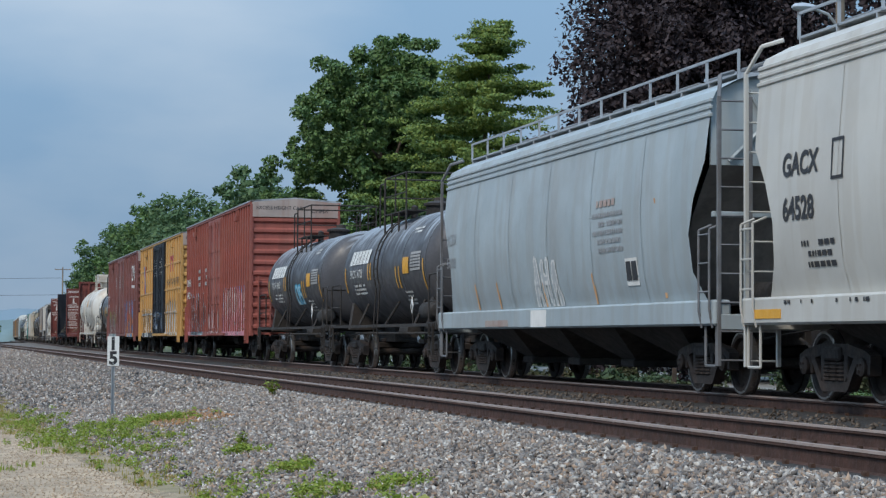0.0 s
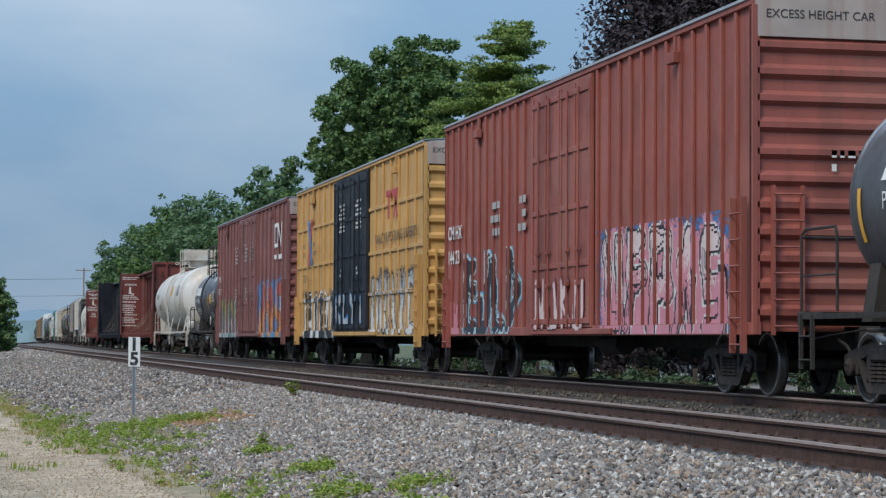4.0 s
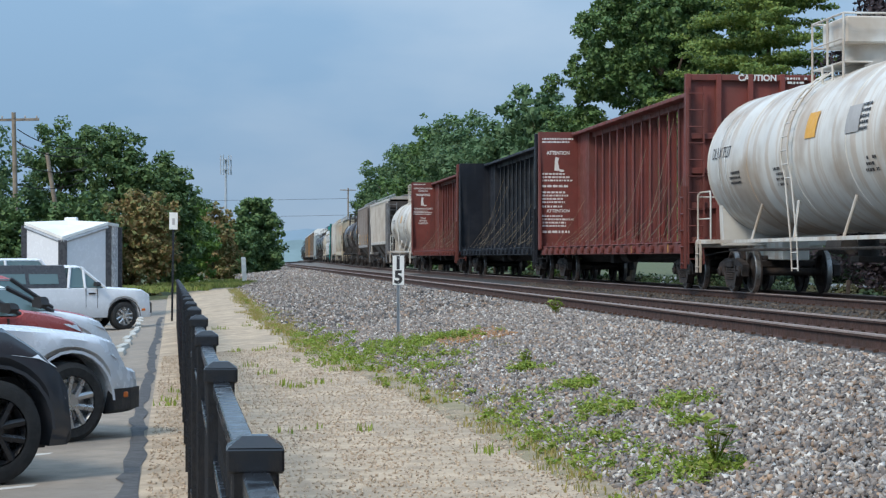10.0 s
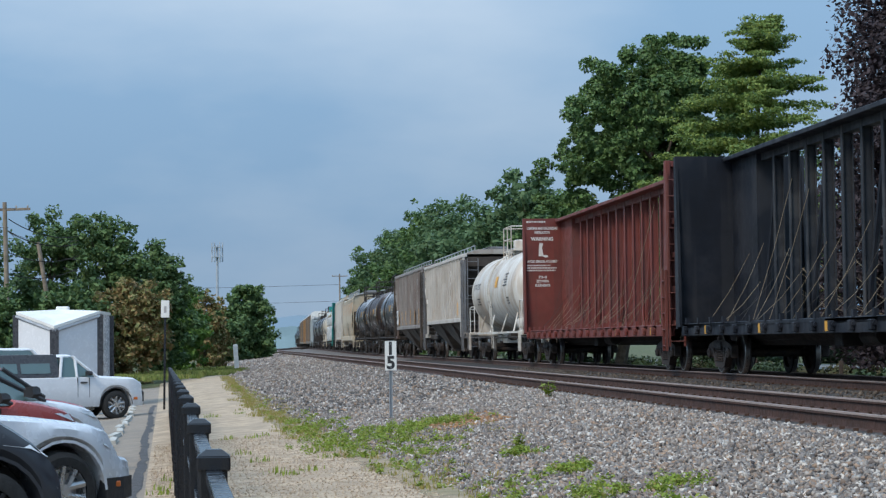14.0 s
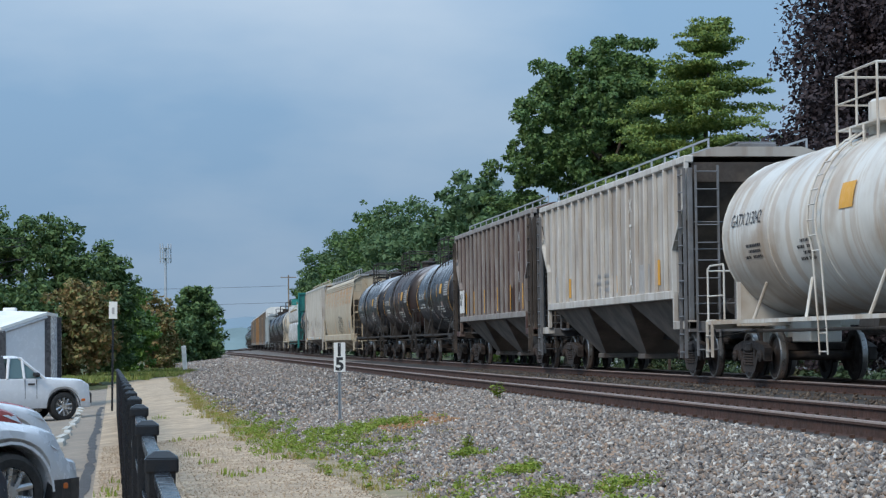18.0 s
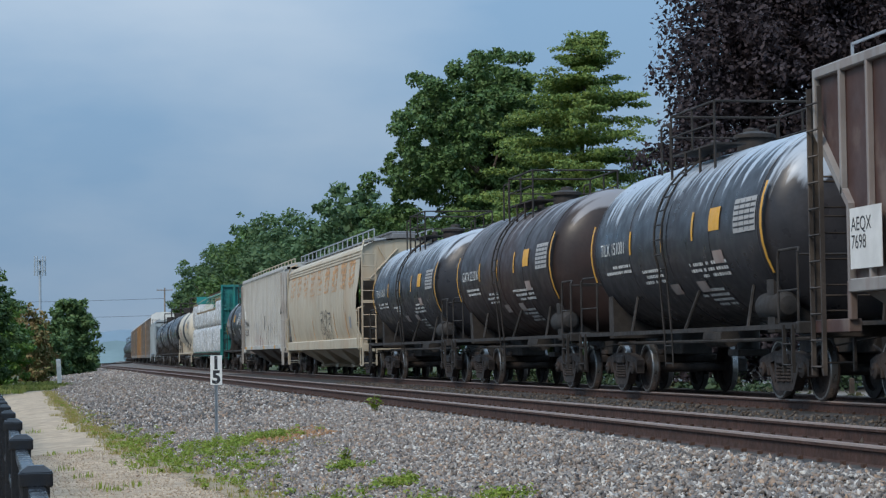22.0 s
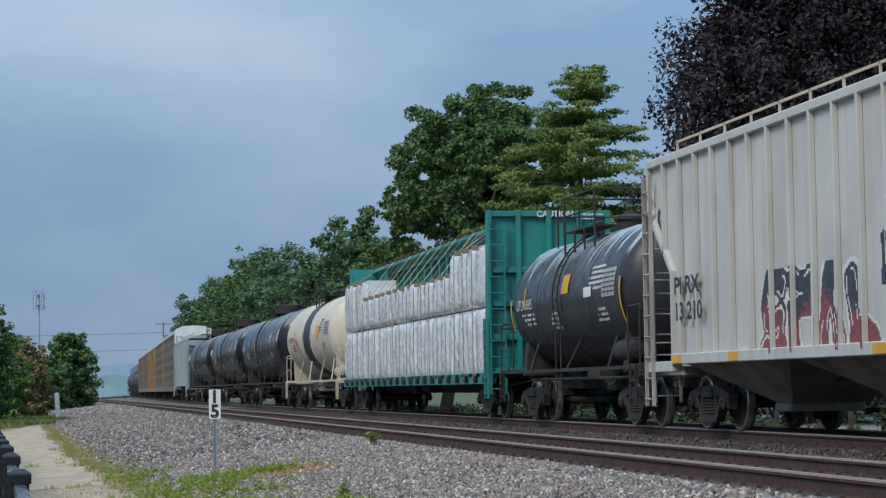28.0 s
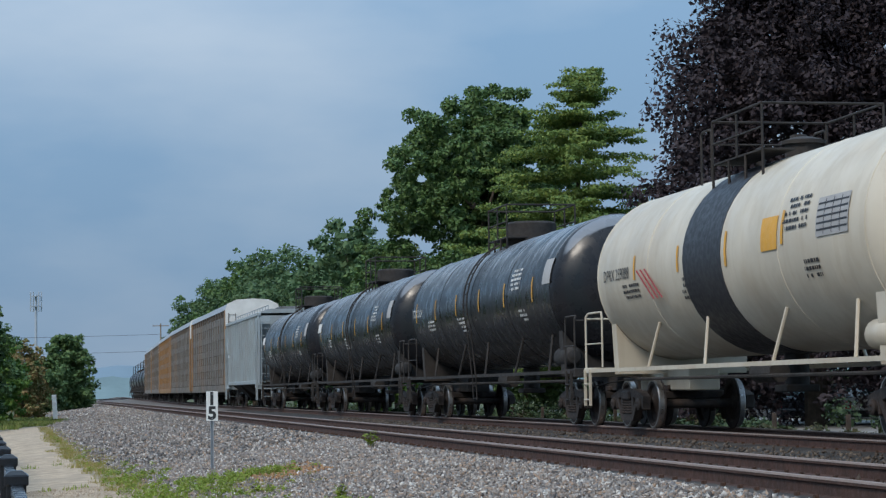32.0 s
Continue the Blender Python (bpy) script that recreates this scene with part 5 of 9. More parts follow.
def hopper_end(car, hl, inner, z0, z1, paint, W, s, ladder=True, dark="under", smooth=False):
    """The open end of a hopper: slope sheet, posts, cross bars, ladders, brake gear."""
    if smooth:
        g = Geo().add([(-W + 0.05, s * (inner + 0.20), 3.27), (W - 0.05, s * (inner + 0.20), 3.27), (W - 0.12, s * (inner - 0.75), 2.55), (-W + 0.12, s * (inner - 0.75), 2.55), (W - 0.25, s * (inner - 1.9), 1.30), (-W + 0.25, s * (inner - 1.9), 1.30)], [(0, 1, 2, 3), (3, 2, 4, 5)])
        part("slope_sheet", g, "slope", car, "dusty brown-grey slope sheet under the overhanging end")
        fr = Geo().box(-W, W, *sorted((s * hl, s * (hl - 0.14))), 0.92, 1.14, 0.012).box(-1.0, 1.0, *sorted((s * hl, s * (inner - 1.6))), 1.08, 1.13)
        fr.box(-W + 0.1, W - 0.1, *sorted((s * (inner + 0.18), s * (inner + 0.10))), 2.52, 2.60, 0.01)
        fr.box(-0.10, 0.10, *sorted((s * (hl - 0.2), s * (hl - 0.36))), 1.1, 3.3, 0.01)
        part("end_frame", fr, paint, car)
        lad = Geo()
        for x in (-W - 0.02, -W + 0.44):
            lad.box(x - 0.028, x + 0.028, *sorted((s * hl, s * (hl - 0.06))), 0.42, z1 - 0.30, 0.006)
        z = 0.50
        while z < z1 - 0.3:
            lad.rod((-W - 0.02, s * (hl - 0.01), z), (-W + 0.44, s * (hl - 0.01), z), 0.015, 5)
            z += 0.40
        lad.pipe([(-W - 0.02, s * (hl - 0.03), z1 - 0.32), (-W + 0.10, s * (hl - 0.3), z1 + 0.02), (-W + 0.35, s * (hl - 0.45), z1 + 0.10)], 0.03, 6)
        rail = {"grey": "ladder_grey"}.get(paint, paint)
        part("end_ladder", lad, rail, car)
        side = Geo()
        for y in (hl - 0.12, hl - 0.55):
            side.pipe([(-W - 0.08, s * y, 0.95), (-W - 0.13, s * y, 1.2), (-W - 0.13, s * y, 2.32), (-W + 0.06, s * y, 2.40)], 0.018, 6)
        for z in (1.45, 1.85, 2.25):
            side.rod((-W - 0.13, s * (hl - 0.12), z), (-W - 0.13, s * (hl - 0.55), z), 0.015, 5)
        side.pipe([(-W - 0.02, s * (hl - 0.12), 0.98), (-W - 0.02, s * (hl - 0.12), 0.42), (-W - 0.02, s * (hl - 0.55), 0.42), (-W - 0.02, s * (hl - 0.55), 0.98)], 0.02, 6)
        part("side_handrail", side, rail, car)
        if s < 0:
            part("hand_brake", Geo().box(0.35, 0.75, -hl - 0.02, -hl + 0.20, 1.9, 2.4, 0.03).lathe([(0.0, 0.2), (0.015, 0.235), (0.03, 0.2), (0.015, 0.18), (0, 0.2)], "y", 14, (0.55, -hl - 0.10, 2.2)), dark, car)
            part("brake_cylinder", Geo().rod((-0.5, -hl + 0.4, 1.45), (-0.5, -hl + 1.1, 1.45), 0.17, 12).box(-0.1, 0.5, -hl + 0.4, -hl + 0.85, 1.2, 1.6, 0.02), dark, car)
        return
    g = Geo().add([(-W + 0.05, s * inner, z1 - 0.35), (W - 0.05, s * inner, z1 - 0.35), (W - 0.25, s * (inner - 1.9), 1.35), (-W + 0.25, s * (inner - 1.9), 1.35)], [(0, 1, 2, 3)])
    g.box(-W + 0.1, W - 0.1, *sorted((s * inner, s * (inner - 0.05))), z1 - 0.42, z1 - 0.02)
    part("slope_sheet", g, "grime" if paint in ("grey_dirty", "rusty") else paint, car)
    fr = Geo().box(-W, W, *sorted((s * hl, s * (hl - 0.14))), 0.92, 1.14, 0.012).box(-1.0, 1.0, *sorted((s * hl, s * inner - s * 1.2)), 1.08, 1.13)
    for sx in (-1, 1):
        fr.box(*sorted((sx * (W - 0.02), sx * (W - 0.12))), *sorted((s * (hl - 0.02), s * (hl - 0.12))), 1.1, z1 - 0.15, 0.01)
        fr.rod((sx * 0.55, s * (hl - 0.12), 1.1), (sx * 0.45, s * (inner - 0.3), z1 - 0.7), 0.05, 6)
    rail = {"grey_dirty": "ladder_grey", "rusty": "grime", "grey_light": "grey_dirty"}.get(paint, paint)
    part("end_frame", fr, rail, car)
    if ladder:
        part("end_ladder", ladder_geo(-W + 0.40, s * hl, 0.45, z1 - 0.1, 0.46, "x", 0.36, 0.015, 0.05 if s < 0 else -0.05), rail, car)
        part("side_ladder", ladder_geo(-W - 0.0, s * (hl - 0.35), 0.40, z1 - 0.15, 0.42, "y", 0.36, 0.015, 0.06), rail, car)
        rungs = Geo()
        z = 1.5
        while z < z1 - 0.3:
            rungs.pipe([(-W + 0.02, s * (hl - 0.05), z), (W - 0.6, s * (hl - 0.05), z)], 0.015, 5) if int(z * 10) % 2 else None
            z += 0.55
        part("grab_iron", rungs, rail, car)
    if s < 0:
        part("hand_brake", Geo().box(0.2, 0.75, -hl - 0.02, -hl + 0.25, 1.9, 2.5, 0.03).lathe([(0.0, 0.2), (0.015, 0.235), (0.03, 0.2), (0.015, 0.18), (0, 0.2)], "y", 14, (0.48, -hl - 0.10, 2.2)), dark, car)
        part("brake_cylinder", Geo().rod((-0.5, -hl + 0.5, 1.45), (-0.5, -hl + 1.3, 1.45), 0.17, 12).box(-0.1, 0.5, -hl + 0.5, -hl + 0.95, 1.2, 1.6, 0.02), dark, car)


def smooth_hopper(name, label, L, paint, H=4.30, bays=4, W=1.60, rail_paint="galv"):
    """A curved-side covered hopper: no posts, sides that bulge, drawn in towards eave and sill."""
    car = thing(name, label, "hopper car", "cars of the freight train")
    hl = L / 2
    body = hl - 0.62
    prof = [(1.30, 1.06), (1.42, 1.30), (1.53, 1.75), (1.585, 2.3), (1.60, 2.8), (1.57, 3.3), (1.50, H - 0.50), (1.49, H - 0.44), (1.49, H - 0.30), (1.40, H - 0.12), (1.05, H + 0.06), (0.5, H + 0.15), (0.0, H + 0.17)]
    half = [(-x * W / 1.60, z) for x, z in prof]
    full = half + [(-x, z) for x, z in half[-2::-1]]
    g = Geo()
    rings = []
    # the ends are cut back in an S: high up the body reaches further out than low down
    ends = []
    for x, z in full:
        t = (z - 1.06) / (H - 1.06)
        ends.append(body + 0.10 - 0.75 * max(0.0, math.sin(max(0.0, min(1.0, (t - 0.05) / 0.58)) * math.pi)) ** 0.7 * (1 - t * 0.55) + 0.15 * max(0.0, t - 0.35))
    rings.append([(x, -e, z) for (x, z), e in zip(full, ends)])
    for f in (-0.9, -0.6, -0.3, 0.0, 0.3, 0.6, 0.9):
        rings.append([(x, f * (body - 0.9), z) for x, z in full])
    rings.append([(x, e, z) for (x, z), e in zip(full, ends)])
    g.sweep(rings, True, False, False)
    shell = part("hopper_body", g, paint, car)
    for k in range(1, 6):                                              # welded seams
        y = -body + 2 * body * k / 6
        seam = [[(x * 1.003 - (0.003 if x < 0 else -0.003), yy, z) for x, z in full] for yy in (y - 0.012, y + 0.012)]
        part("seam", Geo().sweep(seam, True, False, False), paint, shell)
    for z, r in ((H - 0.47, 0.035), (H - 0.36, 0.022), (H - 0.26, 0.022)):
        for s in (-1, 1):
            part("eave_rib", Geo().box(*sorted((s * (1.46 * W / 1.6), s * (1.49 * W / 1.6 + r))), -body - 0.2, body + 0.2, z - 0.03, z + 0.03, 0.012), paint, shell)
    for s in (-1, 1):
        part("side_sill", Geo().box(*sorted((s * 1.60, s * 1.34)), -hl + 0.02, hl - 0.02, 0.98, 1.34, 0.03), paint, car)
    # four-bay chutes, tan apart, get the dark underframe colour for the shade there
    hopper_outlets(car, body - 1.5, bays, 1.06, "under" if bays > 3 and paint != "tan" else paint)
    for s in (-1, 1):
        hopper_end(car, hl, body - 0.15, 1.0, H + 0.05, paint, 1.50, s, smooth=True)
        # the upright upper end, under the arch of the roof
        k = W / 1.60
        arch = [(-1.46 * k, 3.25), (-1.46 * k, H - 0.30), (-1.38 * k, H - 0.12), (-1.03 * k, H + 0.04), (0, H + 0.14), (1.03 * k, H + 0.04), (1.38 * k, H - 0.12), (1.46 * k, H - 0.30), (1.46 * k, 3.25)]
        plate = part("end_plate", Geo().prism(arch, *sorted((s * (body + 0.10), s * (body + 0.04)))), paint, car)
        part("end_brace", Geo().rod((-1.2, s * (body + 0.14), 3.3), (-0.25, s * (body + 0.14), H - 0.2), 0.035, 6).rod((-0.3, s * (body + 0.14), 3.3), (-0.9, s * (body + 0.14), H - 0.1), 0.03, 6), paint, plate)
        if s < 0:
            part("stencilled_data", flat_marks(-body - 0.106, 0.1, 1.0, H - 0.45, 3, 0.07, int(L * 10), "end"), "letter_dark", plate)
    roof_walk(car, body, 1.02, H + 0.14, rail_paint, 0.36)
    for a, b in ((-hl, -body + 2.3), (body - 2.3, hl)):
        part("draft_sill", Geo().box(-0.25, 0.25, a, b, 0.72, 1.08), "under", car)
    add_truck(car, -(hl - 1.9))
    add_truck(car, hl - 1.9)
    add_ends(car, hl)

    def x_of(y, z=2.0):
        zs = [p[1] for p in half]
        return float(np.interp(z, zs, [p[0] for p in half])) - 0.006
    return car, x_of


def ribbed_hopper(name, label, L, paint, H=4.45, posts=1.0, rib=None, bays=3, W=1.58, z0=1.32, rail_paint="galv", slope=1.15, chute=None):
    """A straight-sided covered hopper with outside posts and sloping lower ends."""
    car = thing(name, label, "hopper car", "cars of the freight train")
    hl = L / 2
    body = hl - 0.25
    rib = rib or paint
    w = W - 0.09
    zk, zu = 2.64, H - 0.80                                            # the end slopes run from zu down to zk, then drop straight to the sill
    side = [(-body, H), (body, H), (body, zu), (body - slope, zk), (body - slope, z0), (-body + slope, z0), (-body + slope, zk), (-body, zu)]
    for s in (-1, 1):
        q = Geo().prism(side, *sorted((s * w, s * (w - 0.06))), "yz")
        part("side_sheet", q, paint, car)
        part("top_chord", Geo().box(*sorted((s * W, s * (w - 0.1))), -body - 0.05, body + 0.05, H - 0.03, H + 0.12, 0.02), rib, car)
        part("side_sill", Geo().box(*sorted((s * W, s * (w - 0.06))), -body + slope, body - slope, z0 - 0.16, z0 + 0.02, 0.015), rib, car)
        for a, b in ((-hl, -body + slope), (body - slope, hl)):
            part("end_sill_beam", Geo().box(*sorted((s * W, s * (w - 0.1))), a, b, 0.98, 1.16, 0.012), paint, car)
    n = int(2 * body / posts)
    ys = []
    for k in range(n + 1):
        y = -body + 2 * body * k / n
        low = z0 if abs(y) <= body - slope else zk + (zu - zk) * (abs(y) - (body - slope)) / slope
        ys.append(y)
        for s in (-1, 1):
            part("side_post", Geo().box(*sorted((s * W, s * w)), y - 0.036, y + 0.036, low, H, 0.010), rib, car)
    for s in (-1, 1):
        part("edge_plate", Geo().prism([(s * body, zu), (s * (body - slope), zk), (s * (body - slope), z0), (s * (body - slope - 0.08), z0), (s * (body - slope - 0.08), zk + 0.04), (s * (body - 0.08), zu + 0.06)], -W, -w, "yz"), rib, car)
        part("sill_post", Geo().box(-W + 0.01, -w + 0.02, s * (body - slope) - 0.06, s * (body - slope) + 0.06, 1.14, z0, 0.01), paint, car)
        hopper_end(car, hl, body, z0, H, paint, W, s)
    roof = Geo().prism([(-W + 0.02, H + 0.10), (W - 0.02, H + 0.10), (0.9, H + 0.30), (-0.9, H + 0.30)], -body, body)
    part("roof", roof, paint, car)
    roof_walk(car, body - 0.1, 1.05, H + 0.26, rail_paint, 0.22)
    hopper_outlets(car, body - slope - 0.1, bays, z0 - 0.10, chute or "under", W - 0.12)
    part("centre_sill", Geo().box(-0.3, 0.3, -hl, hl, 0.78, 1.12, 0.02), "under", car)
    add_truck(car, -(hl - 1.95))
    add_truck(car, hl - 1.95)
    add_ends(car, hl)

    def x_of(y, z=0.0):
        return -W - 0.004 if any(abs(y - q) < 0.040 for q in ys) else -w - 0.004
    return car, x_of


def centrebeam(name, label, L, paint, H=4.98, bulk_H=None, text=None, seed=3, lumber=False, panel=3.0, post_paint=None):
    """A bulkhead flat car with a slotted beam down its middle; straps hang from its top chord."""
    car = thing(name, label, "flat car", "cars of the freight train")
    hl = L / 2
    bulk_H = bulk_H or H
    W = 1.42
    rnd = random.Random(seed)
    part("deck", Geo().box(-W, W, -hl + 0.1, hl - 0.1, 1.02, 1.10).box(-0.5, 0.5, -hl + 0.1, hl - 0.1, 0.98, 1.03), paint, car)
    part("centre_sill", Geo().prism([(-0.9, 1.02), (-0.35, 0.62), (0.35, 0.62), (0.9, 1.02)], -hl + 2.8, hl - 2.8), "under", car)
    part("end_web", Geo().box(-0.2, 0.2, hl - 2.4, hl - 0.1, 1.1, H - 0.14), paint, car)
    for s in (-1, 1):
        part("side_sill", Geo().box(*sorted((s * W, s * (W - 0.10))), -hl, hl, 0.84, 1.12, 0.012), paint, car)
        y = -hl + 0.7
        k = 0
        while y < hl - 0.5:
            winch = Geo().box(*sorted((s * (W + 0.09), s * W)), y - 0.09, y + 0.09, 0.88, 1.06, 0.015).rod((s * (W + 0.03), y - 0.14, 1.0), (s * (W + 0.03), y + 0.14, 1.0), 0.04, 8)
            if not lumber:
                winch.box(*sorted((s * (W + 0.02), s * (W - 0.06))), y - 0.06, y + 0.06, 1.10, 1.24)
            part("strap_winch", winch, "under" if lumber else paint, car)
            if s < 0 and k % 4 == 1:
                part("reflector_plate", Geo().box(-W - 0.012, -W, y + 0.28, y + 0.52, 0.88, 1.06), "amber", car, "amber reflector plate on the sill")
            y += 1.18
            k += 1
    # bulkheads
    for s in (-1, 1):
        bw = 1.50 if not lumber or s < 0 else 1.14
        b = part("bulkhead", Geo().box(-bw, bw, *sorted((s * hl, s * (hl - 0.06))), 1.05, bulk_H), paint, car)
        fr = Geo()
        for x in (0.04 - bw, -0.5 * bw, 0, 0.5 * bw, bw - 0.04):
            fr.box(x - 0.06, x + 0.06, *sorted((s * hl, s * (hl + 0.14))), 1.0, bulk_H, 0.012)
        for z in (1.15, 1.95, 2.75, 3.55, bulk_H - 0.08):
            fr.box(-bw, bw, *sorted((s * hl, s * (hl + 0.11))), z - 0.07, z + 0.07, 0.012)
        fr.prism([(s * hl, 1.05), (s * (hl - 0.30), 1.05), (s * (hl - 0.06), bulk_H), (s * hl, bulk_H)], -bw - 0.02, 0.04 - bw, "yz")
        fr.prism([(s * hl, 1.05), (s * (hl - 0.30), 1.05), (s * (hl - 0.06), bulk_H), (s * hl, bulk_H)], bw - 0.04, bw + 0.02, "yz")
        part("bulkhead_frame", fr, paint, b)
    # the beam: solid plates near the bulkheads, then posts and braces
    part("top_chord", Geo().box(-0.42, 0.42, -hl + 0.1, hl - 0.1, H - 0.14, H - 0.04, 0.012).box(-0.10, 0.10, -hl + 0.1, hl - 0.1, H - 0.3, H - 0.10), paint, car)
    y = -hl + 1.0
    posts = []
    while y < hl - 0.6:
        posts.append(y)
        part("beam_post", Geo().box(-0.08, 0.08, y - 0.02, y + 0.02, 1.1, H - 0.12).box(-0.11, -0.08, y - 0.075, y + 0.075, 1.1, H - 0.12, 0.008).box(0.08, 0.11, y - 0.075, y + 0.075, 1.1, H - 0.12, 0.008), post_paint or paint, car)
        y += 1.28
    for a, b in list(zip(posts, posts[1:]))[::3]:
        part("beam_brace", Geo().rod((0, a, H - 0.3), (0, b, 1.3), 0.06, 6), paint, car)
    # slack straps and cables hanging from the chord
    for s in (-1, 1):
        for q in range(34 if not lumber else 0):
            ya = -hl + 1.2 + (2 * hl - 2.4) * q / 34 + rnd.uniform(-0.2, 0.2)
            za = rnd.uniform(1.7, 2.9) if rnd.random() < 0.9 else rnd.uniform(3.0, H - 0.3)
            yb = ya - rnd.uniform(0.6, 1.9)
            c = Geo().pipe([(s * 0.22, ya, za), (s * 0.8, (ya + yb) / 2, za * 0.5 + 0.5), (s * (W - 0.02), yb, 1.14)], 0.005, 4)
            part("cable", c, "strap_dark" if rnd.random() < 0.75 else "under", car)
    if text:                                                           # notices on the inner face of the far bulkhead, beside the beam
        head, wide_notice, mt = text
        yb = hl - 0.066
        lettering(car, head, 0.17, south_end(-0.86, yb, 4.22), mt, "warning_lettering", align="CENTER", bold=0.006, wide=0.78)
        pic = Geo().prism([(-0.22, 0.0), (0.05, 0.0), (0.25, -0.1), (0.45, -0.06), (0.42, 0.06), (0.12, 0.10), (0.02, 0.62), (0.10, 0.95), (-0.15, 1.0), (-0.20, 0.6)], 0, 0.002, "xy")
        part("warning_pictogram", pic, mt, car, "white pictogram of a load falling from a car", at=south_end(-0.88, yb, 3.68) @ Matrix.Diagonal((0.50, 0.46, 1, 1)))
        if wide_notice:
            lettering(car, head, 0.14, south_end(-0.86, yb, 2.28), mt, "warning_lettering", align="CENTER", bold=0.004)
            lines = ((4.72, 2, 0.055), (3.54, 3, 0.058), (3.12, 1, 0.075), (2.92, 4, 0.058), (2.44, 1, 0.065), (2.12, 4, 0.058), (1.58, 1, 0.08))
        else:
            for body_text, z, w in (("LOADING AND UNLOADING", 4.60, 1.05), ("INSTRUCTION", 4.46, 0.52), ("AVOID SERIOUS ACCIDENT", 3.46, 1.05), ("73-0", 2.92, 0.30), ("BETWEEN", 2.78, 0.42), ("BULKHEADS", 2.64, 0.52)):
                lettering(car, body_text, 0.12, south_end(-0.86, yb, z), mt, "notice_lettering", align="CENTER", wide=w, bold=0.004)
            lines = ((4.84, 1, 0.05), (3.34, 3, 0.045))
        for z, rows, h in lines:
            part("stencilled_notice", flat_marks(yb, -1.40, -0.34, z, rows, h, seed + rows + int(z * 10), "end", 0.95), mt, car, "rows of small white stencilled notice")
    if text or lumber:                                                 # on the outer face of the leading bulkhead
        lettering(car, "CAUTION", 0.20, south_end(-0.30, -hl - 0.125, bulk_H - 0.15), "letter", "warning_lettering", bold=0.006)
        part("stencilled_notice", flat_marks(-hl - 0.125, 0.75, 1.35, bulk_H - 0.12, 2, 0.05, seed + 90, "end"), "letter", car, "small white stencilled notice")
    brake = Geo().rod((-0.8, -1.5, 0.80), (-0.8, -0.5, 0.80), 0.17, 10).box(-1.0, -0.6, 0.4, 0.9, 0.6, 0.9, 0.02).pipe([(-0.5, -hl + 3, 0.75), (-0.5, hl - 3, 0.75)], 0.03)
    part("brake_reservoir", brake, "under", car)
    part("end_ladder", ladder_geo(-1.30, -hl - 0.14, 0.6, bulk_H - 0.3, 0.36, "x", 0.38, 0.014, 0.06), paint, car)
    part("side_ladder", ladder_geo(-1.52, -hl + 0.02, 0.5, 2.4, 0.36, "y", 0.38, 0.014, 0.06), paint, car)
    add_truck(car, -(hl - 2.3))
    add_truck(car, hl - 2.3)
    add_ends(car, hl + 0.15)
    return car


def autorack(name, label, L, panel_mat, post_mat, H=6.0):
    car = thing(name, label, "autorack", "cars of the freight train")
    hl, W = L / 2, 1.50
    for s in (-1, 1):
        part("side_sill", Geo().box(*sorted((s * W, s * (W - 0.15))), -hl, hl, 0.80, 1.20, 0.012), post_mat, car)
        n = 16
        for k in range(n + 1):
            y = -hl + 0.1 + (L - 0.2) * k / n
            part("side_post", Geo().box(*sorted((s * (W + 0.02), s * (W - 0.08))), y - 0.05, y + 0.05, 1.2, H - 0.6), post_mat, car)
        for k in range(n):
            a, b = -hl + 0.1 + (L - 0.2) * k / n, -hl + 0.1 + (L - 0.2) * (k + 1) / n
            q = Geo()
            for r in range(9):
                z = 1.24 + r * 0.425
                q.box(*sorted((s * (W - 0.01 - 0.02 * (r % 2)), s * (W - 0.05))), a + 0.05, b - 0.05, z, z + 0.40)
            tagged(part("side_screen", q, panel_mat, car), kind="stuff")
    part("roof", Geo().prism([(-W - 0.02, H - 0.62), (-1.42, H - 0.30), (-0.9, H - 0.06), (0, H), (0.9, H - 0.06), (1.42, H - 0.30), (W + 0.02, H - 0.62)], -hl + 0.1, hl - 0.1), "galv", car, "whitish arched roof")
    for s in (-1, 1):
        arch = Geo().prism([(-W - 0.02, H - 1.5), (W + 0.02, H - 1.5), (W + 0.02, H - 0.60), (1.42, H - 0.28), (0.9, H - 0.04), (0, H + 0.02), (-0.9, H - 0.04), (-1.42, H - 0.28), (-W - 0.02, H - 0.60)], *sorted((s * (hl - 0.09), s * (hl + 0.02))))
        part("end_arch", arch, "white", car, "white arched upper end")
        part("end_post", Geo().box(-W - 0.03, -W + 0.06, *sorted((s * hl, s * (hl - 0.7))), 0.9, H - 0.6, 0.01), "rack_post", car, "orange corner post")
    for s in (-1, 1):
        part("end_door", Geo().box(-W, -0.02, *sorted((s * hl, s * (hl - 0.08))), 1.1, H - 0.62, 0.02).box(0.02, W, *sorted((s * hl, s * (hl - 0.08))), 1.1, H - 0.62, 0.02), post_mat, car)
        part("end_ladder", ladder_geo(-W + 0.35, s * hl, 1.0, H - 0.8, 0.4, "x", 0.4, 0.015, 0.05 * -s), post_mat, car)
    part("floor_frame", Geo().box(-1.3, 1.3, -hl + 0.1, hl - 0.1, 0.95, 1.05).box(-0.3, 0.3, -hl, hl, 0.65, 0.98), "under", car)
    add_truck(car, -(hl - 2.9))
    add_truck(car, hl - 2.9)
    add_ends(car, hl)
    return car
# ---- the train, car by car: where each coupling stands at the start, in metres along the line ----
TRAIN = []


def put(car, a, b):
    """The car between the couplings a and b; returns it."""
    TRAIN.append((car[0] if isinstance(car, tuple) else car, (a + b) / 2))
    return car


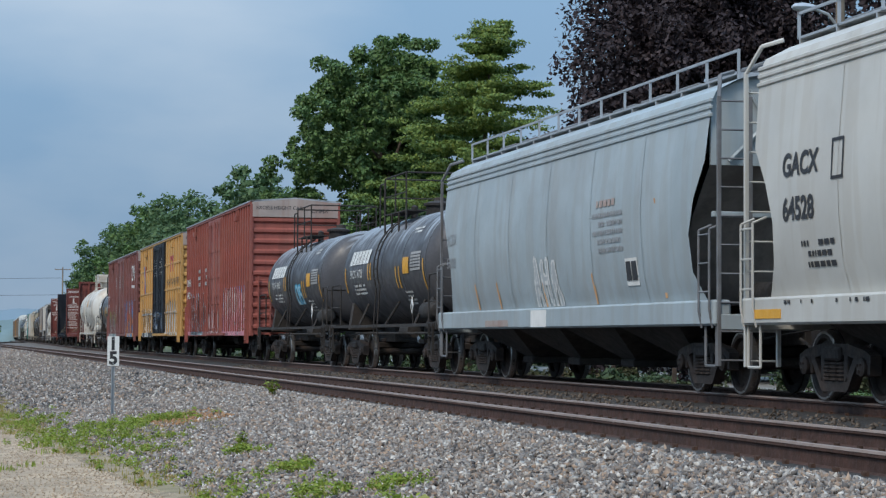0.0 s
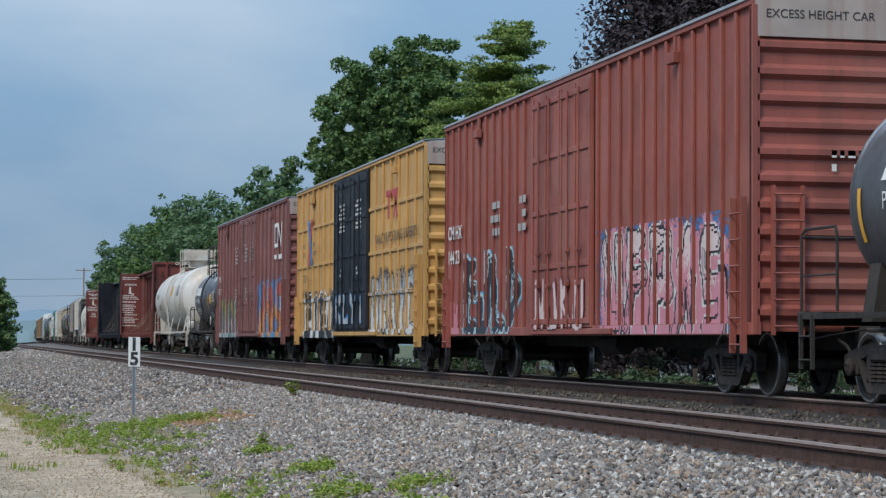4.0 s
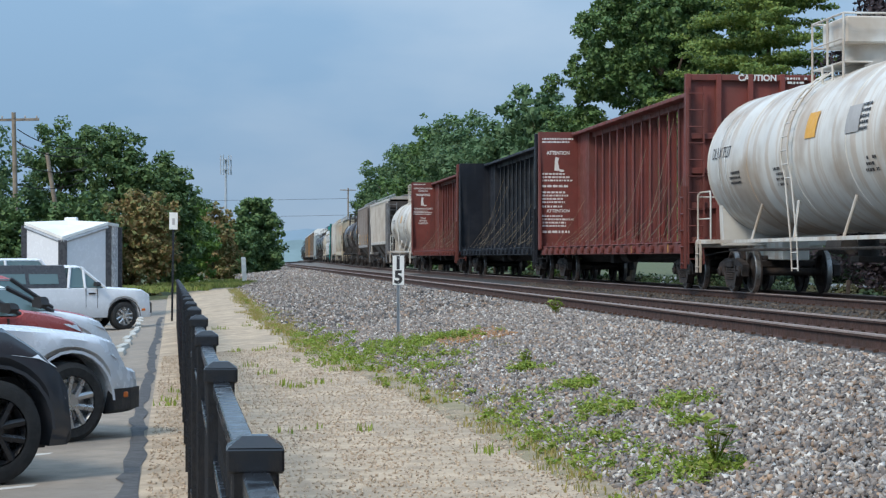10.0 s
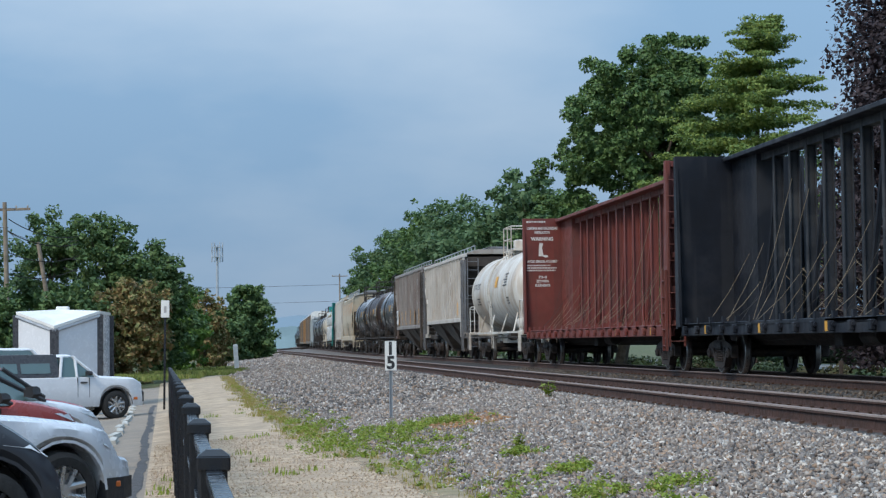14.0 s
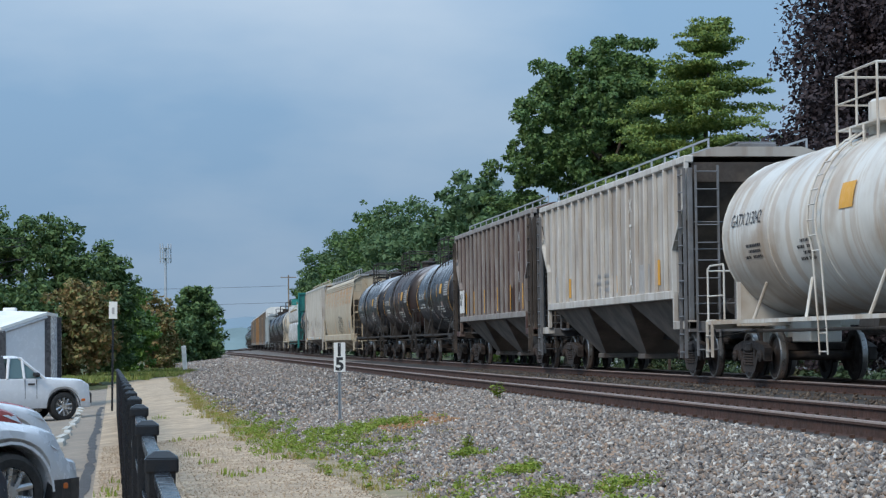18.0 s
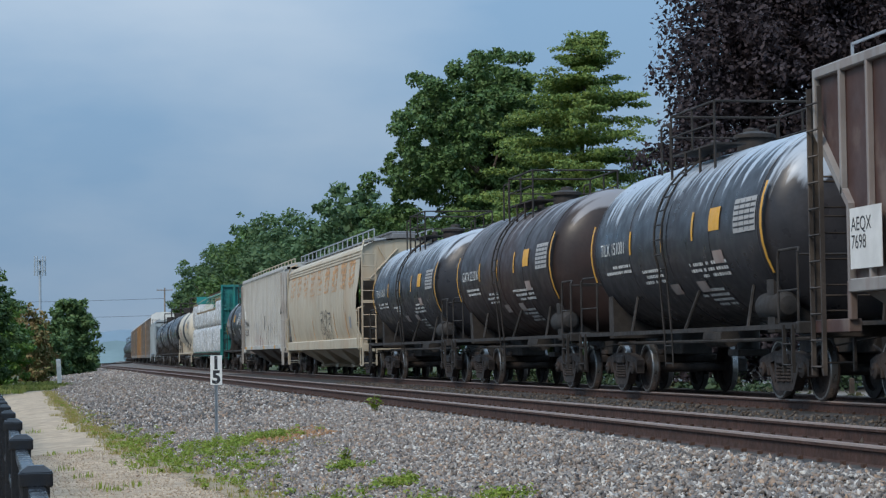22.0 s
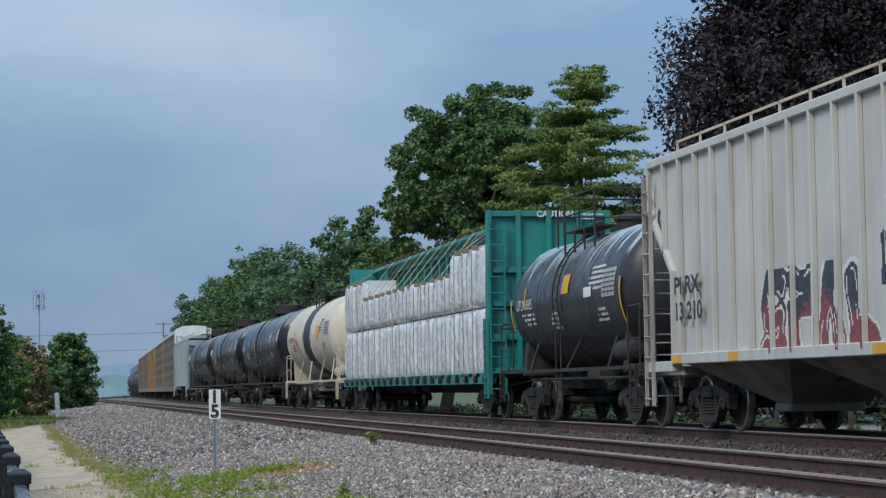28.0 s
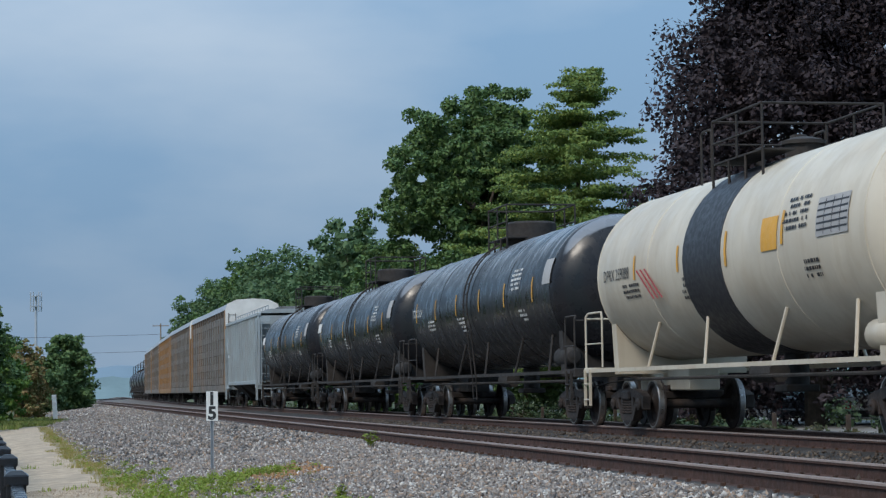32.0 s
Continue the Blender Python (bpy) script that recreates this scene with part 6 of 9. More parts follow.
def build_train():
    # 1, 2: curved-side covered hoppers
    c, x = put(smooth_hopper("covered_hopper", "pale grey curved-side covered hopper with black lettering", 16.9, "grey_light", 4.62), 10.0, 27.95)
    for b, z, s in (("GACX", 2.86, 0.40), ("64528", 2.30, 0.40)):
        hug(lettering(c, b, s, west_side(x(0, z + 0.2), 6.95, z), "letter_dark", bold=0.012), x)
    hug(part("stencilled_data", flat_marks(-1.5, 5.4, 6.6, 1.95, 3, 0.07, 5), "letter_dark", c, "rows of black stencilled data"), x)
    hug(part("data_frame", Geo().add([(-1.5, 5.05 + a, 2.72 + b) for a, b in ((0, 0), (0.36, 0), (0.36, 0.5), (0, 0.5), (0.04, 0.04), (0.32, 0.04), (0.32, 0.46), (0.04, 0.46))], [(0, 1, 5, 4), (1, 2, 6, 5), (2, 3, 7, 6), (3, 0, 4, 7)]), "letter_dark", c, "small black frame"), x)
    part("stencilled_data", flat_marks(-1.612, 2.8, 7.2, 1.24, 1, 0.05, 15, fill=0.3), "letter_dark", c)
    part("amber_plate", Geo().box(-1.612, -1.6, 7.0, 7.9, 1.06, 1.18), "amber", c)
    part("amber_plate", Geo().box(-1.612, -1.6, 2.0, 2.5, 1.06, 1.20), "amber", c)
    c, x = put(smooth_hopper("covered_hopper", "blue-grey curved-side covered hopper with faded lettering and a white tag", 16.9, "grey", 4.42), 27.95, 45.75)
    hug(lettering(c, "ACFX", 0.34, west_side(-1.5, 7.6, 2.72), "letter_faint"), x)
    hug(lettering(c, "67608", 0.30, west_side(-1.5, 7.6, 2.25), "letter_faint"), x)
    for y in (5.3, 3.6, 0.4, -2.6):
        hug(part("rust_run", Geo().add([(-1.5, y - 0.03, 1.36), (-1.5, y + 0.05, 1.36), (-1.5, y + 0.06, 1.6), (-1.5, y + 0.10, 1.85), (-1.5, y + 0.02, 1.88), (-1.5, y - 0.05, 1.6)], [tuple(range(6))]), "orange", c, "orange rust run"), x)
    hug(part("rust_run", Geo().add([(-1.5, -6.1, 1.4), (-1.5, -6.0, 1.4), (-1.5, -5.85, 2.9), (-1.5, -5.92, 2.9)], [(0, 1, 2, 3)]), "orange", c, "orange rust run"), x)
    hug(part("graffiti", spray(lambda y, z=0.0: -1.5, -0.7, 1.1, 1.36, 2.3, ("paint_silver", "paint_white"), 4, "AHA", style="thin"), "paint_white", c, "pale sprayed tag"), x)
    hug(part("stencilled_data", flat_marks(-1.5, -4.3, -2.6, 2.75, 5, 0.075, 6), "letter_faint", c), x)
    hug(part("stencilled_data", flat_marks(-1.5, -3.9, -2.6, 2.92, 1, 0.11, 16, fill=1.0), "band", c), x)
    plate = hug(part("data_plate", Geo().add([(-1.5, -4.95, 1.62), (-1.5, -4.35, 1.62), (-1.5, -4.35, 2.05), (-1.5, -4.95, 2.05)], [(0, 1, 2, 3)]), "placard", c, "white data plate with black fields"), x)
    for y in (-4.91, -4.63):
        hug(part("plate_field", Geo().add([(-1.5, y, 1.70), (-1.5, y + 0.24, 1.70), (-1.5, y + 0.24, 2.0), (-1.5, y, 2.0)], [(0, 1, 2, 3)]), "letter_dark", plate), x, 0.010)
    part("sill_patch", Geo().box(-1.606, -1.6, 0.0, 1.0, 1.0, 1.30), "placard", c, "white sprayed patch on the sill")
    part("sill_patch", Geo().box(-1.606, -1.6, 2.6, 4.3, 1.02, 1.14), "band", c)
    # 3, 4: black tanks
    st = ((4.66, -22, 6), (1.62, -10, 8), (1.32, -10, 8), (-1.75, -22, 0), (-2.1, -22, 0), (-4.72, -28, 4))
    rows_3 = ((3.0, -16, 1.7, 3), (-2.55, -28, 1.0, 4), (-3.1, 38, 1.0, 2))
    for a, b, num, seed in ((45.75, 59.3, "PROX 16728", 1), (59.3, 72.75, "PROX 16890", 2)):
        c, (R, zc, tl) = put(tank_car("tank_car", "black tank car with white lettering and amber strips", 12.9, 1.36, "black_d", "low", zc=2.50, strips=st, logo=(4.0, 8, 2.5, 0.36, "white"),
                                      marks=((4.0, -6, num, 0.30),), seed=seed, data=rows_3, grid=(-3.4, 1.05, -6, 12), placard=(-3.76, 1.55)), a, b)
        part("amber_panel", shell_patch(R, zc, -3.2, -2.55, -8, 8, 0.014), "amber", c)
        if seed == 2:
            g = spray(lambda y, z=0.0: -R - 0.012, -1.6, -0.4, zc - 0.72, zc - 0.02, ("paint_ice", "paint_cyan"), 9, "CUS", style="thin")
            bend_to_shell(part("graffiti", g, "paint_white", c, "small blue and white sprayed tag"), R, zc, 0.014)
    # 5: red boxcar
    c, x = put(boxcar("boxcar", "faded red ribbed boxcar with graffiti along the sill", 18.95, "red", 0.60, (-1.9, 1.9), end_band="band", eave=5.36, ridge=5.58, rails=()), 72.75, 93.85)
    lettering(c, "CMHX", 0.20, south_end(0.55, -9.49, 5.10), "letter_dark")
    part("graffiti", spray(x, 2.9, 7.8, 0.9, 2.62, ("paint_navy", "paint_ice", "paint_black"), 11, "EJLD", back=None, glow=None, shine="paint_cyan"), "paint_black", c, "black and teal graffiti letters")
    part("graffiti", spray(x, -8.7, -2.1, 0.88, 2.66, ("paint_pink", "paint_black", "paint_blush"), 12, "UFPAS", back="paint_pink", glow="paint_blue", shine="paint_white"), "paint_pink", c, "pink and white graffiti letters")
    part("graffiti", spray(x, -1.7, 1.8, 0.95, 2.0, ("paint_blush", "paint_maroon"), 13, "NJKU", style="thin"), "paint_white", c)
    lettering(c, "CM HX", 0.40, west_side(-1.566, 9.1, 2.95), "letter", bold=0.008)
    lettering(c, "144 23", 0.40, west_side(-1.566, 9.1, 2.42), "letter", bold=0.008)
    part("graffiti", spray(x, 8.0, 9.3, 0.9, 1.6, ("paint_pink", "paint_pink"), 15, 1, back="paint_pink"), "paint_pink", c, "pink sprayed patch")
    for b, y in (("SP", 5.0), ("SP", 3.0)):
        part("stencilled_data", flat_marks(x(y) - 0.004, y - 0.5, y + 0.3, 3.4, 3, 0.14, int(y)), "letter_grey", c)
    part("stencilled_data", flat_marks(-9.475, -0.4, 0.7, 3.3, 2, 0.10, 7, "end"), "letter", c)
    part("stencilled_data", flat_marks(-9.475, 0.1, 1.1, 2.7, 2, 0.10, 8, "end"), "letter", c)
    # 6: yellow boxcar with black doors
    c, x = put(boxcar("boxcar", "weathered yellow boxcar with black double doors and silver graffiti", 19.0, "yellow", 0.98, (-2.6, 2.4), door_paint="car_black", end_band="band", rails=(1.95, 3.0, 4.15), eave=5.27, ridge=5.48, end_ribs=10), 93.85, 115.1)
    for word, y, z, s in (("next\nload", 7.9, 3.55, 0.30), ("any\nroad", 6.0, 3.55, 0.30), ("TBOX", 7.9, 2.50, 0.34), ("664231", 7.9, 2.05, 0.34)):
        lettering(c, word, s, west_side(x(0.3 + y) - 0.062, y, z), "letter_dark")
    lettering(c, "RAILCAR POOLING EXPERTS", 0.36, west_side(-1.566, -3.6, 3.22), "letter_dark", wide=5.15)
    g = Geo()
    for dy in (0.0, 0.75):
        g.box(-1.57, -1.566, -5.7 - dy, -5.15 - dy + 0.02, 3.98, 4.14)
    g.box(-1.57, -1.566, -5.55, -5.35, 3.42, 4.0).add([(-1.568, -6.0, 3.42), (-1.568, -6.18, 3.42), (-1.568, -6.62, 4.14), (-1.568, -6.44, 4.14)], [(0, 1, 2, 3)]).add([(-1.568, -6.44, 3.42), (-1.568, -6.62, 3.42), (-1.568, -6.18, 4.14), (-1.568, -6.0, 4.14)], [(0, 1, 2, 3)])
    part("painted_logo", g, "paint_red", c, "faded red painted bars", at=pose(0, 0.1, 0.36))
    g = Geo().add([(-1.57, 6.75, 3.0), (-1.57, 6.45, 3.0), (-1.57, 5.75, 4.4), (-1.57, 6.05, 4.4)], [(0, 1, 2, 3)])
    part("painted_cross", g, "paint_red", c, "red and blue crossed bars", at=pose(0, 0.55, 0))
    g = Geo().add([(-1.573, 5.75, 3.0), (-1.573, 6.05, 3.0), (-1.573, 6.75, 4.4), (-1.573, 6.45, 4.4)], [(0, 1, 2, 3)])
    part("painted_cross", g, "paint_blue", c, at=pose(0, 0.55, 0))
    part("graffiti", spray(x, 2.5, 8.2, 0.82, 2.24, ("paint_black", "paint_white"), 21, "EIEJ", back="paint_white", glow="paint_black", fat=1.25), "paint_white", c, "white block graffiti with black outlines")
    part("graffiti", spray(x, -8.5, -2.65, 0.9, 2.62, ("paint_white", "paint_black", "paint_silver"), 22, "ORAYC", fade="paint_navy"), "paint_silver", c, "silver graffiti letters with dark tops")
    part("graffiti", spray(x, -2.4, 2.2, 1.2, 2.1, ("paint_silver", "paint_blue"), 23, "KLYI", style="thin"), "paint_white", c)
    for y in (-1.3, 1.2):
        part("stencilled_notice", flat_marks(-1.615, y - 0.55, y + 0.45, 4.45, 7, 0.062, 31 + int(y * 3)), "letter", c, "white stencilled notice on the black door")
        part("stencilled_notice", flat_marks(-1.615, y - 0.35, y + 0.2, 2.65, 2, 0.07, 41 + int(y * 3), fill=0.5), "letter", c)
    # 7: brown boxcar
    c, x = put(boxcar("boxcar", "oxide brown ribbed boxcar with a white painted mark and bright graffiti", 19.0, "brown", 1.0, (-2.2, 2.4), end_band="band", rails=(), eave=5.28, ridge=5.48), 115.1, 136.05)
    ribbon = [(-7.46, 4.36), (-7.46, 4.60), (-6.80, 4.60), (-6.80, 3.92), (-7.48, 3.92), (-7.62, 4.60), (-8.24, 3.92), (-8.38, 4.62)]
    g = Geo()
    for k, ((ya, za), (yb, zb)) in enumerate(zip(ribbon, ribbon[1:])):
        n = math.hypot(yb - ya, zb - za)
        oy, oz, ey, ez = -(zb - za) / n * 0.065, (yb - ya) / n * 0.065, (yb - ya) / n * 0.045, (zb - za) / n * 0.045
        xo = -1.567 - 0.0008 * k
        g.add([(xo, ya - ey + oy, za - ez + oz), (xo, yb + ey + oy, zb + ez + oz), (xo, yb + ey - oy, zb + ez - oz), (xo, ya - ey - oy, za - ez - oz)], [(0, 1, 2, 3)])
    part("painted_logo", g, "letter", c, "white painted ribbon mark")
    part("stencilled_data", Geo().box(-1.567, -1.566, -7.25, -6.72, 3.46, 3.62).box(-1.567, -1.566, -8.40, -7.68, 3.44, 3.60), "letter", c, "white bars below the ribbon mark")
    part("data_plate", Geo().box(-1.572, -1.562, -8.55, -8.2, 1.72, 2.05), "placard", c, "small white data plate")
    lettering(c, "DWC", 0.34, west_side(x(8.6) - 0.055, 8.7, 3.05), "letter", stretch=1.2)
    lettering(c, "793177", 0.34, west_side(x(8.6) - 0.055, 8.7, 2.55), "letter")
    part("graffiti", spray(x, 3.2, 9.4, 0.84, 2.40, ("paint_silver", "paint_navy", "paint_lime"), 31, "CRFN", back="paint_teal", shine="paint_white"), "paint_green", c, "green graffiti fading to grey")
    part("graffiti", spray(x, -8.3, -2.4, 0.84, 2.86, ("paint_flame", "paint_navy", "paint_coral"), 32, "JHDS", back="paint_azure", glow="paint_azure", shine="paint_white"), "paint_red", c, "red and yellow graffiti on a blue field")
    for y in (0.2, -1.3, 3.4):
        part("stencilled_notice", flat_marks(x(y) - 0.012, y - 0.4, y + 0.5, 4.2, 5, 0.075, 51 + int(y * 7)), "letter_grey", c)
        part("stencilled_notice", flat_marks(x(y) - 0.012, y - 0.3, y + 0.4, 2.6, 4, 0.07, 61 + int(y * 7)), "letter_grey", c)
    # 8: short black tank
    c, (R, zc, tl) = put(tank_car("tank_car", "short black tank car with white lettering", 10.3, 1.37, "black_d", "low", zc=2.51, strips=((1.25, -14, 6), (0.9, -14, 6), (-1.2, -20, 2), (-1.5, -20, 2), (-3.7, -30, 4)),
                                  logo=(3.4, 8, 2.2, 0.36, "white"), marks=((3.4, -6, "PROX 16804", 0.30),), seed=3, data=((2.6, -18, 1.4, 3), (-1.8, -28, 0.9, 4), (-2.2, 36, 0.9, 2)), grid=(-2.75, 0.95, -6, 12), placard=(-2.7, 1.55)), 136.05, 147.05)
    part("amber_panel", shell_patch(R, zc, -2.55, -2.0, -8, 8, 0.014), "amber", c)
    # 9: white tank with a tall railed housing
    c, (R, zc, tl) = put(tank_car("tank_car", "rust-streaked white tank car with a tall railed top housing", 17.3, 1.54, "white_tank", "tall", zc=2.76, frame="white_tank", dome_paint="white_tank", text="letter_dark", seed=4, rail_top=5.22,
                                  strips=(), marks=((6.6, 4, "DLRX 7537", 0.34),)), 147.05, 165.15)
    part("amber_panel", shell_patch(R, zc, -1.6, -0.9, 6, 24, 0.014), "amber", c)
    part("data_table", shell_patch(R, zc, -4.3, -3.5, 4, 22, 0.014), "letter_grey", c, "pale grey stencilled table")
    for y, a0, a1 in ((6.0, -34, 40), (5.4, -40, 46)):
        part("jacket_strap", shell_patch(R, zc, y - 0.03, y + 0.03, a0, a1, 0.016), "white", c, "raised strap round the jacket")
    # 10-12: centrebeam flat cars
    put(centrebeam("centrebeam_flat_car", "empty oxide red centrebeam flat car with white warning text", 23.3, "oxide", text=("ATTENTION", True, "letter"), seed=3), 165.15, 189.35)
    put(centrebeam("centrebeam_flat_car", "empty dull black centrebeam flat car with slack cables", 23.7, "car_black", seed=5, post_paint="car_edge"), 189.35, 214.0)
    put(centrebeam("centrebeam_flat_car", "empty oxide red centrebeam flat car with a white warning panel", 23.7, "oxide", text=("WARNING", False, "letter"), seed=8), 214.0, 239.1)
    # 13: white tank
    c, (R, zc, tl) = put(tank_car("tank_car", "grimy white tank car with a drum-shaped top housing", 15.6, 1.50, "white_tank", "drum", zc=2.70, frame="white_tank", dome_paint="white_tank", text="letter_dark", seed=6, strips=(),
                                  marks=((5.6, 6, "GATX 213042", 0.34),)), 239.1, 255.5)
    part("amber_panel", shell_patch(R, zc, -1.7, -1.0, 4, 20, 0.014), "amber", c)
    # 14, 15: ribbed hoppers
    c, x = put(ribbed_hopper("covered_hopper", "grimy light grey ribbed covered hopper with dark chutes", 17.6, "grey_dirty", 4.40, 0.92, "grey_rib", z0=1.78, chute="chute"), 255.5, 274.0)
    for k, ch in enumerate("XTRA"):
        lettering(c, ch, 0.42, west_side(x(-3.0) - 0.02, -2.92, 3.70 - 0.58 * k), "letter", bold=0.010)
    for y0, y1, z0, z1, mt in ((-4.95, -3.75, 1.80, 2.45, "letter_grey"), (6.0, 6.5, 1.85, 2.5, "letter_grey"), (-1.75, -1.45, 1.9, 2.3, "amber"), (-5.95, -5.7, 1.95, 2.5, "amber"), (4.35, 4.6, 1.9, 2.4, "amber")):
        part("data_panel", Geo().box(x(0.5) - 0.012, x(0.5) - 0.004, y0, y1, z0, z1), mt, c, "pale repainted data panel" if mt != "amber" else "worn amber reflector")
    part("stencilled_data", flat_marks(x(0.5) - 0.012, -1.0, 1.6, 2.3, 4, 0.09, 71, fill=0.5), "letter_faint", c)
    c, x = put(ribbed_hopper("covered_hopper", "rust-brown ribbed covered hopper with pale worn ribs", 16.9, "rusty", 4.50, 0.92, "rib_pale", z0=1.66, chute="chute"), 274.0, 291.95)
    for k, ch in enumerate("NTRA"):
        lettering(c, ch, 0.44, west_side(x(0.5) - 0.02, -6.0, 3.75 - 0.60 * k), "letter_grey", bold=0.010)
    part("data_panel", Geo().box(-1.594, -1.588, 5.8, 6.9, 1.80, 2.60), "letter", c, "pale data panel with dark letters")
    lettering(c, "AEQX\n7698", 0.26, west_side(-1.598, 6.85, 2.30), "letter_dark")
    for y in (5.3, 3.4, 1.0, -1.8, -4.4, -6.7):
        part("amber_strip", Geo().box(-1.592, -1.586, y - 0.05, y + 0.05, 1.75, 2.5), "amber", c)
    # 16-18: black tanks
    for a, b, num, paint, seed in ((291.95, 305.4, "TILX 151001", "black", 7), (305.4, 319.0, "GATX 221216", "black_b", 8), (319.0, 333.4, "TILX 151010", "black", 9)):
        L = b - a - 0.7
        tl = L / 2 - 0.95
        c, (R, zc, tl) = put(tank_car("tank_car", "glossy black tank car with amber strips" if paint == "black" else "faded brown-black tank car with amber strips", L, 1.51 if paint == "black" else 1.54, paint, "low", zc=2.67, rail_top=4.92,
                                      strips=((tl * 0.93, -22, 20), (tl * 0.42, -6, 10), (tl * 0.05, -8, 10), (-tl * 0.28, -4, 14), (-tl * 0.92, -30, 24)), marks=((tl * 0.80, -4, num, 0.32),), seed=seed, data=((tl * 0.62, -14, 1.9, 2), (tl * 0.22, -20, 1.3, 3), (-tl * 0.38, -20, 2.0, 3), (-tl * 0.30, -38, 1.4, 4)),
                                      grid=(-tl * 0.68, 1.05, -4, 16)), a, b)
        part("amber_panel", shell_patch(R, zc, -tl * 0.55, -tl * 0.55 + 0.55, 0, 14, 0.014), "amber", c)
        for y, a in ((-tl * 0.46, -12), (-tl * 0.20, -30), (tl * 0.08, -30)):
            part("worn_panel", shell_patch(R, zc, y - 0.5, y, a - 8, a, 0.013), "band", c, "worn brownish data panel")
        if paint == "black":                                           # a round green mark on the head
            part("head_disc", Geo().lathe([(-0.012, 0.01), (-0.012, 0.13), (0.0, 0.13)], "y", 18, (-0.72, -tl + 0.20, zc + 0.25)), "teal", c, "round green disc on the tank head")
    # 19: tan hopper with rust lettering
    c, x = put(smooth_hopper("covered_hopper", "tan curved-side covered hopper with rust-eaten lettering", 21.6, "tan", 4.50, 4), 333.4, 356.2)
    rng, cells = np.random.default_rng(5), []
    for k in range(9):                                                 # nine blocks of rust where letters were, brushed out in level bands
        yk, wk, shape = 9.3 - k * 2.15, 1.45, rng.uniform(0, 6.28, 3)
        for i in range(29):
            for j in range(24):
                u, v = i / 28, j / 23
                if abs(u - 0.5) > 0.5 - 0.06 * rng.random():
                    continue
                hole = math.sin(u * 7 + shape[0]) * math.sin(v * 5 + shape[1]) > 0.55
                band_on = math.sin(v * 26 + shape[2] + 0.8 * math.sin(u * 5)) * 0.5 + 0.55
                if hole or rng.random() > band_on * (0.35 + 0.65 * v) + (0.25 if k > 4 else 0.0):
                    continue
                y0, z0 = yk - wk * u, 3.05 + 0.98 * v
                xa, xb = x(0, z0) - 0.004, x(0, z0 + 0.036) - 0.004
                cells.append([(xa, y0, z0), (xa, y0 - 0.053, z0), (xb, y0 - 0.053, z0 + 0.036), (xb, y0, z0 + 0.036)])
    g = quads("rust_stain", cells, 4, "orange")
    tagged(part("rust_stain", g, "orange", c, "rust-eaten remains of large lettering"), kind="stuff")
    hug(part("graffiti", spray(lambda y, z=0.0: -1.5, -3.4, -0.2, 1.36, 2.45, ("tan", "paint_black"), 44, "OKR", style="thin"), "paint_black", c, "black outline tag"), x)
    hug(part("data_plate", Geo().add([(-1.5, -8.3, 1.7), (-1.5, -7.9, 1.7), (-1.5, -7.9, 2.1), (-1.5, -8.3, 2.1)], [(0, 1, 2, 3)]), "letter_faint", c, "worn dark data plate"), x)
    for y in (8.6, 2.0, -4.2, -7.2):
        hug(part("rust_run", Geo().add([(-1.5, y - 0.06, 1.36), (-1.5, y + 0.06, 1.36), (-1.5, y + 0.09, 1.7), (-1.5, y + 0.12, 2.3), (-1.5, y + 0.05, 2.3), (-1.5, y - 0.02, 1.8)], [tuple(range(6))]), "orange", c, "orange rust run"), x)
    # 20: pale ribbed hopper
    c, x = put(ribbed_hopper("covered_hopper", "pale grey ribbed covered hopper with graffiti", 19.4, "grey_light", 4.55, 0.88, "grey_light", z0=1.26, chute="chute", slope=1.30, rail_paint="tan"), 356.2, 376.55)
    lettering(c, "PI RX", 0.40, west_side(-1.586, 7.9, 2.27), "letter_dark", bold=0.012, wide=1.4)
    lettering(c, "13 210", 0.40, west_side(-1.586, 7.9, 1.84), "letter_dark", bold=0.012, wide=1.45)
    part("graffiti", spray(x, -0.9, 3.8, 1.20, 2.45, ("paint_maroon", "paint_white", "paint_navy"), 51, "SPAL", fat=1.35), "paint_black", c, "black graffiti with a red shade")
    part("graffiti", spray(x, -7.6, -1.9, 1.20, 2.45, ("paint_white", "paint_black"), 52, "ANCRS", style="thin"), "paint_black", c, "black outlined graffiti")
    part("graffiti", spray(x, 8.6, 9.2, 3.1, 3.9, ("paint_navy", "paint_navy"), 53, "AL", style="thin"), "paint_black", c)
    part("graffiti", spray(x, -1.75, -0.95, 2.0, 2.8, ("paint_navy", "paint_navy"), 54, "CU", style="thin"), "paint_black", c, "small dark sprayed tag")
    for y in (7.6, 4.6, -1.3, -6.0):
        part("amber_plate", Geo().box(-1.592, -1.58, y, y + 0.45, 1.12, 1.26), "amber", c)
    # 21: black tank
    c, (R, zc, tl) = put(tank_car("tank_car", "black tank car with grey data panels", 12.0, 1.42, "black", "low", zc=2.56, rail_top=4.75, strips=((4.75, -22, 6), (3.4, -4, 16), (-4.6, -26, 10)), marks=((4.2, -4, "UTLX 6965", 0.32),), seed=10, grid=(-3.3, 0.95, -4, 18)), 376.55, 389.3)
    part("amber_panel", shell_patch(R, zc, -0.6, 0.0, 4, 20, 0.014), "amber", c)
    part("data_panel", shell_patch(R, zc, -2.5, -1.9, -2, 6, 0.014), "letter", c)
    # 22: teal centrebeam loaded with wrapped lumber
    c = put(centrebeam("centrebeam_flat_car", "teal centrebeam flat car strapped round white-wrapped lumber", 25.3, "teal", seed=13, lumber=True), 389.3, 415.9)
    build_lumber(c)
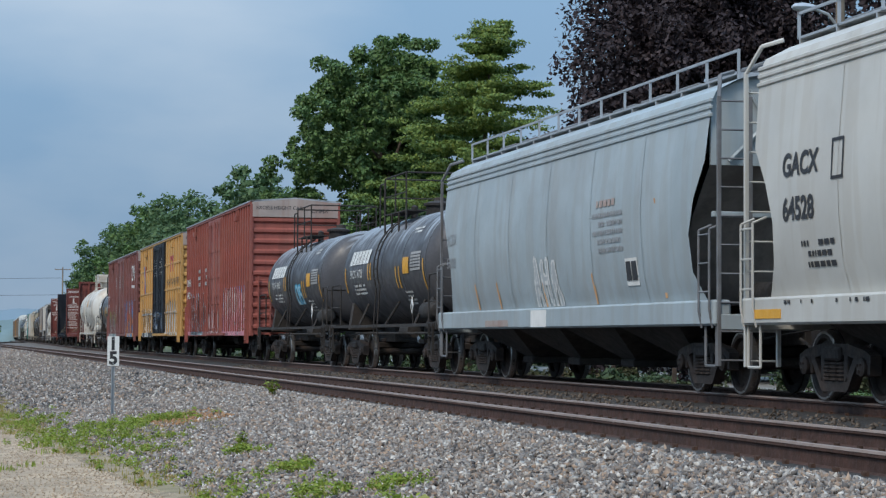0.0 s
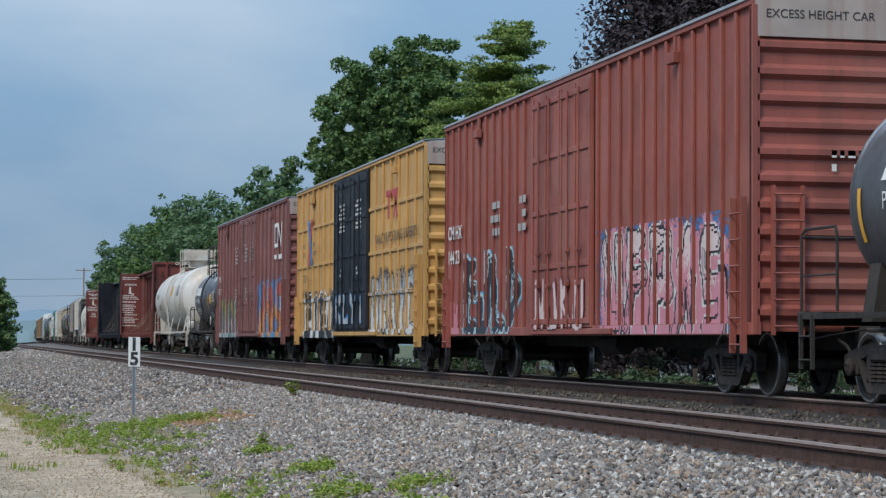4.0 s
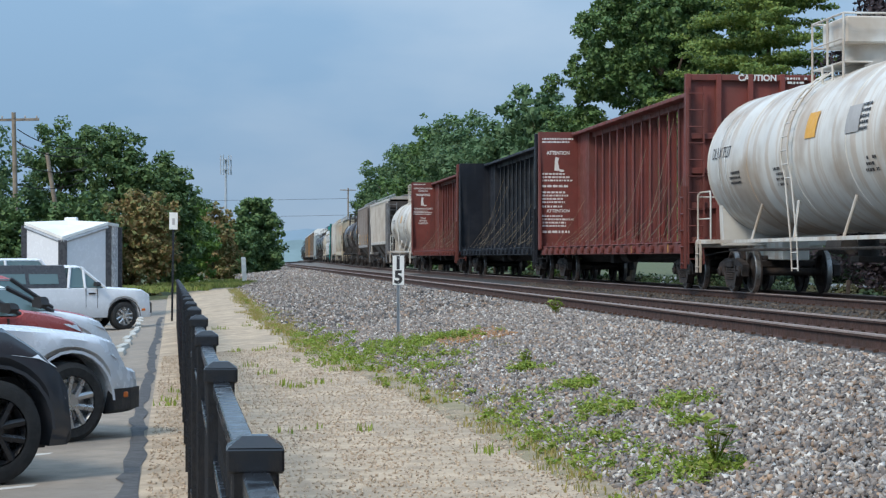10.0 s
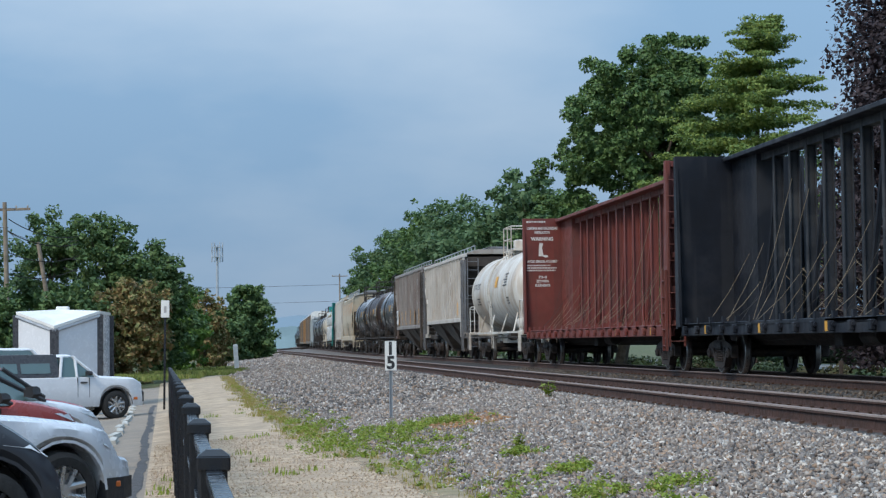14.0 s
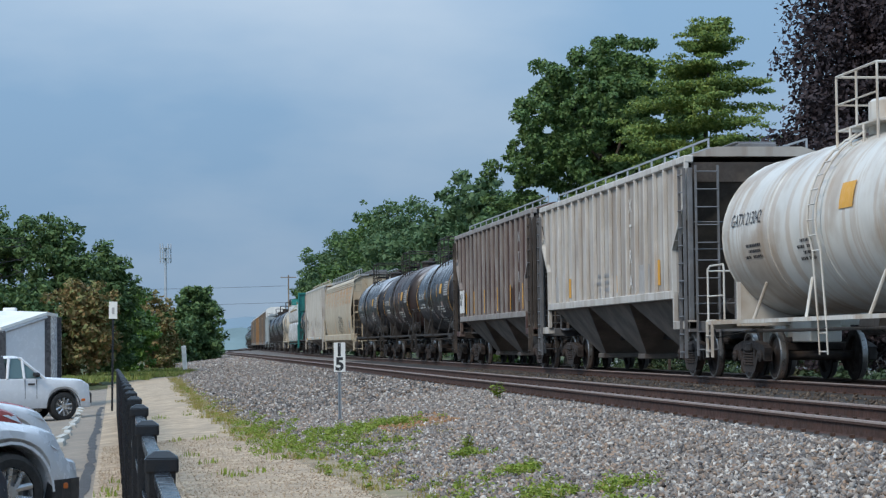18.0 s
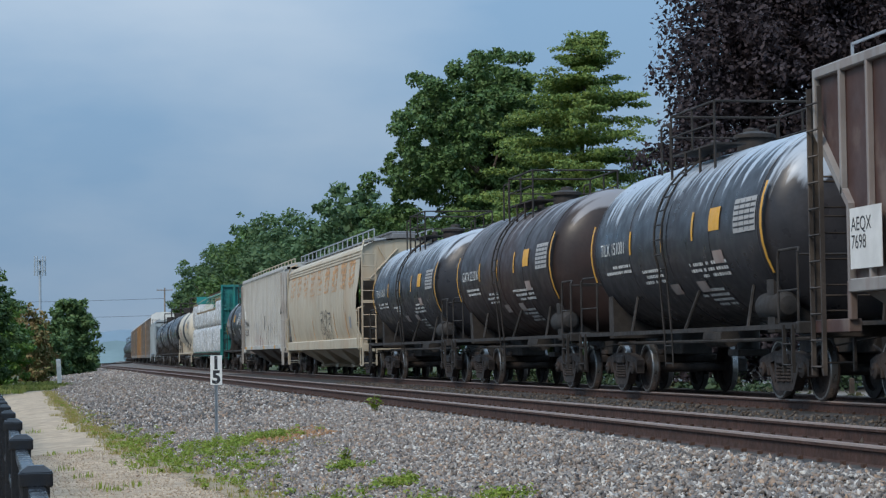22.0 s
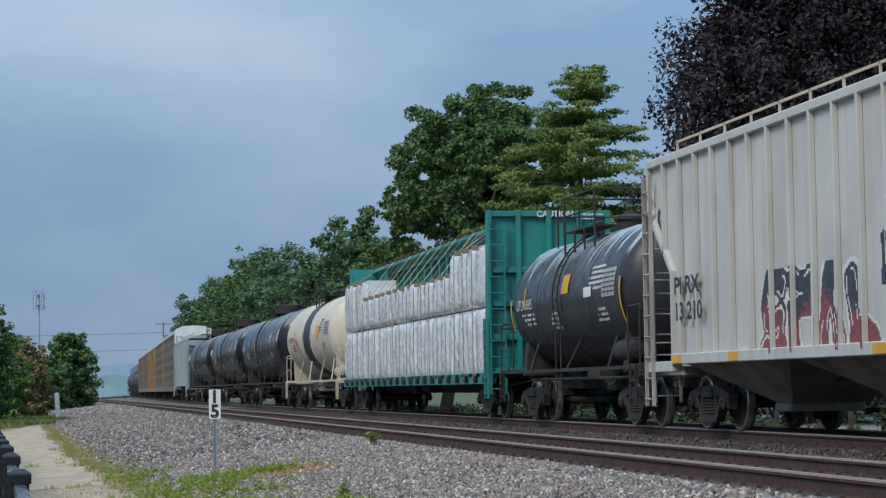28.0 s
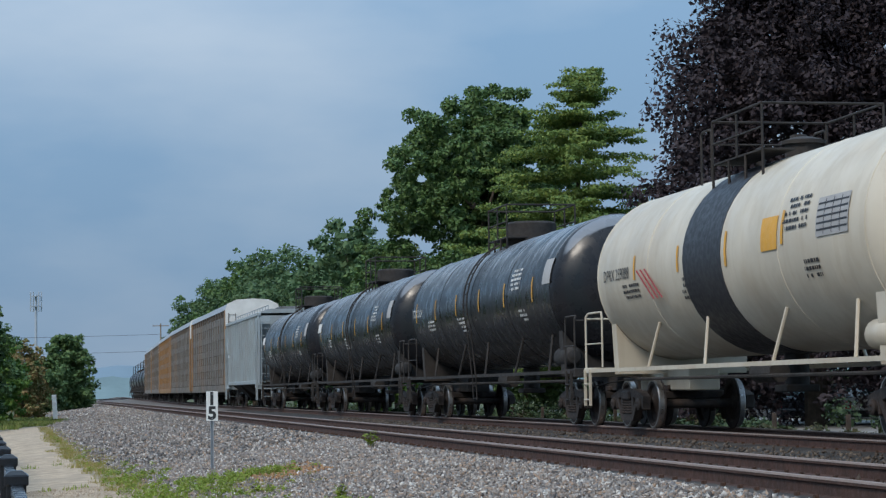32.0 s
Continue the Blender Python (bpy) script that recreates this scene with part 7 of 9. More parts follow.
    # 23: cream tank with a black band
    c, (R, zc, tl) = put(tank_car("tank_car", "cream tank car with a black band and rails", 16.7, 1.56, "cream_tank", "low", zc=2.84, frame="cream_tank", dome_paint="under", text="letter_dark", seed=12, rail_top=5.15, saddle_paint="cream_tank", ladder=False, grid=(-5.0, 1.2, -2, 18),
                                  strips=((4.2, -6, 10), (1.55, -6, 10), (-1.0, -8, 12), (-3.6, -2, 16)), bands=((-0.75, 1.25, "paint_black"),), marks=((6.3, -4, "DPRX 259088", 0.30),)), 415.9, 433.4)
    part("amber_panel", shell_patch(R, zc, -3.4, -2.7, -4, 14, 0.014), "amber", c)
    for k in range(3):
        part("red_stripe", Geo().add([(-R - 0.01, 4.1 - 0.25 * k, zc + 0.0), (-R - 0.01, 4.0 - 0.25 * k, zc + 0.0), (-R - 0.01, 2.9 - 0.25 * k, zc - 0.55), (-R - 0.01, 3.0 - 0.25 * k, zc - 0.55)], [(0, 1, 2, 3)]), "paint_red", c)
    # 24-26: long black tanks
    for a, b, paint, seed in ((433.4, 453.9, "black_c", 14), (453.9, 474.4, "black_c", 15), (474.4, 494.4, "black_c", 16)):
        L = b - a - 0.7
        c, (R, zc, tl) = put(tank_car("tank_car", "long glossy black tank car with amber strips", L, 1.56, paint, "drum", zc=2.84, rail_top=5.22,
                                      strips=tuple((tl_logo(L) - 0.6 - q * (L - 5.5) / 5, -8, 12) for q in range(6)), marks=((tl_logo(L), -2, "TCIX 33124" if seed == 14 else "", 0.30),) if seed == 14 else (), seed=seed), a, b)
        if seed != 14:
            part("data_panel", shell_patch(R, zc, tl - 1.4, tl - 0.5, 4, 16, 0.014), "letter", c)
        part("data_panel", shell_patch(R, zc, -tl + 0.6, -tl + 1.3, 4, 24, 0.014), "letter_grey", c)
    # 27: grey hopper, then autoracks and the tanks behind them
    put(ribbed_hopper("covered_hopper", "grey ribbed covered hopper ahead of the autoracks", 17.4, "grey", 4.45, 1.0, "grey"), 494.4, 512.5)
    s = 512.5
    for k in range(5):
        put(autorack("autorack", "rust-orange and grey enclosed autorack with silver roof", 27.0, "rack" if k == 2 else "rack_grey", "rack_post" if k == 2 else "rack_grey"), s, s + 27.9)
        s += 27.9
    for k in range(6):
        put(tank_car("tank_car", "black tank car behind the autoracks", 16.9, 1.5, "black_c", "low", zc=2.7, seed=20 + k), s, s + 17.7)
        s += 17.7


def tl_logo(L):
    return L / 2 - 0.95 - 0.75


def build_lumber(car):
    """Two tiers of plastic-wrapped bundles, strapped down from the beam's top chord."""
    rnd = random.Random(4)
    stations = [-12.2 + 1.22 * k for k in range(21)]
    for s in (-1, 1):
        for k in range(10):
            a, b = -12.2 + 2.44 * k + 0.012, -12.2 + 2.44 * (k + 1) - 0.012
            high = 4.24 if k < 2 else (4.33 if k > 7 else 3.74 + rnd.uniform(-0.03, 0.04))
            out = 1.45 + rnd.uniform(-0.03, 0.02)
            for tier, (z0, z1) in enumerate(((1.0, 2.69), (2.73, high))):
                ny, nz = 44, 22
                P = []
                sd = Vector((k * 3.7 + tier * 11.0, s * 5.0, 0))
                for i in range(ny + 1):
                    for j in range(nz + 1):
                        u, v = i / ny, j / nz
                        # slanting creases run from the strapped corners, slack bellies between the straps
                        yy, zz = a + (b - a) * u, z0 + (z1 - z0) * v
                        lean = 0.7 * math.sin(k * 2.1 + tier * 1.7)
                        f1 = noise.noise(Vector(((yy + zz * lean) * 0.9, zz * 0.6, 1.0)) + sd)
                        strap = min(u, abs(u - 0.5), 1 - u) * 2.44        # metres to the nearest strap
                        if tier:                                       # short level gathers that run out from the straps
                            f2 = (1 - abs(noise.noise(Vector((yy * 1.1 + zz * lean, zz * 5.2 + yy * 1.6 * lean, 4.0)) + sd)) * 2) * (0.2 + 0.8 * math.exp(-strap * 3.0))
                        else:                                          # long steep folds with flat cloth between
                            f2 = 1 - abs(noise.noise(Vector(((yy - zz * lean * 1.3) * 2.0, zz * 0.7 + yy * 0.4, 4.0)) + sd)) * 2
                        f3 = 1 - abs(noise.noise(Vector(((yy + zz * lean * 1.6) * 4.5, zz * 2.6 - yy, 8.0)) + sd)) * 2
                        belly = math.sin(math.pi * v) ** 0.6 * min(1.0, strap / 0.3) * 0.045
                        edge = 0.10 * (abs(v - 0.5) * 2) ** 10 + 0.07 * (abs(u - 0.5) * 2) ** 14
                        xo = out - 0.05 + 0.040 * f1 + (0.050 if tier else 0.030) * max(0.0, f2) ** 4 + 0.026 * max(0.0, f3) ** 5 + belly - edge
                        drop = (0.07 * noise.noise(Vector((yy * 2.6, 9.0, s)) + sd) - 0.03) if j == 0 and tier == 0 else 0.0
                        P.append((s * xo, yy, zz + drop))
                g = Geo().add(P, [(i * (nz + 1) + j, (i + 1) * (nz + 1) + j, (i + 1) * (nz + 1) + j + 1, i * (nz + 1) + j + 1) for i in range(ny) for j in range(nz)], True)
                g.box(*sorted((s * 0.40, s * (out - 0.09))), a, b, z0 + 0.04, z1 - 0.004)
                part("wrapped_lumber", g, "wrap", car, "white plastic-wrapped lumber bundle with slack folds")
        for k, y in enumerate(stations[1:-1]):
            zt = 4.24 if y < -7.4 else (4.33 if y > 7.4 else 3.74)
            dy = rnd.uniform(-0.12, 0.12)
            mt = rnd.choice(("strap_pale", "strap_pale", "strap_dark", "strap_dark", "strap"))
            w = 0.034 if mt != "strap" else 0.045
            top = [(s * 0.46, y + dy * 2 + 0.25, 4.93), (s * 1.42, y + dy, zt + 0.03)]
            part("strap", Geo().sweep([[(x, q - w, z), (x, q + w, z), (x + s * 0.006, q + w, z + 0.006), (x + s * 0.006, q - w, z + 0.006)] for x, q, z in top], True), mt, car, "pale webbing strap slanting down from the beam")
            side = [(s * 1.40, y + dy, zt + 0.03), (s * 1.53, y + dy, zt - 0.12), (s * 1.535, y + dy * 0.5, 2.7), (s * 1.535, y, 1.0)]
            part("strap", Geo().sweep([[(x, q - 0.042, z), (x, q + 0.042, z), (x + s * 0.006, q + 0.042, z), (x + s * 0.006, q - 0.042, z)] for x, q, z in side], True), "strap_dark", car, "grimy webbing strap down the wrapped side")
            part("corner_guard", Geo().box(*sorted((s * 1.36, s * 1.515)), y + dy - 0.04, y + dy + 0.04, zt - 0.10, zt + 0.02, 0.01), "strap_dark", car, "grimy corner guard under a strap")
            if s < 0:
                part("chord_roller", Geo().lathe([(-0.13, 0.02), (-0.12, 0.075), (0.12, 0.075), (0.13, 0.02)], "y", 10, (-0.34, y + 0.2, 5.0)), "iron", car, "rusty strap roller on the beam")


build_train()


def displaced(t):
    """How far the train has come, in metres, at t seconds."""
    return 11.4023 * t + 0.043661 * t * t / 2 + 0.00075912 * t ** 3 / 6


def motions():
    for car, middle in TRAIN:
        rows = []
        for k in range(17):
            t = 2.0 * k
            x, y, h = line_at(middle - displaced(t), TRACK_2)
            rows.append((t, pose(x, y, RAIL, 0, 0, -h)))
        walk(car, rows)
# ---- loose stones on the ballast bank ----
def stone_heap(name, label, n, area, size, material, seed, lift=0.0, height=None):
    """Many angular stones in one mesh. area(rng, n): x, y."""
    rng = np.random.default_rng(seed)
    x, y = area(rng, n)
    z = np.array([(height or ballast_height)(a, b) for a, b in zip(x, y)]) + rng.uniform(-0.014, 0.020, n) * min(1.0, size[1] / 0.03) + lift
    base = np.array([(1, 0, 0), (0, 1, 0), (-1, 0, 0), (0, -1, 0), (0, 0, 1), (0, 0, -1)], float)
    faces = np.array([(0, 1, 4), (1, 2, 4), (2, 3, 4), (3, 0, 4), (1, 0, 5), (2, 1, 5), (3, 2, 5), (0, 3, 5)])
    P = base[None] * rng.uniform(0.75, 1.25, (n, 6, 1)) + rng.normal(0, 0.28, (n, 6, 3))
    P *= rng.uniform(*size, (n, 1, 1)) * np.stack([rng.uniform(0.8, 1.5, n), rng.uniform(0.7, 1.2, n), rng.uniform(0.5, 0.9, n)], 1)[:, None, :]
    a, b, c = rng.uniform(0, 6.28, n), rng.uniform(-1.2, 1.2, n), rng.uniform(-1.2, 1.2, n)
    for (i, j), ang in (((1, 2), b), ((0, 2), c), ((0, 1), a)):
        co, si = np.cos(ang)[:, None], np.sin(ang)[:, None]
        u, v = P[:, :, i].copy(), P[:, :, j].copy()
        P[:, :, i], P[:, :, j] = u * co - v * si, u * si + v * co
    P += np.stack([x, y, z], 1)[:, None, :]
    F = (faces[None] + (np.arange(n) * 6)[:, None, None]).reshape(-1, 3)
    return tagged(new(name, indexed(name, P.reshape(-1, 3), F, material)), label, "ballast", kind="stuff")


def bank(y0, y1, xa=None, xb=6.0):
    def area(rng, n):
        y = y0 + (y1 - y0) * rng.random(n) ** 1.15
        lo = np.array([toe(v) for v in y]) - 0.07 if xa is None else np.full(n, xa)
        return lo + (xb - lo) * rng.random(n), y
    return area


stone_heap("ballast_stones", "grey and tan crushed ballast stones sloping down from the rails", 88000, bank(11, 42), (0.017, 0.033), "stones", 1)
stone_heap("ballast_stones", "grey crushed ballast stones further along the bank", 21000, bank(42, 130), (0.024, 0.046), "stones", 2)
stone_heap("ballast_stones", "grey ballast stones far along the bank", 9000, bank(125, 250), (0.05, 0.085), "stones", 9)
stone_heap("ballast_stones", "crushed stones between the two tracks", 7000, bank(14, 75, 8.55, 10.75), (0.022, 0.04), "stones_dark", 3)
stone_heap("ballast_stones", "stones filling the cribs between the ties", 9000, bank(14, 60, 6.5, 7.9), (0.02, 0.036), "stones_dark", 4, -0.03)
MAT["pebble"] = island_surface("path_pebbles", [(0.45, 0.345, 0.245), (0.34, 0.258, 0.18), (0.53, 0.425, 0.315), (0.27, 0.21, 0.15)], bump=0.2)


MAT["orange_soil"] = island_surface("rusty_stones", [(0.36, 0.19, 0.09), (0.26, 0.13, 0.06), (0.42, 0.26, 0.14)], bump=0.2)
stone_heap("rusty_stones", "rust-orange stained stones beside the weeds", 1500, lambda rng, n: (3.75 + 0.32 * np.clip(rng.normal(size=n), -1.6, 1.6), 32.8 + 0.9 * np.clip(rng.normal(size=n), -1.6, 1.6)), (0.014, 0.026), "orange_soil", 8, 0.016)


def path_height(x, y):
    a, e = fence_x(y), path_edge(y)
    return float(np.interp(x, [a - 0.35, 0.45 * a + 0.55 * e - 0.1, e], [fence_z(y), 0.35 * fence_z(y), 0.0]))


def path_area(rng, n):
    y = 9.5 + 27 * rng.random(n) ** 1.2
    lo = fence_x(y) - 0.3
    return lo + (np.interp(y, [12, 20, 28, 37], [2.7, 2.65, 2.3, 1.85]) - lo) * rng.random(n), y


stone_heap("path_pebbles", "loose pale pebbles scattered on the path", 30000, path_area, (0.007, 0.014), "pebble", 5, 0.0, path_height)

# ---- weeds and grass ----
MAT["weed"] = island_surface("green_weeds", [(0.13, 0.21, 0.026), (0.23, 0.32, 0.040), (0.29, 0.35, 0.065), (0.19, 0.26, 0.040), (0.32, 0.30, 0.085)], 0.7, 0, trans=0.3)
MAT["dry"] = island_surface("dry_grass", [(0.33, 0.25, 0.080), (0.27, 0.26, 0.07), (0.38, 0.28, 0.12), (0.23, 0.26, 0.055)], 0.8, 0, trans=0.2)
MAT["grass"] = island_surface("bank_grass", [(0.13, 0.18, 0.04), (0.20, 0.25, 0.065), (0.26, 0.26, 0.09), (0.16, 0.21, 0.05)], 0.8, 0, trans=0.2)


def blades(rng, x, y, z, h, w, lean=0.4):
    n = len(x)
    a, l = rng.uniform(0, 6.283, n), rng.uniform(0.1, lean, n)
    dx, dy = np.cos(a), np.sin(a)
    p0 = np.stack([x - dy * w, y + dx * w, z], 1)
    p1 = np.stack([x + dy * w, y - dx * w, z], 1)
    p2 = np.stack([x + dy * w * 0.7 + dx * l * h * 0.5, y - dx * w * 0.7 + dy * l * h * 0.5, z + h * 0.62], 1)
    p3 = np.stack([x + dx * l * h, y + dy * l * h, z + h], 1)
    p4 = np.stack([x - dy * w * 0.7 + dx * l * h * 0.5, y + dx * w * 0.7 + dy * l * h * 0.5, z + h * 0.62], 1)
    return np.stack([p0, p1, p2, p3, p4], 1)


def grass_patch(name, label, spots, material, seed, tall=(0.06, 0.16), w=0.012, flat=False):
    """spots: (x, y, spread x, spread y, blades)."""
    rng = np.random.default_rng(seed)
    out = []
    for cx, cy, sx, sy, n in spots:
        k = max(3, n // 22)
        tx, ty = cx + sx * rng.normal(0, 0.5, k), cy + sy * rng.normal(0, 0.5, k)
        pick = rng.integers(0, k, n)
        x, y = tx[pick] + rng.normal(0, 0.07, n), ty[pick] + rng.normal(0, 0.12, n)
        z = np.array([min(0.0, path_height(a, b)) if flat and abs(a) < 6 and b < 90 else 0.0 if flat else max(0.0, ballast_height(a, b)) for a, b in zip(x, y)])
        out.append(blades(rng, x, y, z, rng.uniform(*tall, n), rng.uniform(0.5, 1.2, n) * w))
    return tagged(new(name, quads(name, np.concatenate(out), 5, material)), label, "grass", kind="stuff")


def weed_patch(name, label, spots, material, seed):
    """Low leafy weeds: spots of (x, y, spread x, spread y, clumps)."""
    rng = np.random.default_rng(seed)
    cs = []
    for cx, cy, sx, sy, n in spots:
        for _ in range(n):
            x, y = cx + sx * rng.normal(0, 0.55), cy + sy * rng.normal(0, 0.55)
            cs.append((x, y, max(0.0, ballast_height(x, y)) + rng.uniform(0.02, 0.06)))
    cs = np.array(cs)
    rs = rng.uniform(0.05, 0.13, len(cs))
    d = rng.normal(size=(len(cs) * 46, 3))
    d /= np.linalg.norm(d, axis=1, keepdims=True)
    c, r = np.repeat(cs, 46, 0), np.repeat(rs, 46)[:, None] * rng.random((len(d), 1)) ** 0.5
    p = c + d * r * np.array([1, 1, 0.75])
    p[:, 2] = np.maximum(p[:, 2], c[:, 2] - 0.05)
    up = np.array([0, 0, 1.0]) + rng.normal(size=p.shape) * 0.7
    u = np.cross(up, rng.normal(size=p.shape))
    u /= np.linalg.norm(u, axis=1, keepdims=True)
    v = np.cross(up, u)
    v /= np.linalg.norm(v, axis=1, keepdims=True)
    k = rng.uniform(0.012, 0.032, (len(p), 1))
    V = np.stack([p - u * k, p + v * k * 0.45, p + u * k, p - v * k * 0.45], 1)
    return tagged(new(name, quads(name, V, 4, material)), label, "weeds", kind="stuff")


weed_patch("weeds", "low leafy green weeds along the foot of the ballast", [(2.2, 31, 0.9, 2.6, 95), (2.9, 33.3, 0.8, 1.5, 120), (1.7, 38, 0.5, 4.5, 75), (3.5, 33.5, 0.3, 0.9, 30), (2.55, 27, 0.45, 2.6, 30), (3.4, 24.6, 0.2, 0.5, 22), (3.5, 21.3, 0.22, 0.5, 30),
           (3.3, 18.7, 0.35, 0.9, 28), (3.75, 18.0, 0.3, 0.5, 22), (2.8, 15.2, 0.25, 1.8, 30), (3.1, 13.6, 0.2, 0.5, 26), (3.55, 16.4, 0.12, 0.25, 10), (2.75, 20.5, 0.3, 2.8, 22), (2.6, 17.0, 0.15, 2.2, 20)], "weed", 11)
grass_patch("dry_grass", "yellowing dry grass beside the path", [(1.3, 46, 0.5, 5, 1300), (1.0, 58, 0.45, 9, 1400), (0.8, 78, 0.4, 14, 1300), (1.6, 38, 0.6, 4, 900), (2.5, 23, 0.3, 5, 600), (2.45, 17, 0.2, 4, 420), (2.9, 31, 0.9, 3.5, 900), (3.8, 33.8, 0.3, 0.8, 300)], "dry", 12, (0.02, 0.08), 0.008)
VERGE = [(0.5 * (path_edge(y) + toe(y)) + 0.05, y, 0.42 * (toe(y) - path_edge(y)) + 0.06, 1.6, int(110 + 2.2 * y)) for y in range(14, 104, 3)]
grass_patch("verge_straw", "thin straw and short grass on the dirt verge", VERGE, "dry", 21, (0.02, 0.075), 0.008)
weed_patch("verge_weeds", "scattered low green weeds on the verge", [(x + 0.05, y, w, 1.4, 4 if y < 45 else 2) for x, y, w, t, n in VERGE if y < 80], "weed", 22)
grass_patch("path_tufts", "thin tufts growing through the path", [(1.15, 30.4, 0.5, 0.6, 70), (0.6, 29.0, 0.9, 1.2, 60), (0.9, 26.0, 0.8, 0.8, 60), (0.77, 19.0, 0.45, 0.5, 26), (2.06, 16.6, 0.06, 0.12, 24), (0.5, 36, 0.7, 0.5, 50), (0.2, 48, 0.6, 0.6, 50), (-0.45, 24, 0.12, 5, 60)], "weed", 13, (0.03, 0.10), 0.010, True)
grass_patch("bank_grass", "mown grass on the low bank by the trees", [(-1.0, 112, 2.6, 7, 5200), (-3.5, 98, 2.2, 5, 3600), (0.5, 125, 1.5, 10, 3000), (-6, 106, 3, 8, 3500)], "grass", 14, (0.10, 0.26), 0.05, True)
grass_patch("verge_grass", "tall grass beyond the far track", [(19.6, 40, 1.0, 7, 1500), (19.8, 58, 0.9, 9, 1700), (19.9, 80, 1.0, 12, 1500), (19.0, 28, 1.0, 5, 1200)], "grass", 15, (0.06, 0.20), 0.022, True)


def weed_plant(x, y, z, size, seed):
    """A leafy weed: thin stems with broad leaves."""
    rng = random.Random(seed)
    p = thing("weed_plant", "bushy bright green weed growing in the ballast", "plant", m=pose(x, y, z))
    st, lf = Geo(), Geo()
    for k in range(9):
        a, l = rng.uniform(0, 6.28), rng.uniform(0.1, 0.5)
        h = size * rng.uniform(0.55, 1.0)
        tip = (math.cos(a) * l * h, math.sin(a) * l * h, h)
        st.rod((0, 0, 0), tip, 0.006, 5, 0.003)
        for q in range(6):
            t = rng.uniform(0.35, 1.0)
            b = rng.uniform(0, 6.28)
            c = Vector(tip) * t
            d = Vector((math.cos(b), math.sin(b), rng.uniform(-0.1, 0.5))) * size * rng.uniform(0.24, 0.40)
            s = Vector((-d.y, d.x, 0)).normalized() * d.length * 0.32
            lf.add([c, c + d * 0.5 + s, c + d, c + d * 0.5 - s], [(0, 1, 2, 3)])
    part("stem", st, "weed", p)
    part("foliage", lf, "weed", p)
    return p


weed_plant(5.55, 36.0, 0.50, 0.34, 3)
weed_plant(3.45, 24.8, 0.24, 0.22, 4)
weed_plant(3.12, 13.6, 0.17, 0.34, 5)

# ---- the speed sign beside the track ----
def speed_sign():
    s = thing("speed_sign", "narrow white sign with black 15 on a galvanised post", "sign", m=pose(3.02, 37.4, 0.14))
    post = Geo().box(-0.028, -0.020, -0.02, 0.02, -0.1, 1.38).box(0.020, 0.028, -0.02, 0.02, -0.1, 1.38).box(-0.028, 0.028, 0.012, 0.020, -0.1, 1.38)
    part("post", post, "galv", s)
    plate = part("plate", Geo().box(-0.10, 0.10, -0.030, -0.022, 0.885, 1.39, 0.002), "white", s, "white reflective plate")
    lettering(plate, "1", 0.30, pose(-0.005, -0.032, 1.165, 90, 0, 0), "letter_dark", "digit", align="CENTER", bold=0.012)
    lettering(plate, "5", 0.30, pose(0.0, -0.032, 0.92, 90, 0, 0), "letter_dark", "digit", align="CENTER", bold=0.012)
    for z in (0.93, 1.34):
        part("bolt", Geo().rod((0, -0.036, z), (0, 0.015, z), 0.010, 6), "galv", s)


speed_sign()

# ---- black fence along the path ----
def fence():
    f = thing("fence", "black powder-coated steel fence with capped posts", "fence")

    def at(k):
        y = 3.42 + 2.44 * k
        return 0.051 - 0.0225 * (y - 3.42), y
    post = Geo().box(-0.037, 0.037, -0.037, 0.037, 0.0, 1.17, 0.004).mesh("post", "fence")
    cap = Geo().box(-0.045, 0.045, -0.045, 0.045, 1.165, 1.205, 0.004)
    cap.add([(-0.043, -0.043, 1.205), (0.043, -0.043, 1.205), (0.043, 0.043, 1.205), (-0.043, 0.043, 1.205), (-0.02, -0.02, 1.222), (0.02, -0.02, 1.222), (0.02, 0.02, 1.222), (-0.02, 0.02, 1.222)],
            [(0, 1, 5, 4), (1, 2, 6, 5), (2, 3, 7, 6), (3, 0, 4, 7), (4, 5, 6, 7)])
    cap = cap.mesh("post_cap", "fence")
    picket = Geo().box(-0.0095, 0.0095, -0.0095, 0.0095, 0.08, 1.135, 0.002).mesh("picket", "fence")
    rest = Geo()
    for k in range(-3, 22):
        x, y = at(k)
        p = part("post", post, "fence", f, at=pose(x, y, fence_z(y)))
        part("post_cap", cap, "fence", p)
        if k == 21:
            break
        x2, y2 = at(k + 1)
        a = math.degrees(math.atan2(-(x2 - x), y2 - y))
        for z, h in ((1.150, 0.036), (0.95, 0.030), (0.12, 0.030)):
            part("rail", Geo().box(-0.022, 0.022, 0.037, 2.403, z - h / 2, z + h / 2, 0.003), "fence", f, at=pose(x, y, fence_z(y), math.degrees(math.atan2(fence_z(y2) - fence_z(y), y2 - y)), 0, a))
        for q in range(1, 20):
            t = q / 20
            if k < 12:
                part("picket", picket, "fence", f, at=pose(x + (x2 - x) * t, y + (y2 - y) * t, fence_z(y + (y2 - y) * t)))
            else:
                px, py = x + (x2 - x) * t, y + (y2 - y) * t
                rest.box(px - 0.0095, px + 0.0095, py - 0.0095, py + 0.0095, 0.08 + fence_z(py), 1.135 + fence_z(py))
    tagged(part("far_pickets", rest, "fence", f), kind="stuff")


fence()


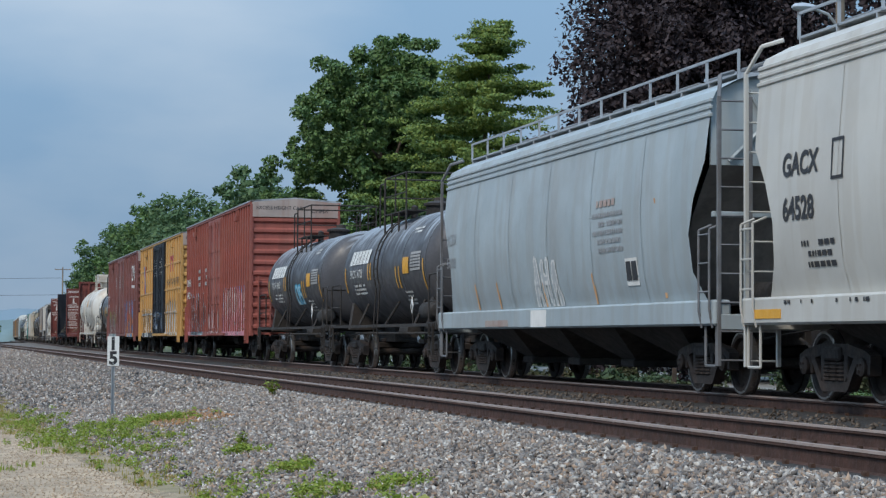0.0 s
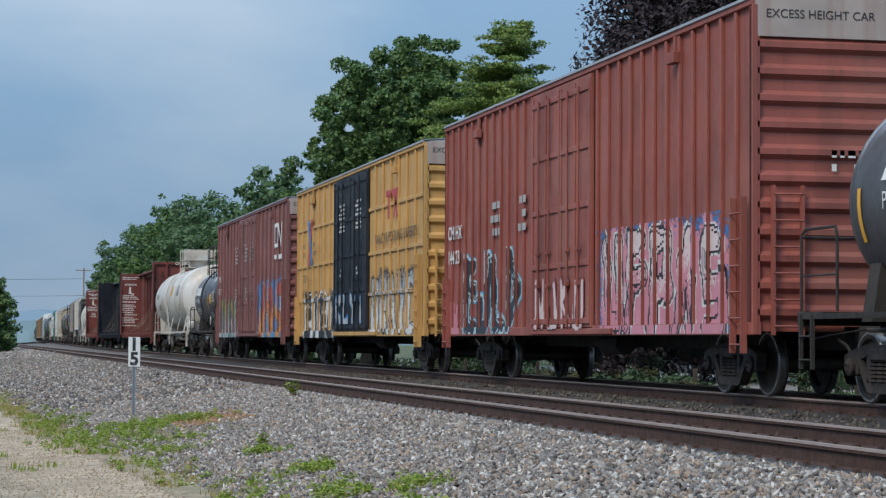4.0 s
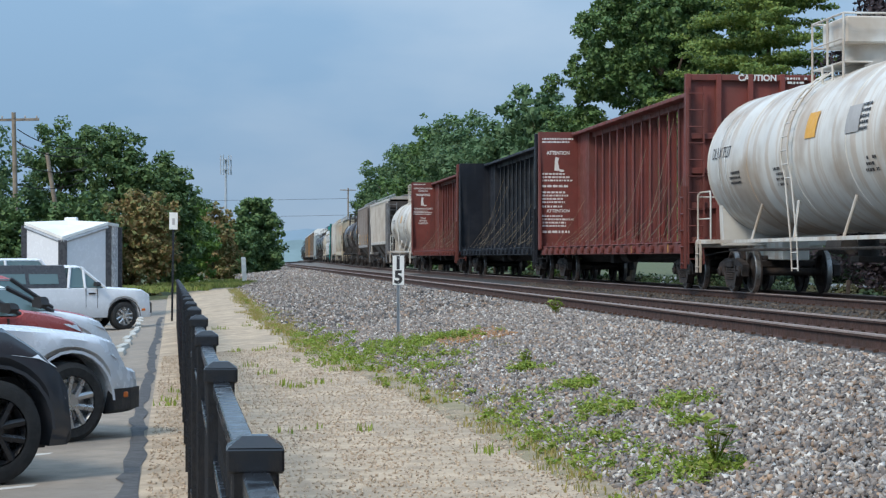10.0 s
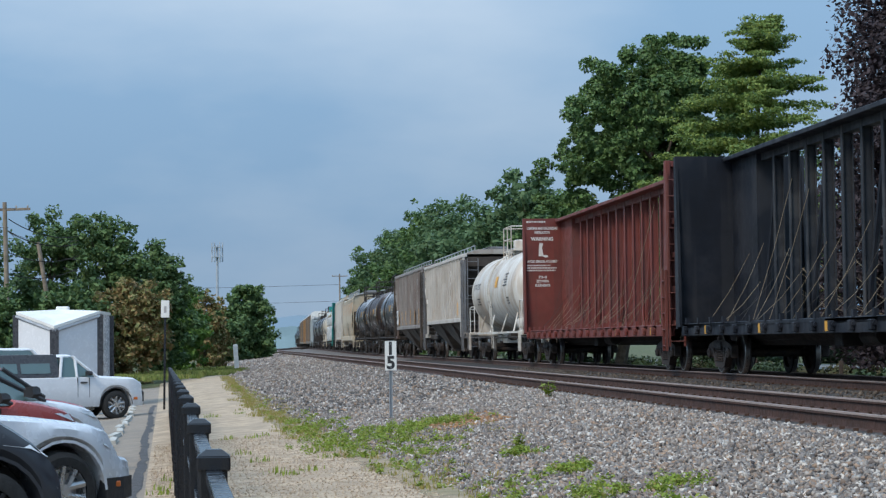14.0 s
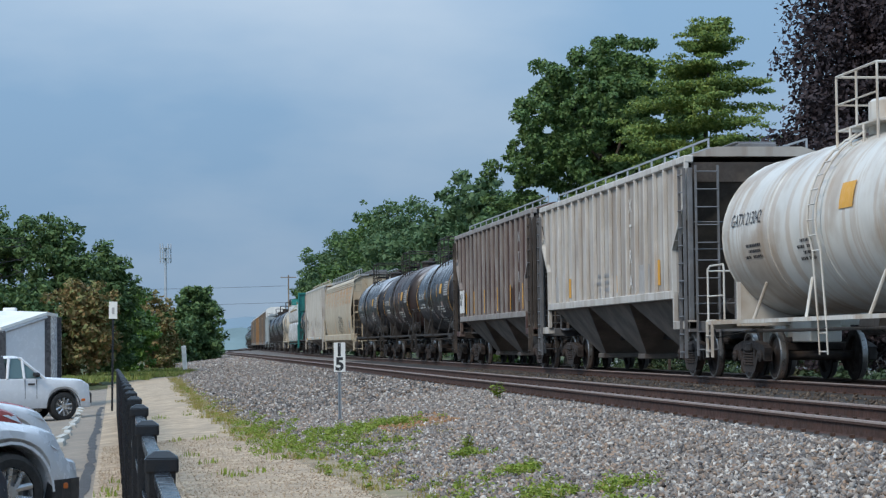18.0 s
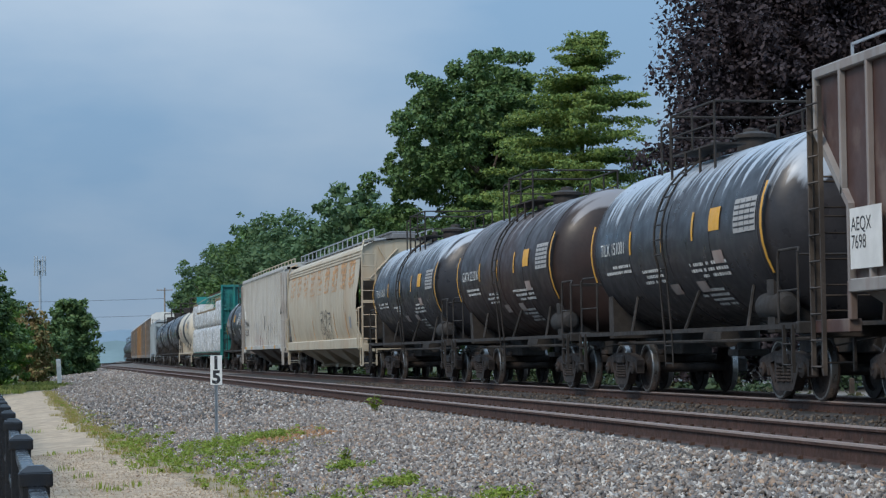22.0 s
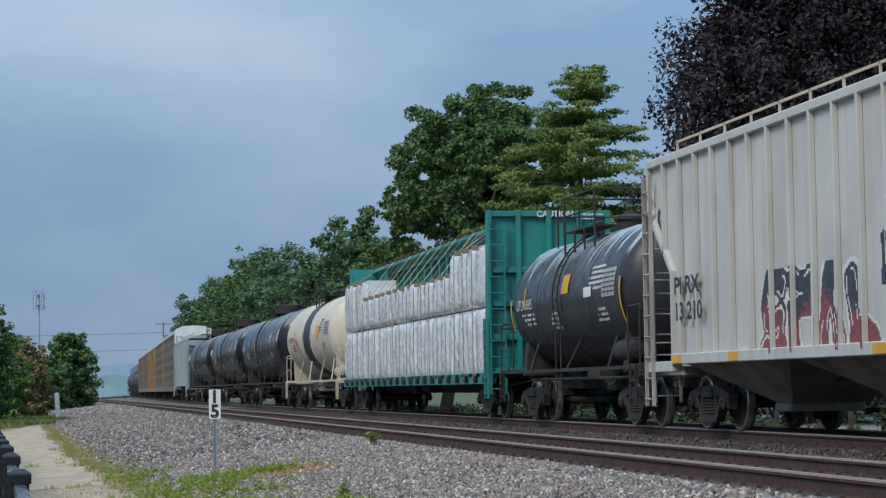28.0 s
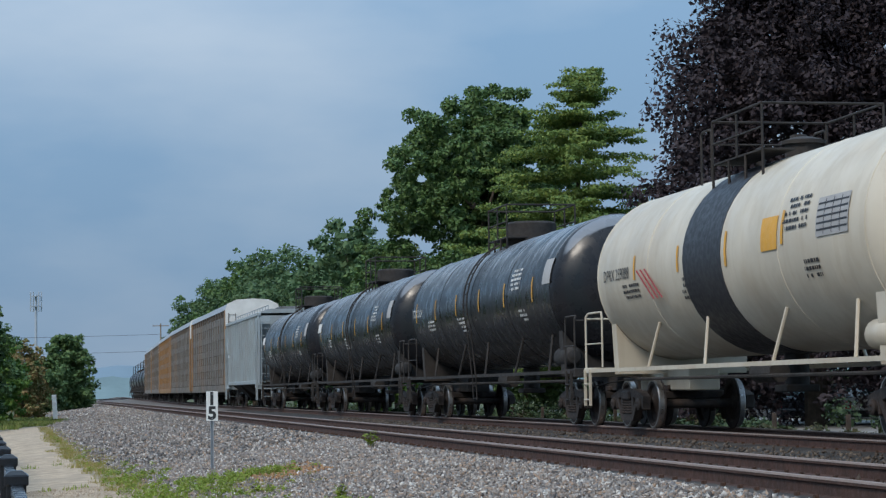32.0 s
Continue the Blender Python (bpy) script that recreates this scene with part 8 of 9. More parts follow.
def parking_sign():
    s = thing("parking_sign", "small white sign on a tall dark post by the fence end", "sign", m=pose(-1.38, 60.5, fence_z(60.5), 0, 0.9, 0))
    part("post", Geo().box(-0.03, 0.03, -0.03, 0.03, -0.05, 3.02, 0.004), "fence", s)
    pl = part("plate", Geo().box(-0.115, 0.115, -0.045, -0.034, 2.57, 3.04, 0.003), "white", s)
    part("marking", Geo().box(-0.035, 0.035, -0.048, -0.046, 2.70, 2.88), "letter_grey", pl)


parking_sign()
MAT["old_white"] = surface("weathered_white_post", (0.80, 0.79, 0.75), 0.8, 0, 0.1, 4, dirt=(0.5, 0.46, 0.40), bump=0.2)
solid("marker_post", Geo().box(-0.125, 0.125, -0.125, 0.125, -0.1, 1.22, 0.02), "old_white", "white weathered concrete marker post on the grass bank", "post", m=pose(1.22, 120, 0.30, 0, -3.5, 0))

# ---- parking lot details ----
MAT["line"] = surface("worn_white_line", (0.58, 0.56, 0.52), 0.9, 0, 0.1, 8, dirt=(0.34, 0.31, 0.27), dirt_amount=0.7, dirt_scale=3, bump=0.1)
MAT["crack"] = surface("tar_crack_filler", (0.075, 0.07, 0.068), 0.8, 0, 0.2, 4, bump=0.3)
MAT["curb"] = surface("pale_concrete", (0.47, 0.46, 0.42), 0.9, 0, 0.1, 6, dirt=(0.30, 0.28, 0.25), bump=0.3)


def on_lot(x, y):
    """A spot seen on level ground, carried along its line of sight down to the falling lot."""
    k = 1.415 / (1.5 / y - 0.0085)
    k = k / y if k < 60 else 1.925 / 1.5
    return x * k, y * k, lot_z(y * k)


def lot_details():
    stop = Geo().prism([(-0.09, 0.0), (0.09, 0.0), (0.06, 0.11), (-0.06, 0.11)], -0.85, 0.85).mesh("wheel_stop", "curb")
    for k in range(17):
        y = 33.6 + 2.72 * k
        x, z = -1.83 - 0.0218 * (y - 40.0), lot_z(y)
        ob = tagged(new("wheel_stop", stop), "pale concrete wheel stop at the head of a bay", "wheel stop", "wheel stops")
        ob.matrix_world = pose(x + random.uniform(-0.05, 0.05), y, z, 0, 0, 1.2 + random.uniform(-4, 4))
    for k in range(21):
        y = 14.6 + 2.72 * k
        x, z = -1.83 - 0.0218 * (y - 40.0), lot_z(y + 0.9)
        solid("bay_line", Geo().box(-5.5, 0.0, -0.05, 0.05, 0.0, 0.004), "line", "worn white painted bay line", "road marking", "structure", m=pose(x + 0.62, y + 0.9, z + 0.003, -0.4, 0, 44))
    rng = random.Random(3)
    pts, y = [], 9.0
    while y < 52:
        x = -0.62 - 0.0215 * (y - 14) + 0.02 * math.sin(y * 0.5) + rng.uniform(-0.025, 0.025)
        w = rng.uniform(0.045, 0.085)
        X, Y, Z = on_lot(x, y)
        t = min(1.0, max(0.0, (X - fence_x(Y) + 0.95 + 0.012 * Y) / (0.61 + 0.012 * Y)))
        Z += (fence_z(Y) - lot_z(Y)) * t + 0.006
        pts.append([(X - w, Y, Z), (X + w, Y, Z)])
        y += rng.uniform(0.25, 0.6)
    solid("tar_seam", Geo().sweep(pts, False, False, False), "crack", "ragged dark tar seam between lot and path", "crack", "structure")


lot_details()

# ---- parked vehicles ----
MAT["tyre"] = surface("tyre_rubber", (0.018, 0.018, 0.018), 0.85, 0, 0.15, 6, bump=0.2)
MAT["alloy"] = plain("alloy_wheel", (0.45, 0.46, 0.47), 0.3, 0.8)
MAT["alloy_black"] = plain("black_wheel", (0.02, 0.02, 0.022), 0.3, 0.3)
MAT["window"] = glass("tinted_window", (0.15, 0.24, 0.25))
MAT["trim"] = plain("black_trim", (0.018, 0.018, 0.02), 0.6)
MAT["lens"] = plain("clear_lamp_lens", (0.62, 0.64, 0.66), 0.12)
MAT["signal"] = plain("orange_lamp_lens", (0.55, 0.13, 0.02), 0.25)
MAT["tail"] = plain("red_lamp_lens", (0.35, 0.02, 0.02), 0.25)
MAT["car_white"] = plain("white_car_paint", (0.66, 0.68, 0.71), 0.22, 0, 0.02, bump=0)
MAT["car_silver"] = plain("pale_silver_car_paint", (0.60, 0.63, 0.67), 0.25, 0.1, 0.02, bump=0)
MAT["car_red"] = plain("faded_red_car_paint", (0.33, 0.065, 0.06), 0.28, 0, 0.03, bump=0)
MAT["car_dark"] = plain("black_car_paint", (0.040, 0.044, 0.052), 0.18, 0, 0.03, bump=0)
MAT["car_tan"] = plain("dull_dark_car_paint", (0.05, 0.05, 0.055), 0.3, 0, 0.03, bump=0)

WHEELS = {}


def road_wheel(car, x, y, r, rim):
    if (r, rim) not in WHEELS:
        t = Geo().lathe([(-0.11, r * 0.66), (-0.115, r * 0.86), (-0.09, r * 0.98), (0.09, r), (0.11, r * 0.86), (0.10, r * 0.66)], "y", 28, caps=False)
        h = Geo().lathe([(-0.085, r * 0.66), (-0.10, r * 0.64), (-0.06, r * 0.58), (0.0, r * 0.55), (0.0, 0.01)], "y", 28, caps=False)
        for k in range(5):
            a = 2 * math.pi * k / 5
            c, s = math.cos(a), math.sin(a)
            for d in (-0.035, 0.035):
                h.rod((c * 0.05 - s * d, -0.07, s * 0.05 + c * d), (c * r * 0.62 - s * d * 1.8, -0.085, s * r * 0.62 + c * d * 1.8), 0.030, 6)
        h.rod((0, -0.095, 0), (0, 0, 0), 0.07, 12)
        WHEELS[(r, rim)] = (t.mesh("tyre", "tyre"), h.mesh("rim", rim))
    t, h = WHEELS[(r, rim)]
    m = pose(x, y, r) if y < 0 else pose(x, y, r, 0, 0, 180)
    w = part("wheel", t, "tyre", car, at=m)
    part("rim", h, rim, w)
    return w


def vehicle(name, label, category, paint, L, W, hood, roof, belt, pos, wheel=0.34, rim="alloy", style="suv", ground=0.24, cowl=0.0, nose=None, valance=None):
    """A parked car. Its front points along +x of its own space. style: suv, sedan, pickup. nose: the hood line, each point so far behind the front and so high; valance: top of a dark lower bumper."""
    car = thing(name, label, category, "parked vehicles", m=pos)
    hl, hw = L / 2, W / 2
    fx, rx = hl - 0.84, -hl + 0.88            # axles
    # side outline of the lower body from the front bumper back
    top = {"suv": [(hl - 0.02, 0.58), (hl - 0.08, hood - 0.22), (hl - 0.42, hood - 0.06), (hl - 1.25 - cowl, hood + 0.02), (hl - 1.35 - cowl, belt), (-hl + 0.25, belt + 0.03), (-hl + 0.05, belt - 0.10), (-hl, 0.6)],
           "sedan": [(hl - 0.02, 0.52), (hl - 0.10, hood - 0.18), (hl - 0.5, hood - 0.05), (hl - 1.35, hood + 0.03), (hl - 1.45, belt), (-hl + 1.0, belt + 0.03), (-hl + 0.12, belt - 0.02), (-hl, 0.6)],
           "pickup": [(hl - 0.02, 0.60), (hl - 0.06, hood - 0.16), (hl - 0.30, hood - 0.04), (hl - 1.30, hood + 0.02), (hl - 1.40, belt), (-hl + 0.30, belt), (-hl + 0.02, belt), (-hl, 0.6)]}[style]
    if nose:
        top = [(hl - d, z) for d, z in nose] + [(hl - nose[-1][0] - 0.08, belt)] + top[5:]
    xs = sorted({round(v, 3) for v in np.linspace(-hl, hl, 33)} | {round(v, 3) for v in np.linspace(fx - wheel - 0.09, fx + wheel + 0.09, 15)} | {round(p[0], 3) for p in top})
    xs = [x for x in xs if x <= top[0][0] + 0.03]
    tx, tz = [p[0] for p in top][::-1], [p[1] for p in top][::-1]
    rings = []

    def taper(x):
        return 1 - (0.24 if nose else 0.16) * max(0.0, (abs(x) - hl + 0.55) / 0.55) ** 2
    for x in xs:
        zt = float(np.interp(x, tx, tz))
        zb = ground
        for ax in (fx, rx):                                            # wheel arches
            d = abs(x - ax)
            R = wheel + 0.085
            if d < R:
                zb = max(zb, wheel + math.sqrt(R * R - d * d))
        zb = min(zb, zt - 0.05)
        w = hw * taper(x)
        rings.append([(x, -w * 0.93, zb), (x, -w, zb + 0.25 * (zt - zb)), (x, -w, zb + 0.62 * (zt - zb)), (x, -w * 0.965, zt - 0.03), (x, -w * 0.90, zt), (x, -w * 0.45, zt + 0.025), (x, 0, zt + 0.03),
                      (x, w * 0.45, zt + 0.025), (x, w * 0.90, zt), (x, w * 0.965, zt - 0.03), (x, w, zb + 0.62 * (zt - zb)), (x, w, zb + 0.25 * (zt - zb)), (x, w * 0.93, zb)])
    part("body", Geo().sweep(rings, True), paint, car)
    if valance:
        plan = [(x, s * (hw * taper(x) + 0.012)) for s in (-1, 1) for x in ([fx + wheel + 0.10, hl - 0.30, hl - 0.15, hl - 0.03, hl + 0.02][::-s])]
        part("lower_bumper", Geo().sweep([[(x, y, ground + 0.02), (x, y, valance), (x - 0.03, y * 0.94, valance + 0.005), (x - 0.06, y * 0.90, ground - 0.02)] for x, y in plan], False), "trim", car, "dark plastic lower bumper")
    part("floor_pan", Geo().box(-hl + 0.2, hl - 0.35, -hw + 0.22, hw - 0.22, ground - 0.02, 0.62), "trim", car)
    # cabin: glass between pillars, under a painted roof
    if style == "pickup":
        c0, c1, r0, r1 = hl - 1.35, 0.10, hl - 2.0, 0.22
    elif style == "sedan":
        c0, c1, r0, r1 = (hl - 1.10, -hl + 0.75, hl - 1.72, -hl + 1.55) if nose else (hl - 1.40, -hl + 0.75, hl - 2.2, -hl + 1.55)
    else:
        c0, c1, r0, r1 = hl - 1.30 - cowl, -hl + 0.18, hl - 1.95 - cowl, -hl + 0.45
    wb, wt = hw * 0.93, hw * 0.76

    def cab(x_lo, x_hi, z):
        k = (z - belt) / (roof - belt)
        return wb + (wt - wb) * k
    g = Geo().sweep([[(c0, -wb, belt), (c0, wb, belt), (c1, wb, belt), (c1, -wb, belt)], [(r0, -wt, roof - 0.05), (r0, wt, roof - 0.05), (r1, wt, roof - 0.05), (r1, -wt, roof - 0.05)]], False)
    part("window_glass", g, "window", car)
    rf = Geo().sweep([[(r0 + 0.06, -wt - 0.015, roof - 0.07), (r0 + 0.06, wt + 0.015, roof - 0.07), (r1 - 0.05, wt + 0.015, roof - 0.07), (r1 - 0.05, -wt - 0.015, roof - 0.07)],
                      [(r0 - 0.08, -wt + 0.10, roof), (r0 - 0.08, wt - 0.10, roof), (r1 + 0.08, wt - 0.10, roof), (r1 + 0.08, -wt + 0.10, roof)]], False)
    part("roof", rf, paint, car)
    mids = [(c0 + c1) / 2 - 0.05] + ([c1 + 0.95] if style == "suv" else [])
    for s in (-1, 1):
        for a, b, name2 in [(c0, r0, "front_pillar"), (c1, r1, "rear_pillar")] + [(m, m, "door_pillar") for m in mids]:
            part(name2, Geo().rod((a, s * wb, belt - 0.02), (b, s * wt, roof - 0.05), 0.034 if nose else 0.042, 6), "trim" if nose and style == "sedan" else paint, car)
        mirror = Geo().sweep([[(c0 - 0.34 + dx, s * (hw - 0.05 + u * 0.21), belt + 0.03 + z) for u, z in ((0.0, 0.02 + i), (0.8, i), (1.0, 0.05), (0.85, 0.12 - i), (0.0, 0.11 - i))] for dx, i in ((0.0, 0.0), (0.07, 0.0), (0.12, 0.025))], True)
        part("mirror", mirror, "trim", car)
        for m in [c0 - 0.25] + mids:
            part("door_seam", Geo().box(m - 0.006, m + 0.006, *sorted((s * (hw + 0.002), s * (hw - 0.03))), ground + 0.25, belt - 0.03), "trim", car)
        for m in mids:
            part("door_handle", Geo().box(m + 0.08, m + 0.26, *sorted((s * (hw + 0.03), s * (hw - 0.02))), belt - 0.17, belt - 0.13, 0.008), paint if style != "pickup" else "trim", car)
        if nose:
            lamp = Geo().sweep([[(hl - d, s * hw * taper(hl - d) * k, z + dz) for d, k, z, dz in row] for row in (
                [(nose[3][0] - 0.035, 0.62, nose[3][1], -0.02), (nose[4][0] - 0.03, 0.62, nose[4][1], 0.02), (nose[4][0] + 0.02, 0.62, nose[4][1], 0.0)],
                [(nose[3][0] - 0.02, 0.95, nose[3][1], -0.02), (nose[4][0] + 0.04, 0.955, nose[4][1], 0.0), (nose[4][0] + 0.09, 0.90, nose[4][1], 0.0)],
                [(nose[3][0] + 0.16, 1.004, nose[3][1], 0.05), (nose[4][0] + 0.26, 1.002, nose[4][1], -0.01), (nose[4][0] + 0.26, 0.94, nose[4][1], 0.0)])], True)
        else:
            lamp = Geo().sweep([[(hl - 0.10, s * (hw * 0.55), hood - 0.30), (hl - 0.13, s * (hw * 0.86), hood - 0.28), (hl - 0.14, s * (hw * 0.86), hood - 0.13), (hl - 0.12, s * (hw * 0.55), hood - 0.17)],
                                [(hl - 0.55, s * (hw * 0.80), hood - 0.20), (hl - 0.50, s * (hw * 0.985), hood - 0.20), (hl - 0.55, s * (hw * 0.97), hood - 0.09), (hl - 0.55, s * (hw * 0.80), hood - 0.10)]], True)
        part("headlight", lamp, "lens", car)
        if paint in ("car_silver", "car_white"):
            part("side_marker", Geo().box(hl - 0.36, hl - 0.22, *sorted((s * hw * 0.80, s * (hw * taper(hl - 0.25) + 0.02))), *((0.36, 0.41) if valance else (0.50, 0.565)), 0.008), "signal", car)
        part("tail_light", Geo().box(-hl - 0.005, -hl + 0.14, *sorted((s * hw * 0.72, s * (hw * 0.955))), belt - 0.42, belt - 0.12, 0.015), "tail", car)
        for ax in (fx, rx):
            arch = Geo()
            ring = []
            for k in range(13):
                a = math.pi * k / 12
                ring.append([(ax + (wheel + d) * math.cos(a), s * (hw + 0.004), wheel + (wheel + d) * math.sin(a)) for d in (0.075, 0.10)])
            arch.sweep(ring, True, False, False)
            part("arch_lip", arch, "trim" if style == "pickup" else paint, car)
            road_wheel(car, ax, s * (hw - 0.10), wheel, rim)
            part("wheel_well", Geo().box(ax - wheel, ax + wheel, *sorted((s * (hw - 0.26), s * (hw - 0.24))), 0.3, wheel * 2), "trim", car)
    if not nose:
        part("front_bumper", Geo().box(hl - 0.16, hl + 0.035, -hw * 0.86, hw * 0.86, *((0.40, 0.74) if style == "pickup" else (ground + 0.04, 0.52)), 0.05), "trim" if style != "sedan" else paint, car)
    gz = (hl - nose[3][0] - 0.02, nose[4][1] - 0.05) if nose else (hl, hood - 0.22)
    part("grille", Geo().box(gz[0] - 0.12, gz[0] + 0.012, -hw * 0.45, hw * 0.45, 0.56, gz[1], 0.02), "trim", car)
    part("rear_bumper", Geo().box(-hl - 0.05, -hl + 0.12, -hw * 0.86, hw * 0.86, ground + 0.06, 0.55, 0.05), "trim", car)
    if style == "pickup":                                              # canopy over the bed
        cap = Geo().sweep([[(0.10, -wb, belt), (0.10, wb, belt), (-hl + 0.1, wb, belt), (-hl + 0.1, -wb, belt)], [(0.06, -wt, roof), (0.06, wt, roof), (-hl + 0.35, wt, roof), (-hl + 0.35, -wt, roof)]], False)
        part("bed_canopy", cap, paint if paint != "car_white" else "car_tan", car, "dark canopy with side windows over the bed")
        for a, b in ((-0.15, -0.95), (-1.05, -1.75)):
            part("canopy_window", Geo().add([(a, -wb * 0.985 - 0.004, belt + 0.10), (b, -wb * 0.985 - 0.004, belt + 0.10), (b, -wt * 1.03 - 0.004, roof - 0.12), (a, -wt * 1.03 - 0.004, roof - 0.12)], [(0, 1, 2, 3)]), "window", car)
    return car


def by_wheel(x, y, L, W, turn):
    """The pose of a car whose right front wheel stands at x, y. turn: of its nose from +x, anticlockwise."""
    a, u, v = radians(turn), L / 2 - 0.84, -(W / 2 - 0.10)
    return pose(x - (u * math.cos(a) - v * math.sin(a)), y - (u * math.sin(a) + v * math.cos(a)), lot_z(y), 0, 0, turn)


DARK_NOSE = [(0.22, 0.45), (0.24, 0.66), (0.30, 0.75), (0.35, 0.80), (0.46, 0.89), (0.60, 0.98), (0.74, 1.06), (1.0, 1.10), (1.62, 1.14)]
PALE_NOSE = [(0.0, 0.46), (0.02, 0.59), (0.17, 0.62), (0.22, 0.66), (0.36, 0.85), (0.55, 0.91), (0.9, 0.955), (1.45, 1.0), (1.62, 1.01)]
LOW_NOSE = [(0.0, 0.45), (0.04, 0.58), (0.10, 0.62), (0.16, 0.66), (0.34, 0.80), (0.55, 0.86), (0.80, 0.91), (1.02, 0.94), (1.12, 0.95)]
vehicle("black_crossover", "glossy black crossover with black wheels, nosed up to the fence", "car", "car_dark", 4.6, 1.88, 1.10, 1.74, 1.16, by_wheel(-1.58, 15.0, 4.6, 1.88, 32), 0.36, "alloy_black", cowl=0.3, nose=DARK_NOSE)
vehicle("silver_sport_utility", "pale silver sport utility with five-spoke alloy wheels", "car", "car_silver", 4.7, 1.85, 1.0, 1.70, 1.04, by_wheel(-1.33, 18.75, 4.7, 1.85, 38), 0.345, cowl=0.30, nose=PALE_NOSE, valance=0.44)
vehicle("red_sedan", "faded red sedan in a parking bay", "car", "car_red", 4.6, 1.80, 0.95, 1.36, 0.97, by_wheel(-2.06, 25.2, 4.6, 1.80, 41), 0.32, style="sedan", nose=[(d, z * 1.09) for d, z in LOW_NOSE])
vehicle("white_sedan", "white sedan in a parking bay", "car", "car_white", 4.6, 1.80, 0.95, 1.32, 0.98, by_wheel(-1.98, 28.4, 4.6, 1.80, 41), 0.32, style="sedan", nose=[(d, z * 1.03) for d, z in LOW_NOSE])
vehicle("red_sedan", "second red sedan behind the white one", "car", "car_red", 4.5, 1.78, 0.95, 1.43, 0.98, by_wheel(-2.25, 31.8, 4.5, 1.78, 41), 0.32, style="sedan", nose=LOW_NOSE)
vehicle("pickup_truck", "white pickup truck with a dark canopy over its bed", "pickup", "car_white", 5.0, 1.80, 1.10, 1.70, 1.12, by_wheel(-2.59, 57.5, 5.0, 1.80, 28), 0.37, style="pickup", ground=0.34)
vehicle("white_sport_utility", "white sport utility parked behind the pickup", "car", "car_white", 4.7, 1.85, 1.15, 1.90, 1.20, pose(-5.75, 61.8, lot_z(61.8), 0, 0, 28), 0.36)
vehicle("dark_wagon", "dark wagon at the back of the lot", "car", "car_tan", 4.8, 1.85, 1.25, 2.10, 1.25, pose(-8.9, 72, lot_z(72), 0, 0, 8), 0.35)


def trailer():
    t = thing("cargo_trailer", "white enclosed cargo trailer with a pointed nose and dark corner posts", "trailer", m=pose(-4.78, 68.6, lot_z(68), 0, 0, -92))
    hw, top, dip = 1.25, 2.93, 0.46                                    # the roof dips towards the nose
    plan = [(1.55, 0.0), (0.45, -hw), (-3.6, -hw), (-3.6, hw), (0.45, hw)]
    tops = [top - dip, top, top, top, top]
    n = len(plan)
    g = Geo().add([(x, y, 0.55) for x, y in plan] + [(x, y, z) for (x, y), z in zip(plan, tops)], [tuple(range(n))] + [(i, (i + 1) % n, n + (i + 1) % n, n + i) for i in range(n)])
    part("body", g, "car_white", t)
    g = Geo()
    ring = [(x + (0.03 if x > 0 else -0.03), y * 1.025, z) for (x, y), z in zip(plan, tops)]
    g.add(ring + [(x, y, z + 0.09) for x, y, z in ring] + [(-0.4, 0.0, top + 0.16)], [tuple(range(n))] + [(i, (i + 1) % n, n + (i + 1) % n, n + i) for i in range(n)] + [(n + i, n + (i + 1) % n, 2 * n) for i in range(n)])
    part("roof", g, "white", t)
    for (x, y), z in zip(plan, tops):
        part("corner_post", Geo().box(x - 0.12, x + 0.04, y - 0.13, y + 0.13, 0.5, z - 0.02, 0.01), "car_tan", t)
    for y in (-hw, hw):
        part("roof_trim", Geo().rod((1.56, 0, top - dip - 0.06), (0.46, y * 1.01, top - 0.06), 0.06, 6), "galv", t)
    part("roof_vent", Geo().box(-1.2, -0.8, -0.2, 0.2, top + 0.1, top + 0.26, 0.03), "white", t)
    part("frame", Geo().box(-3.6, 0.5, -1.1, 1.1, 0.42, 0.55).rod((0.4, -0.9, 0.5), (2.6, 0, 0.5), 0.05).rod((0.4, 0.9, 0.5), (2.6, 0, 0.5), 0.05).rod((2.3, 0, 0.0), (2.3, 0, 0.9), 0.04), "trim", t)
    for s in (-1, 1):
        road_wheel(t, -1.6, s * 1.33, 0.36, "alloy")


trailer()
vehicle("white_van", "small white vehicle at the far level crossing", "van", "car_white", 4.8, 1.9, 1.2, 2.0, 1.25, pose(5.6, 330, 0.0, 0, 0, -90), 0.36)

# ---- poles, wires, tower ----
MAT["pole"] = surface("weathered_pole", (0.26, 0.21, 0.16), 0.9, 0, 0.2, 3, streak=(0.14, 0.11, 0.085), streak_amount=0.5, bump=0.3)
MAT["tower"] = plain("pale_steel_tower", (0.40, 0.45, 0.50), 0.5, 0.2)


def utility_pole(x, y, h, lean, turn=0, arms=((0.35, 1.2),), seed=0):
    p = thing("utility_pole", "weathered wooden utility pole with a crossarm" if arms else "leaning bare wooden utility pole", "utility pole", m=pose(x, y, 0, 0, lean, turn))
    part("pole", Geo().rod((0, 0, -0.2), (0, 0, h), 0.14, 10, 0.10), "pole", p)
    for d, w in arms:
        a = part("crossarm", Geo().box(-w, w, -0.06, 0.06, h - d - 0.06, h - d + 0.06, 0.01), "pole", p)
        for q in (-0.9, -0.45, 0.45, 0.9):
            part("insulator", Geo().lathe([(0.06, 0.02), (0.10, 0.045), (0.16, 0.04), (0.2, 0.02)], "z", 8, (q * w, 0, h - d)), "letter_grey", a)
    return p


def wire(a, b, sag, r=0.012, label="thin dark overhead wire"):
    pts = []
    for k in range(13):
        t = k / 12
        q = Vector(a).lerp(Vector(b), t)
        q.z -= sag * 4 * t * (1 - t)
        pts.append(q)
    solid("overhead_wire", Geo().pipe(pts, r, 4), "under", label, "wire")


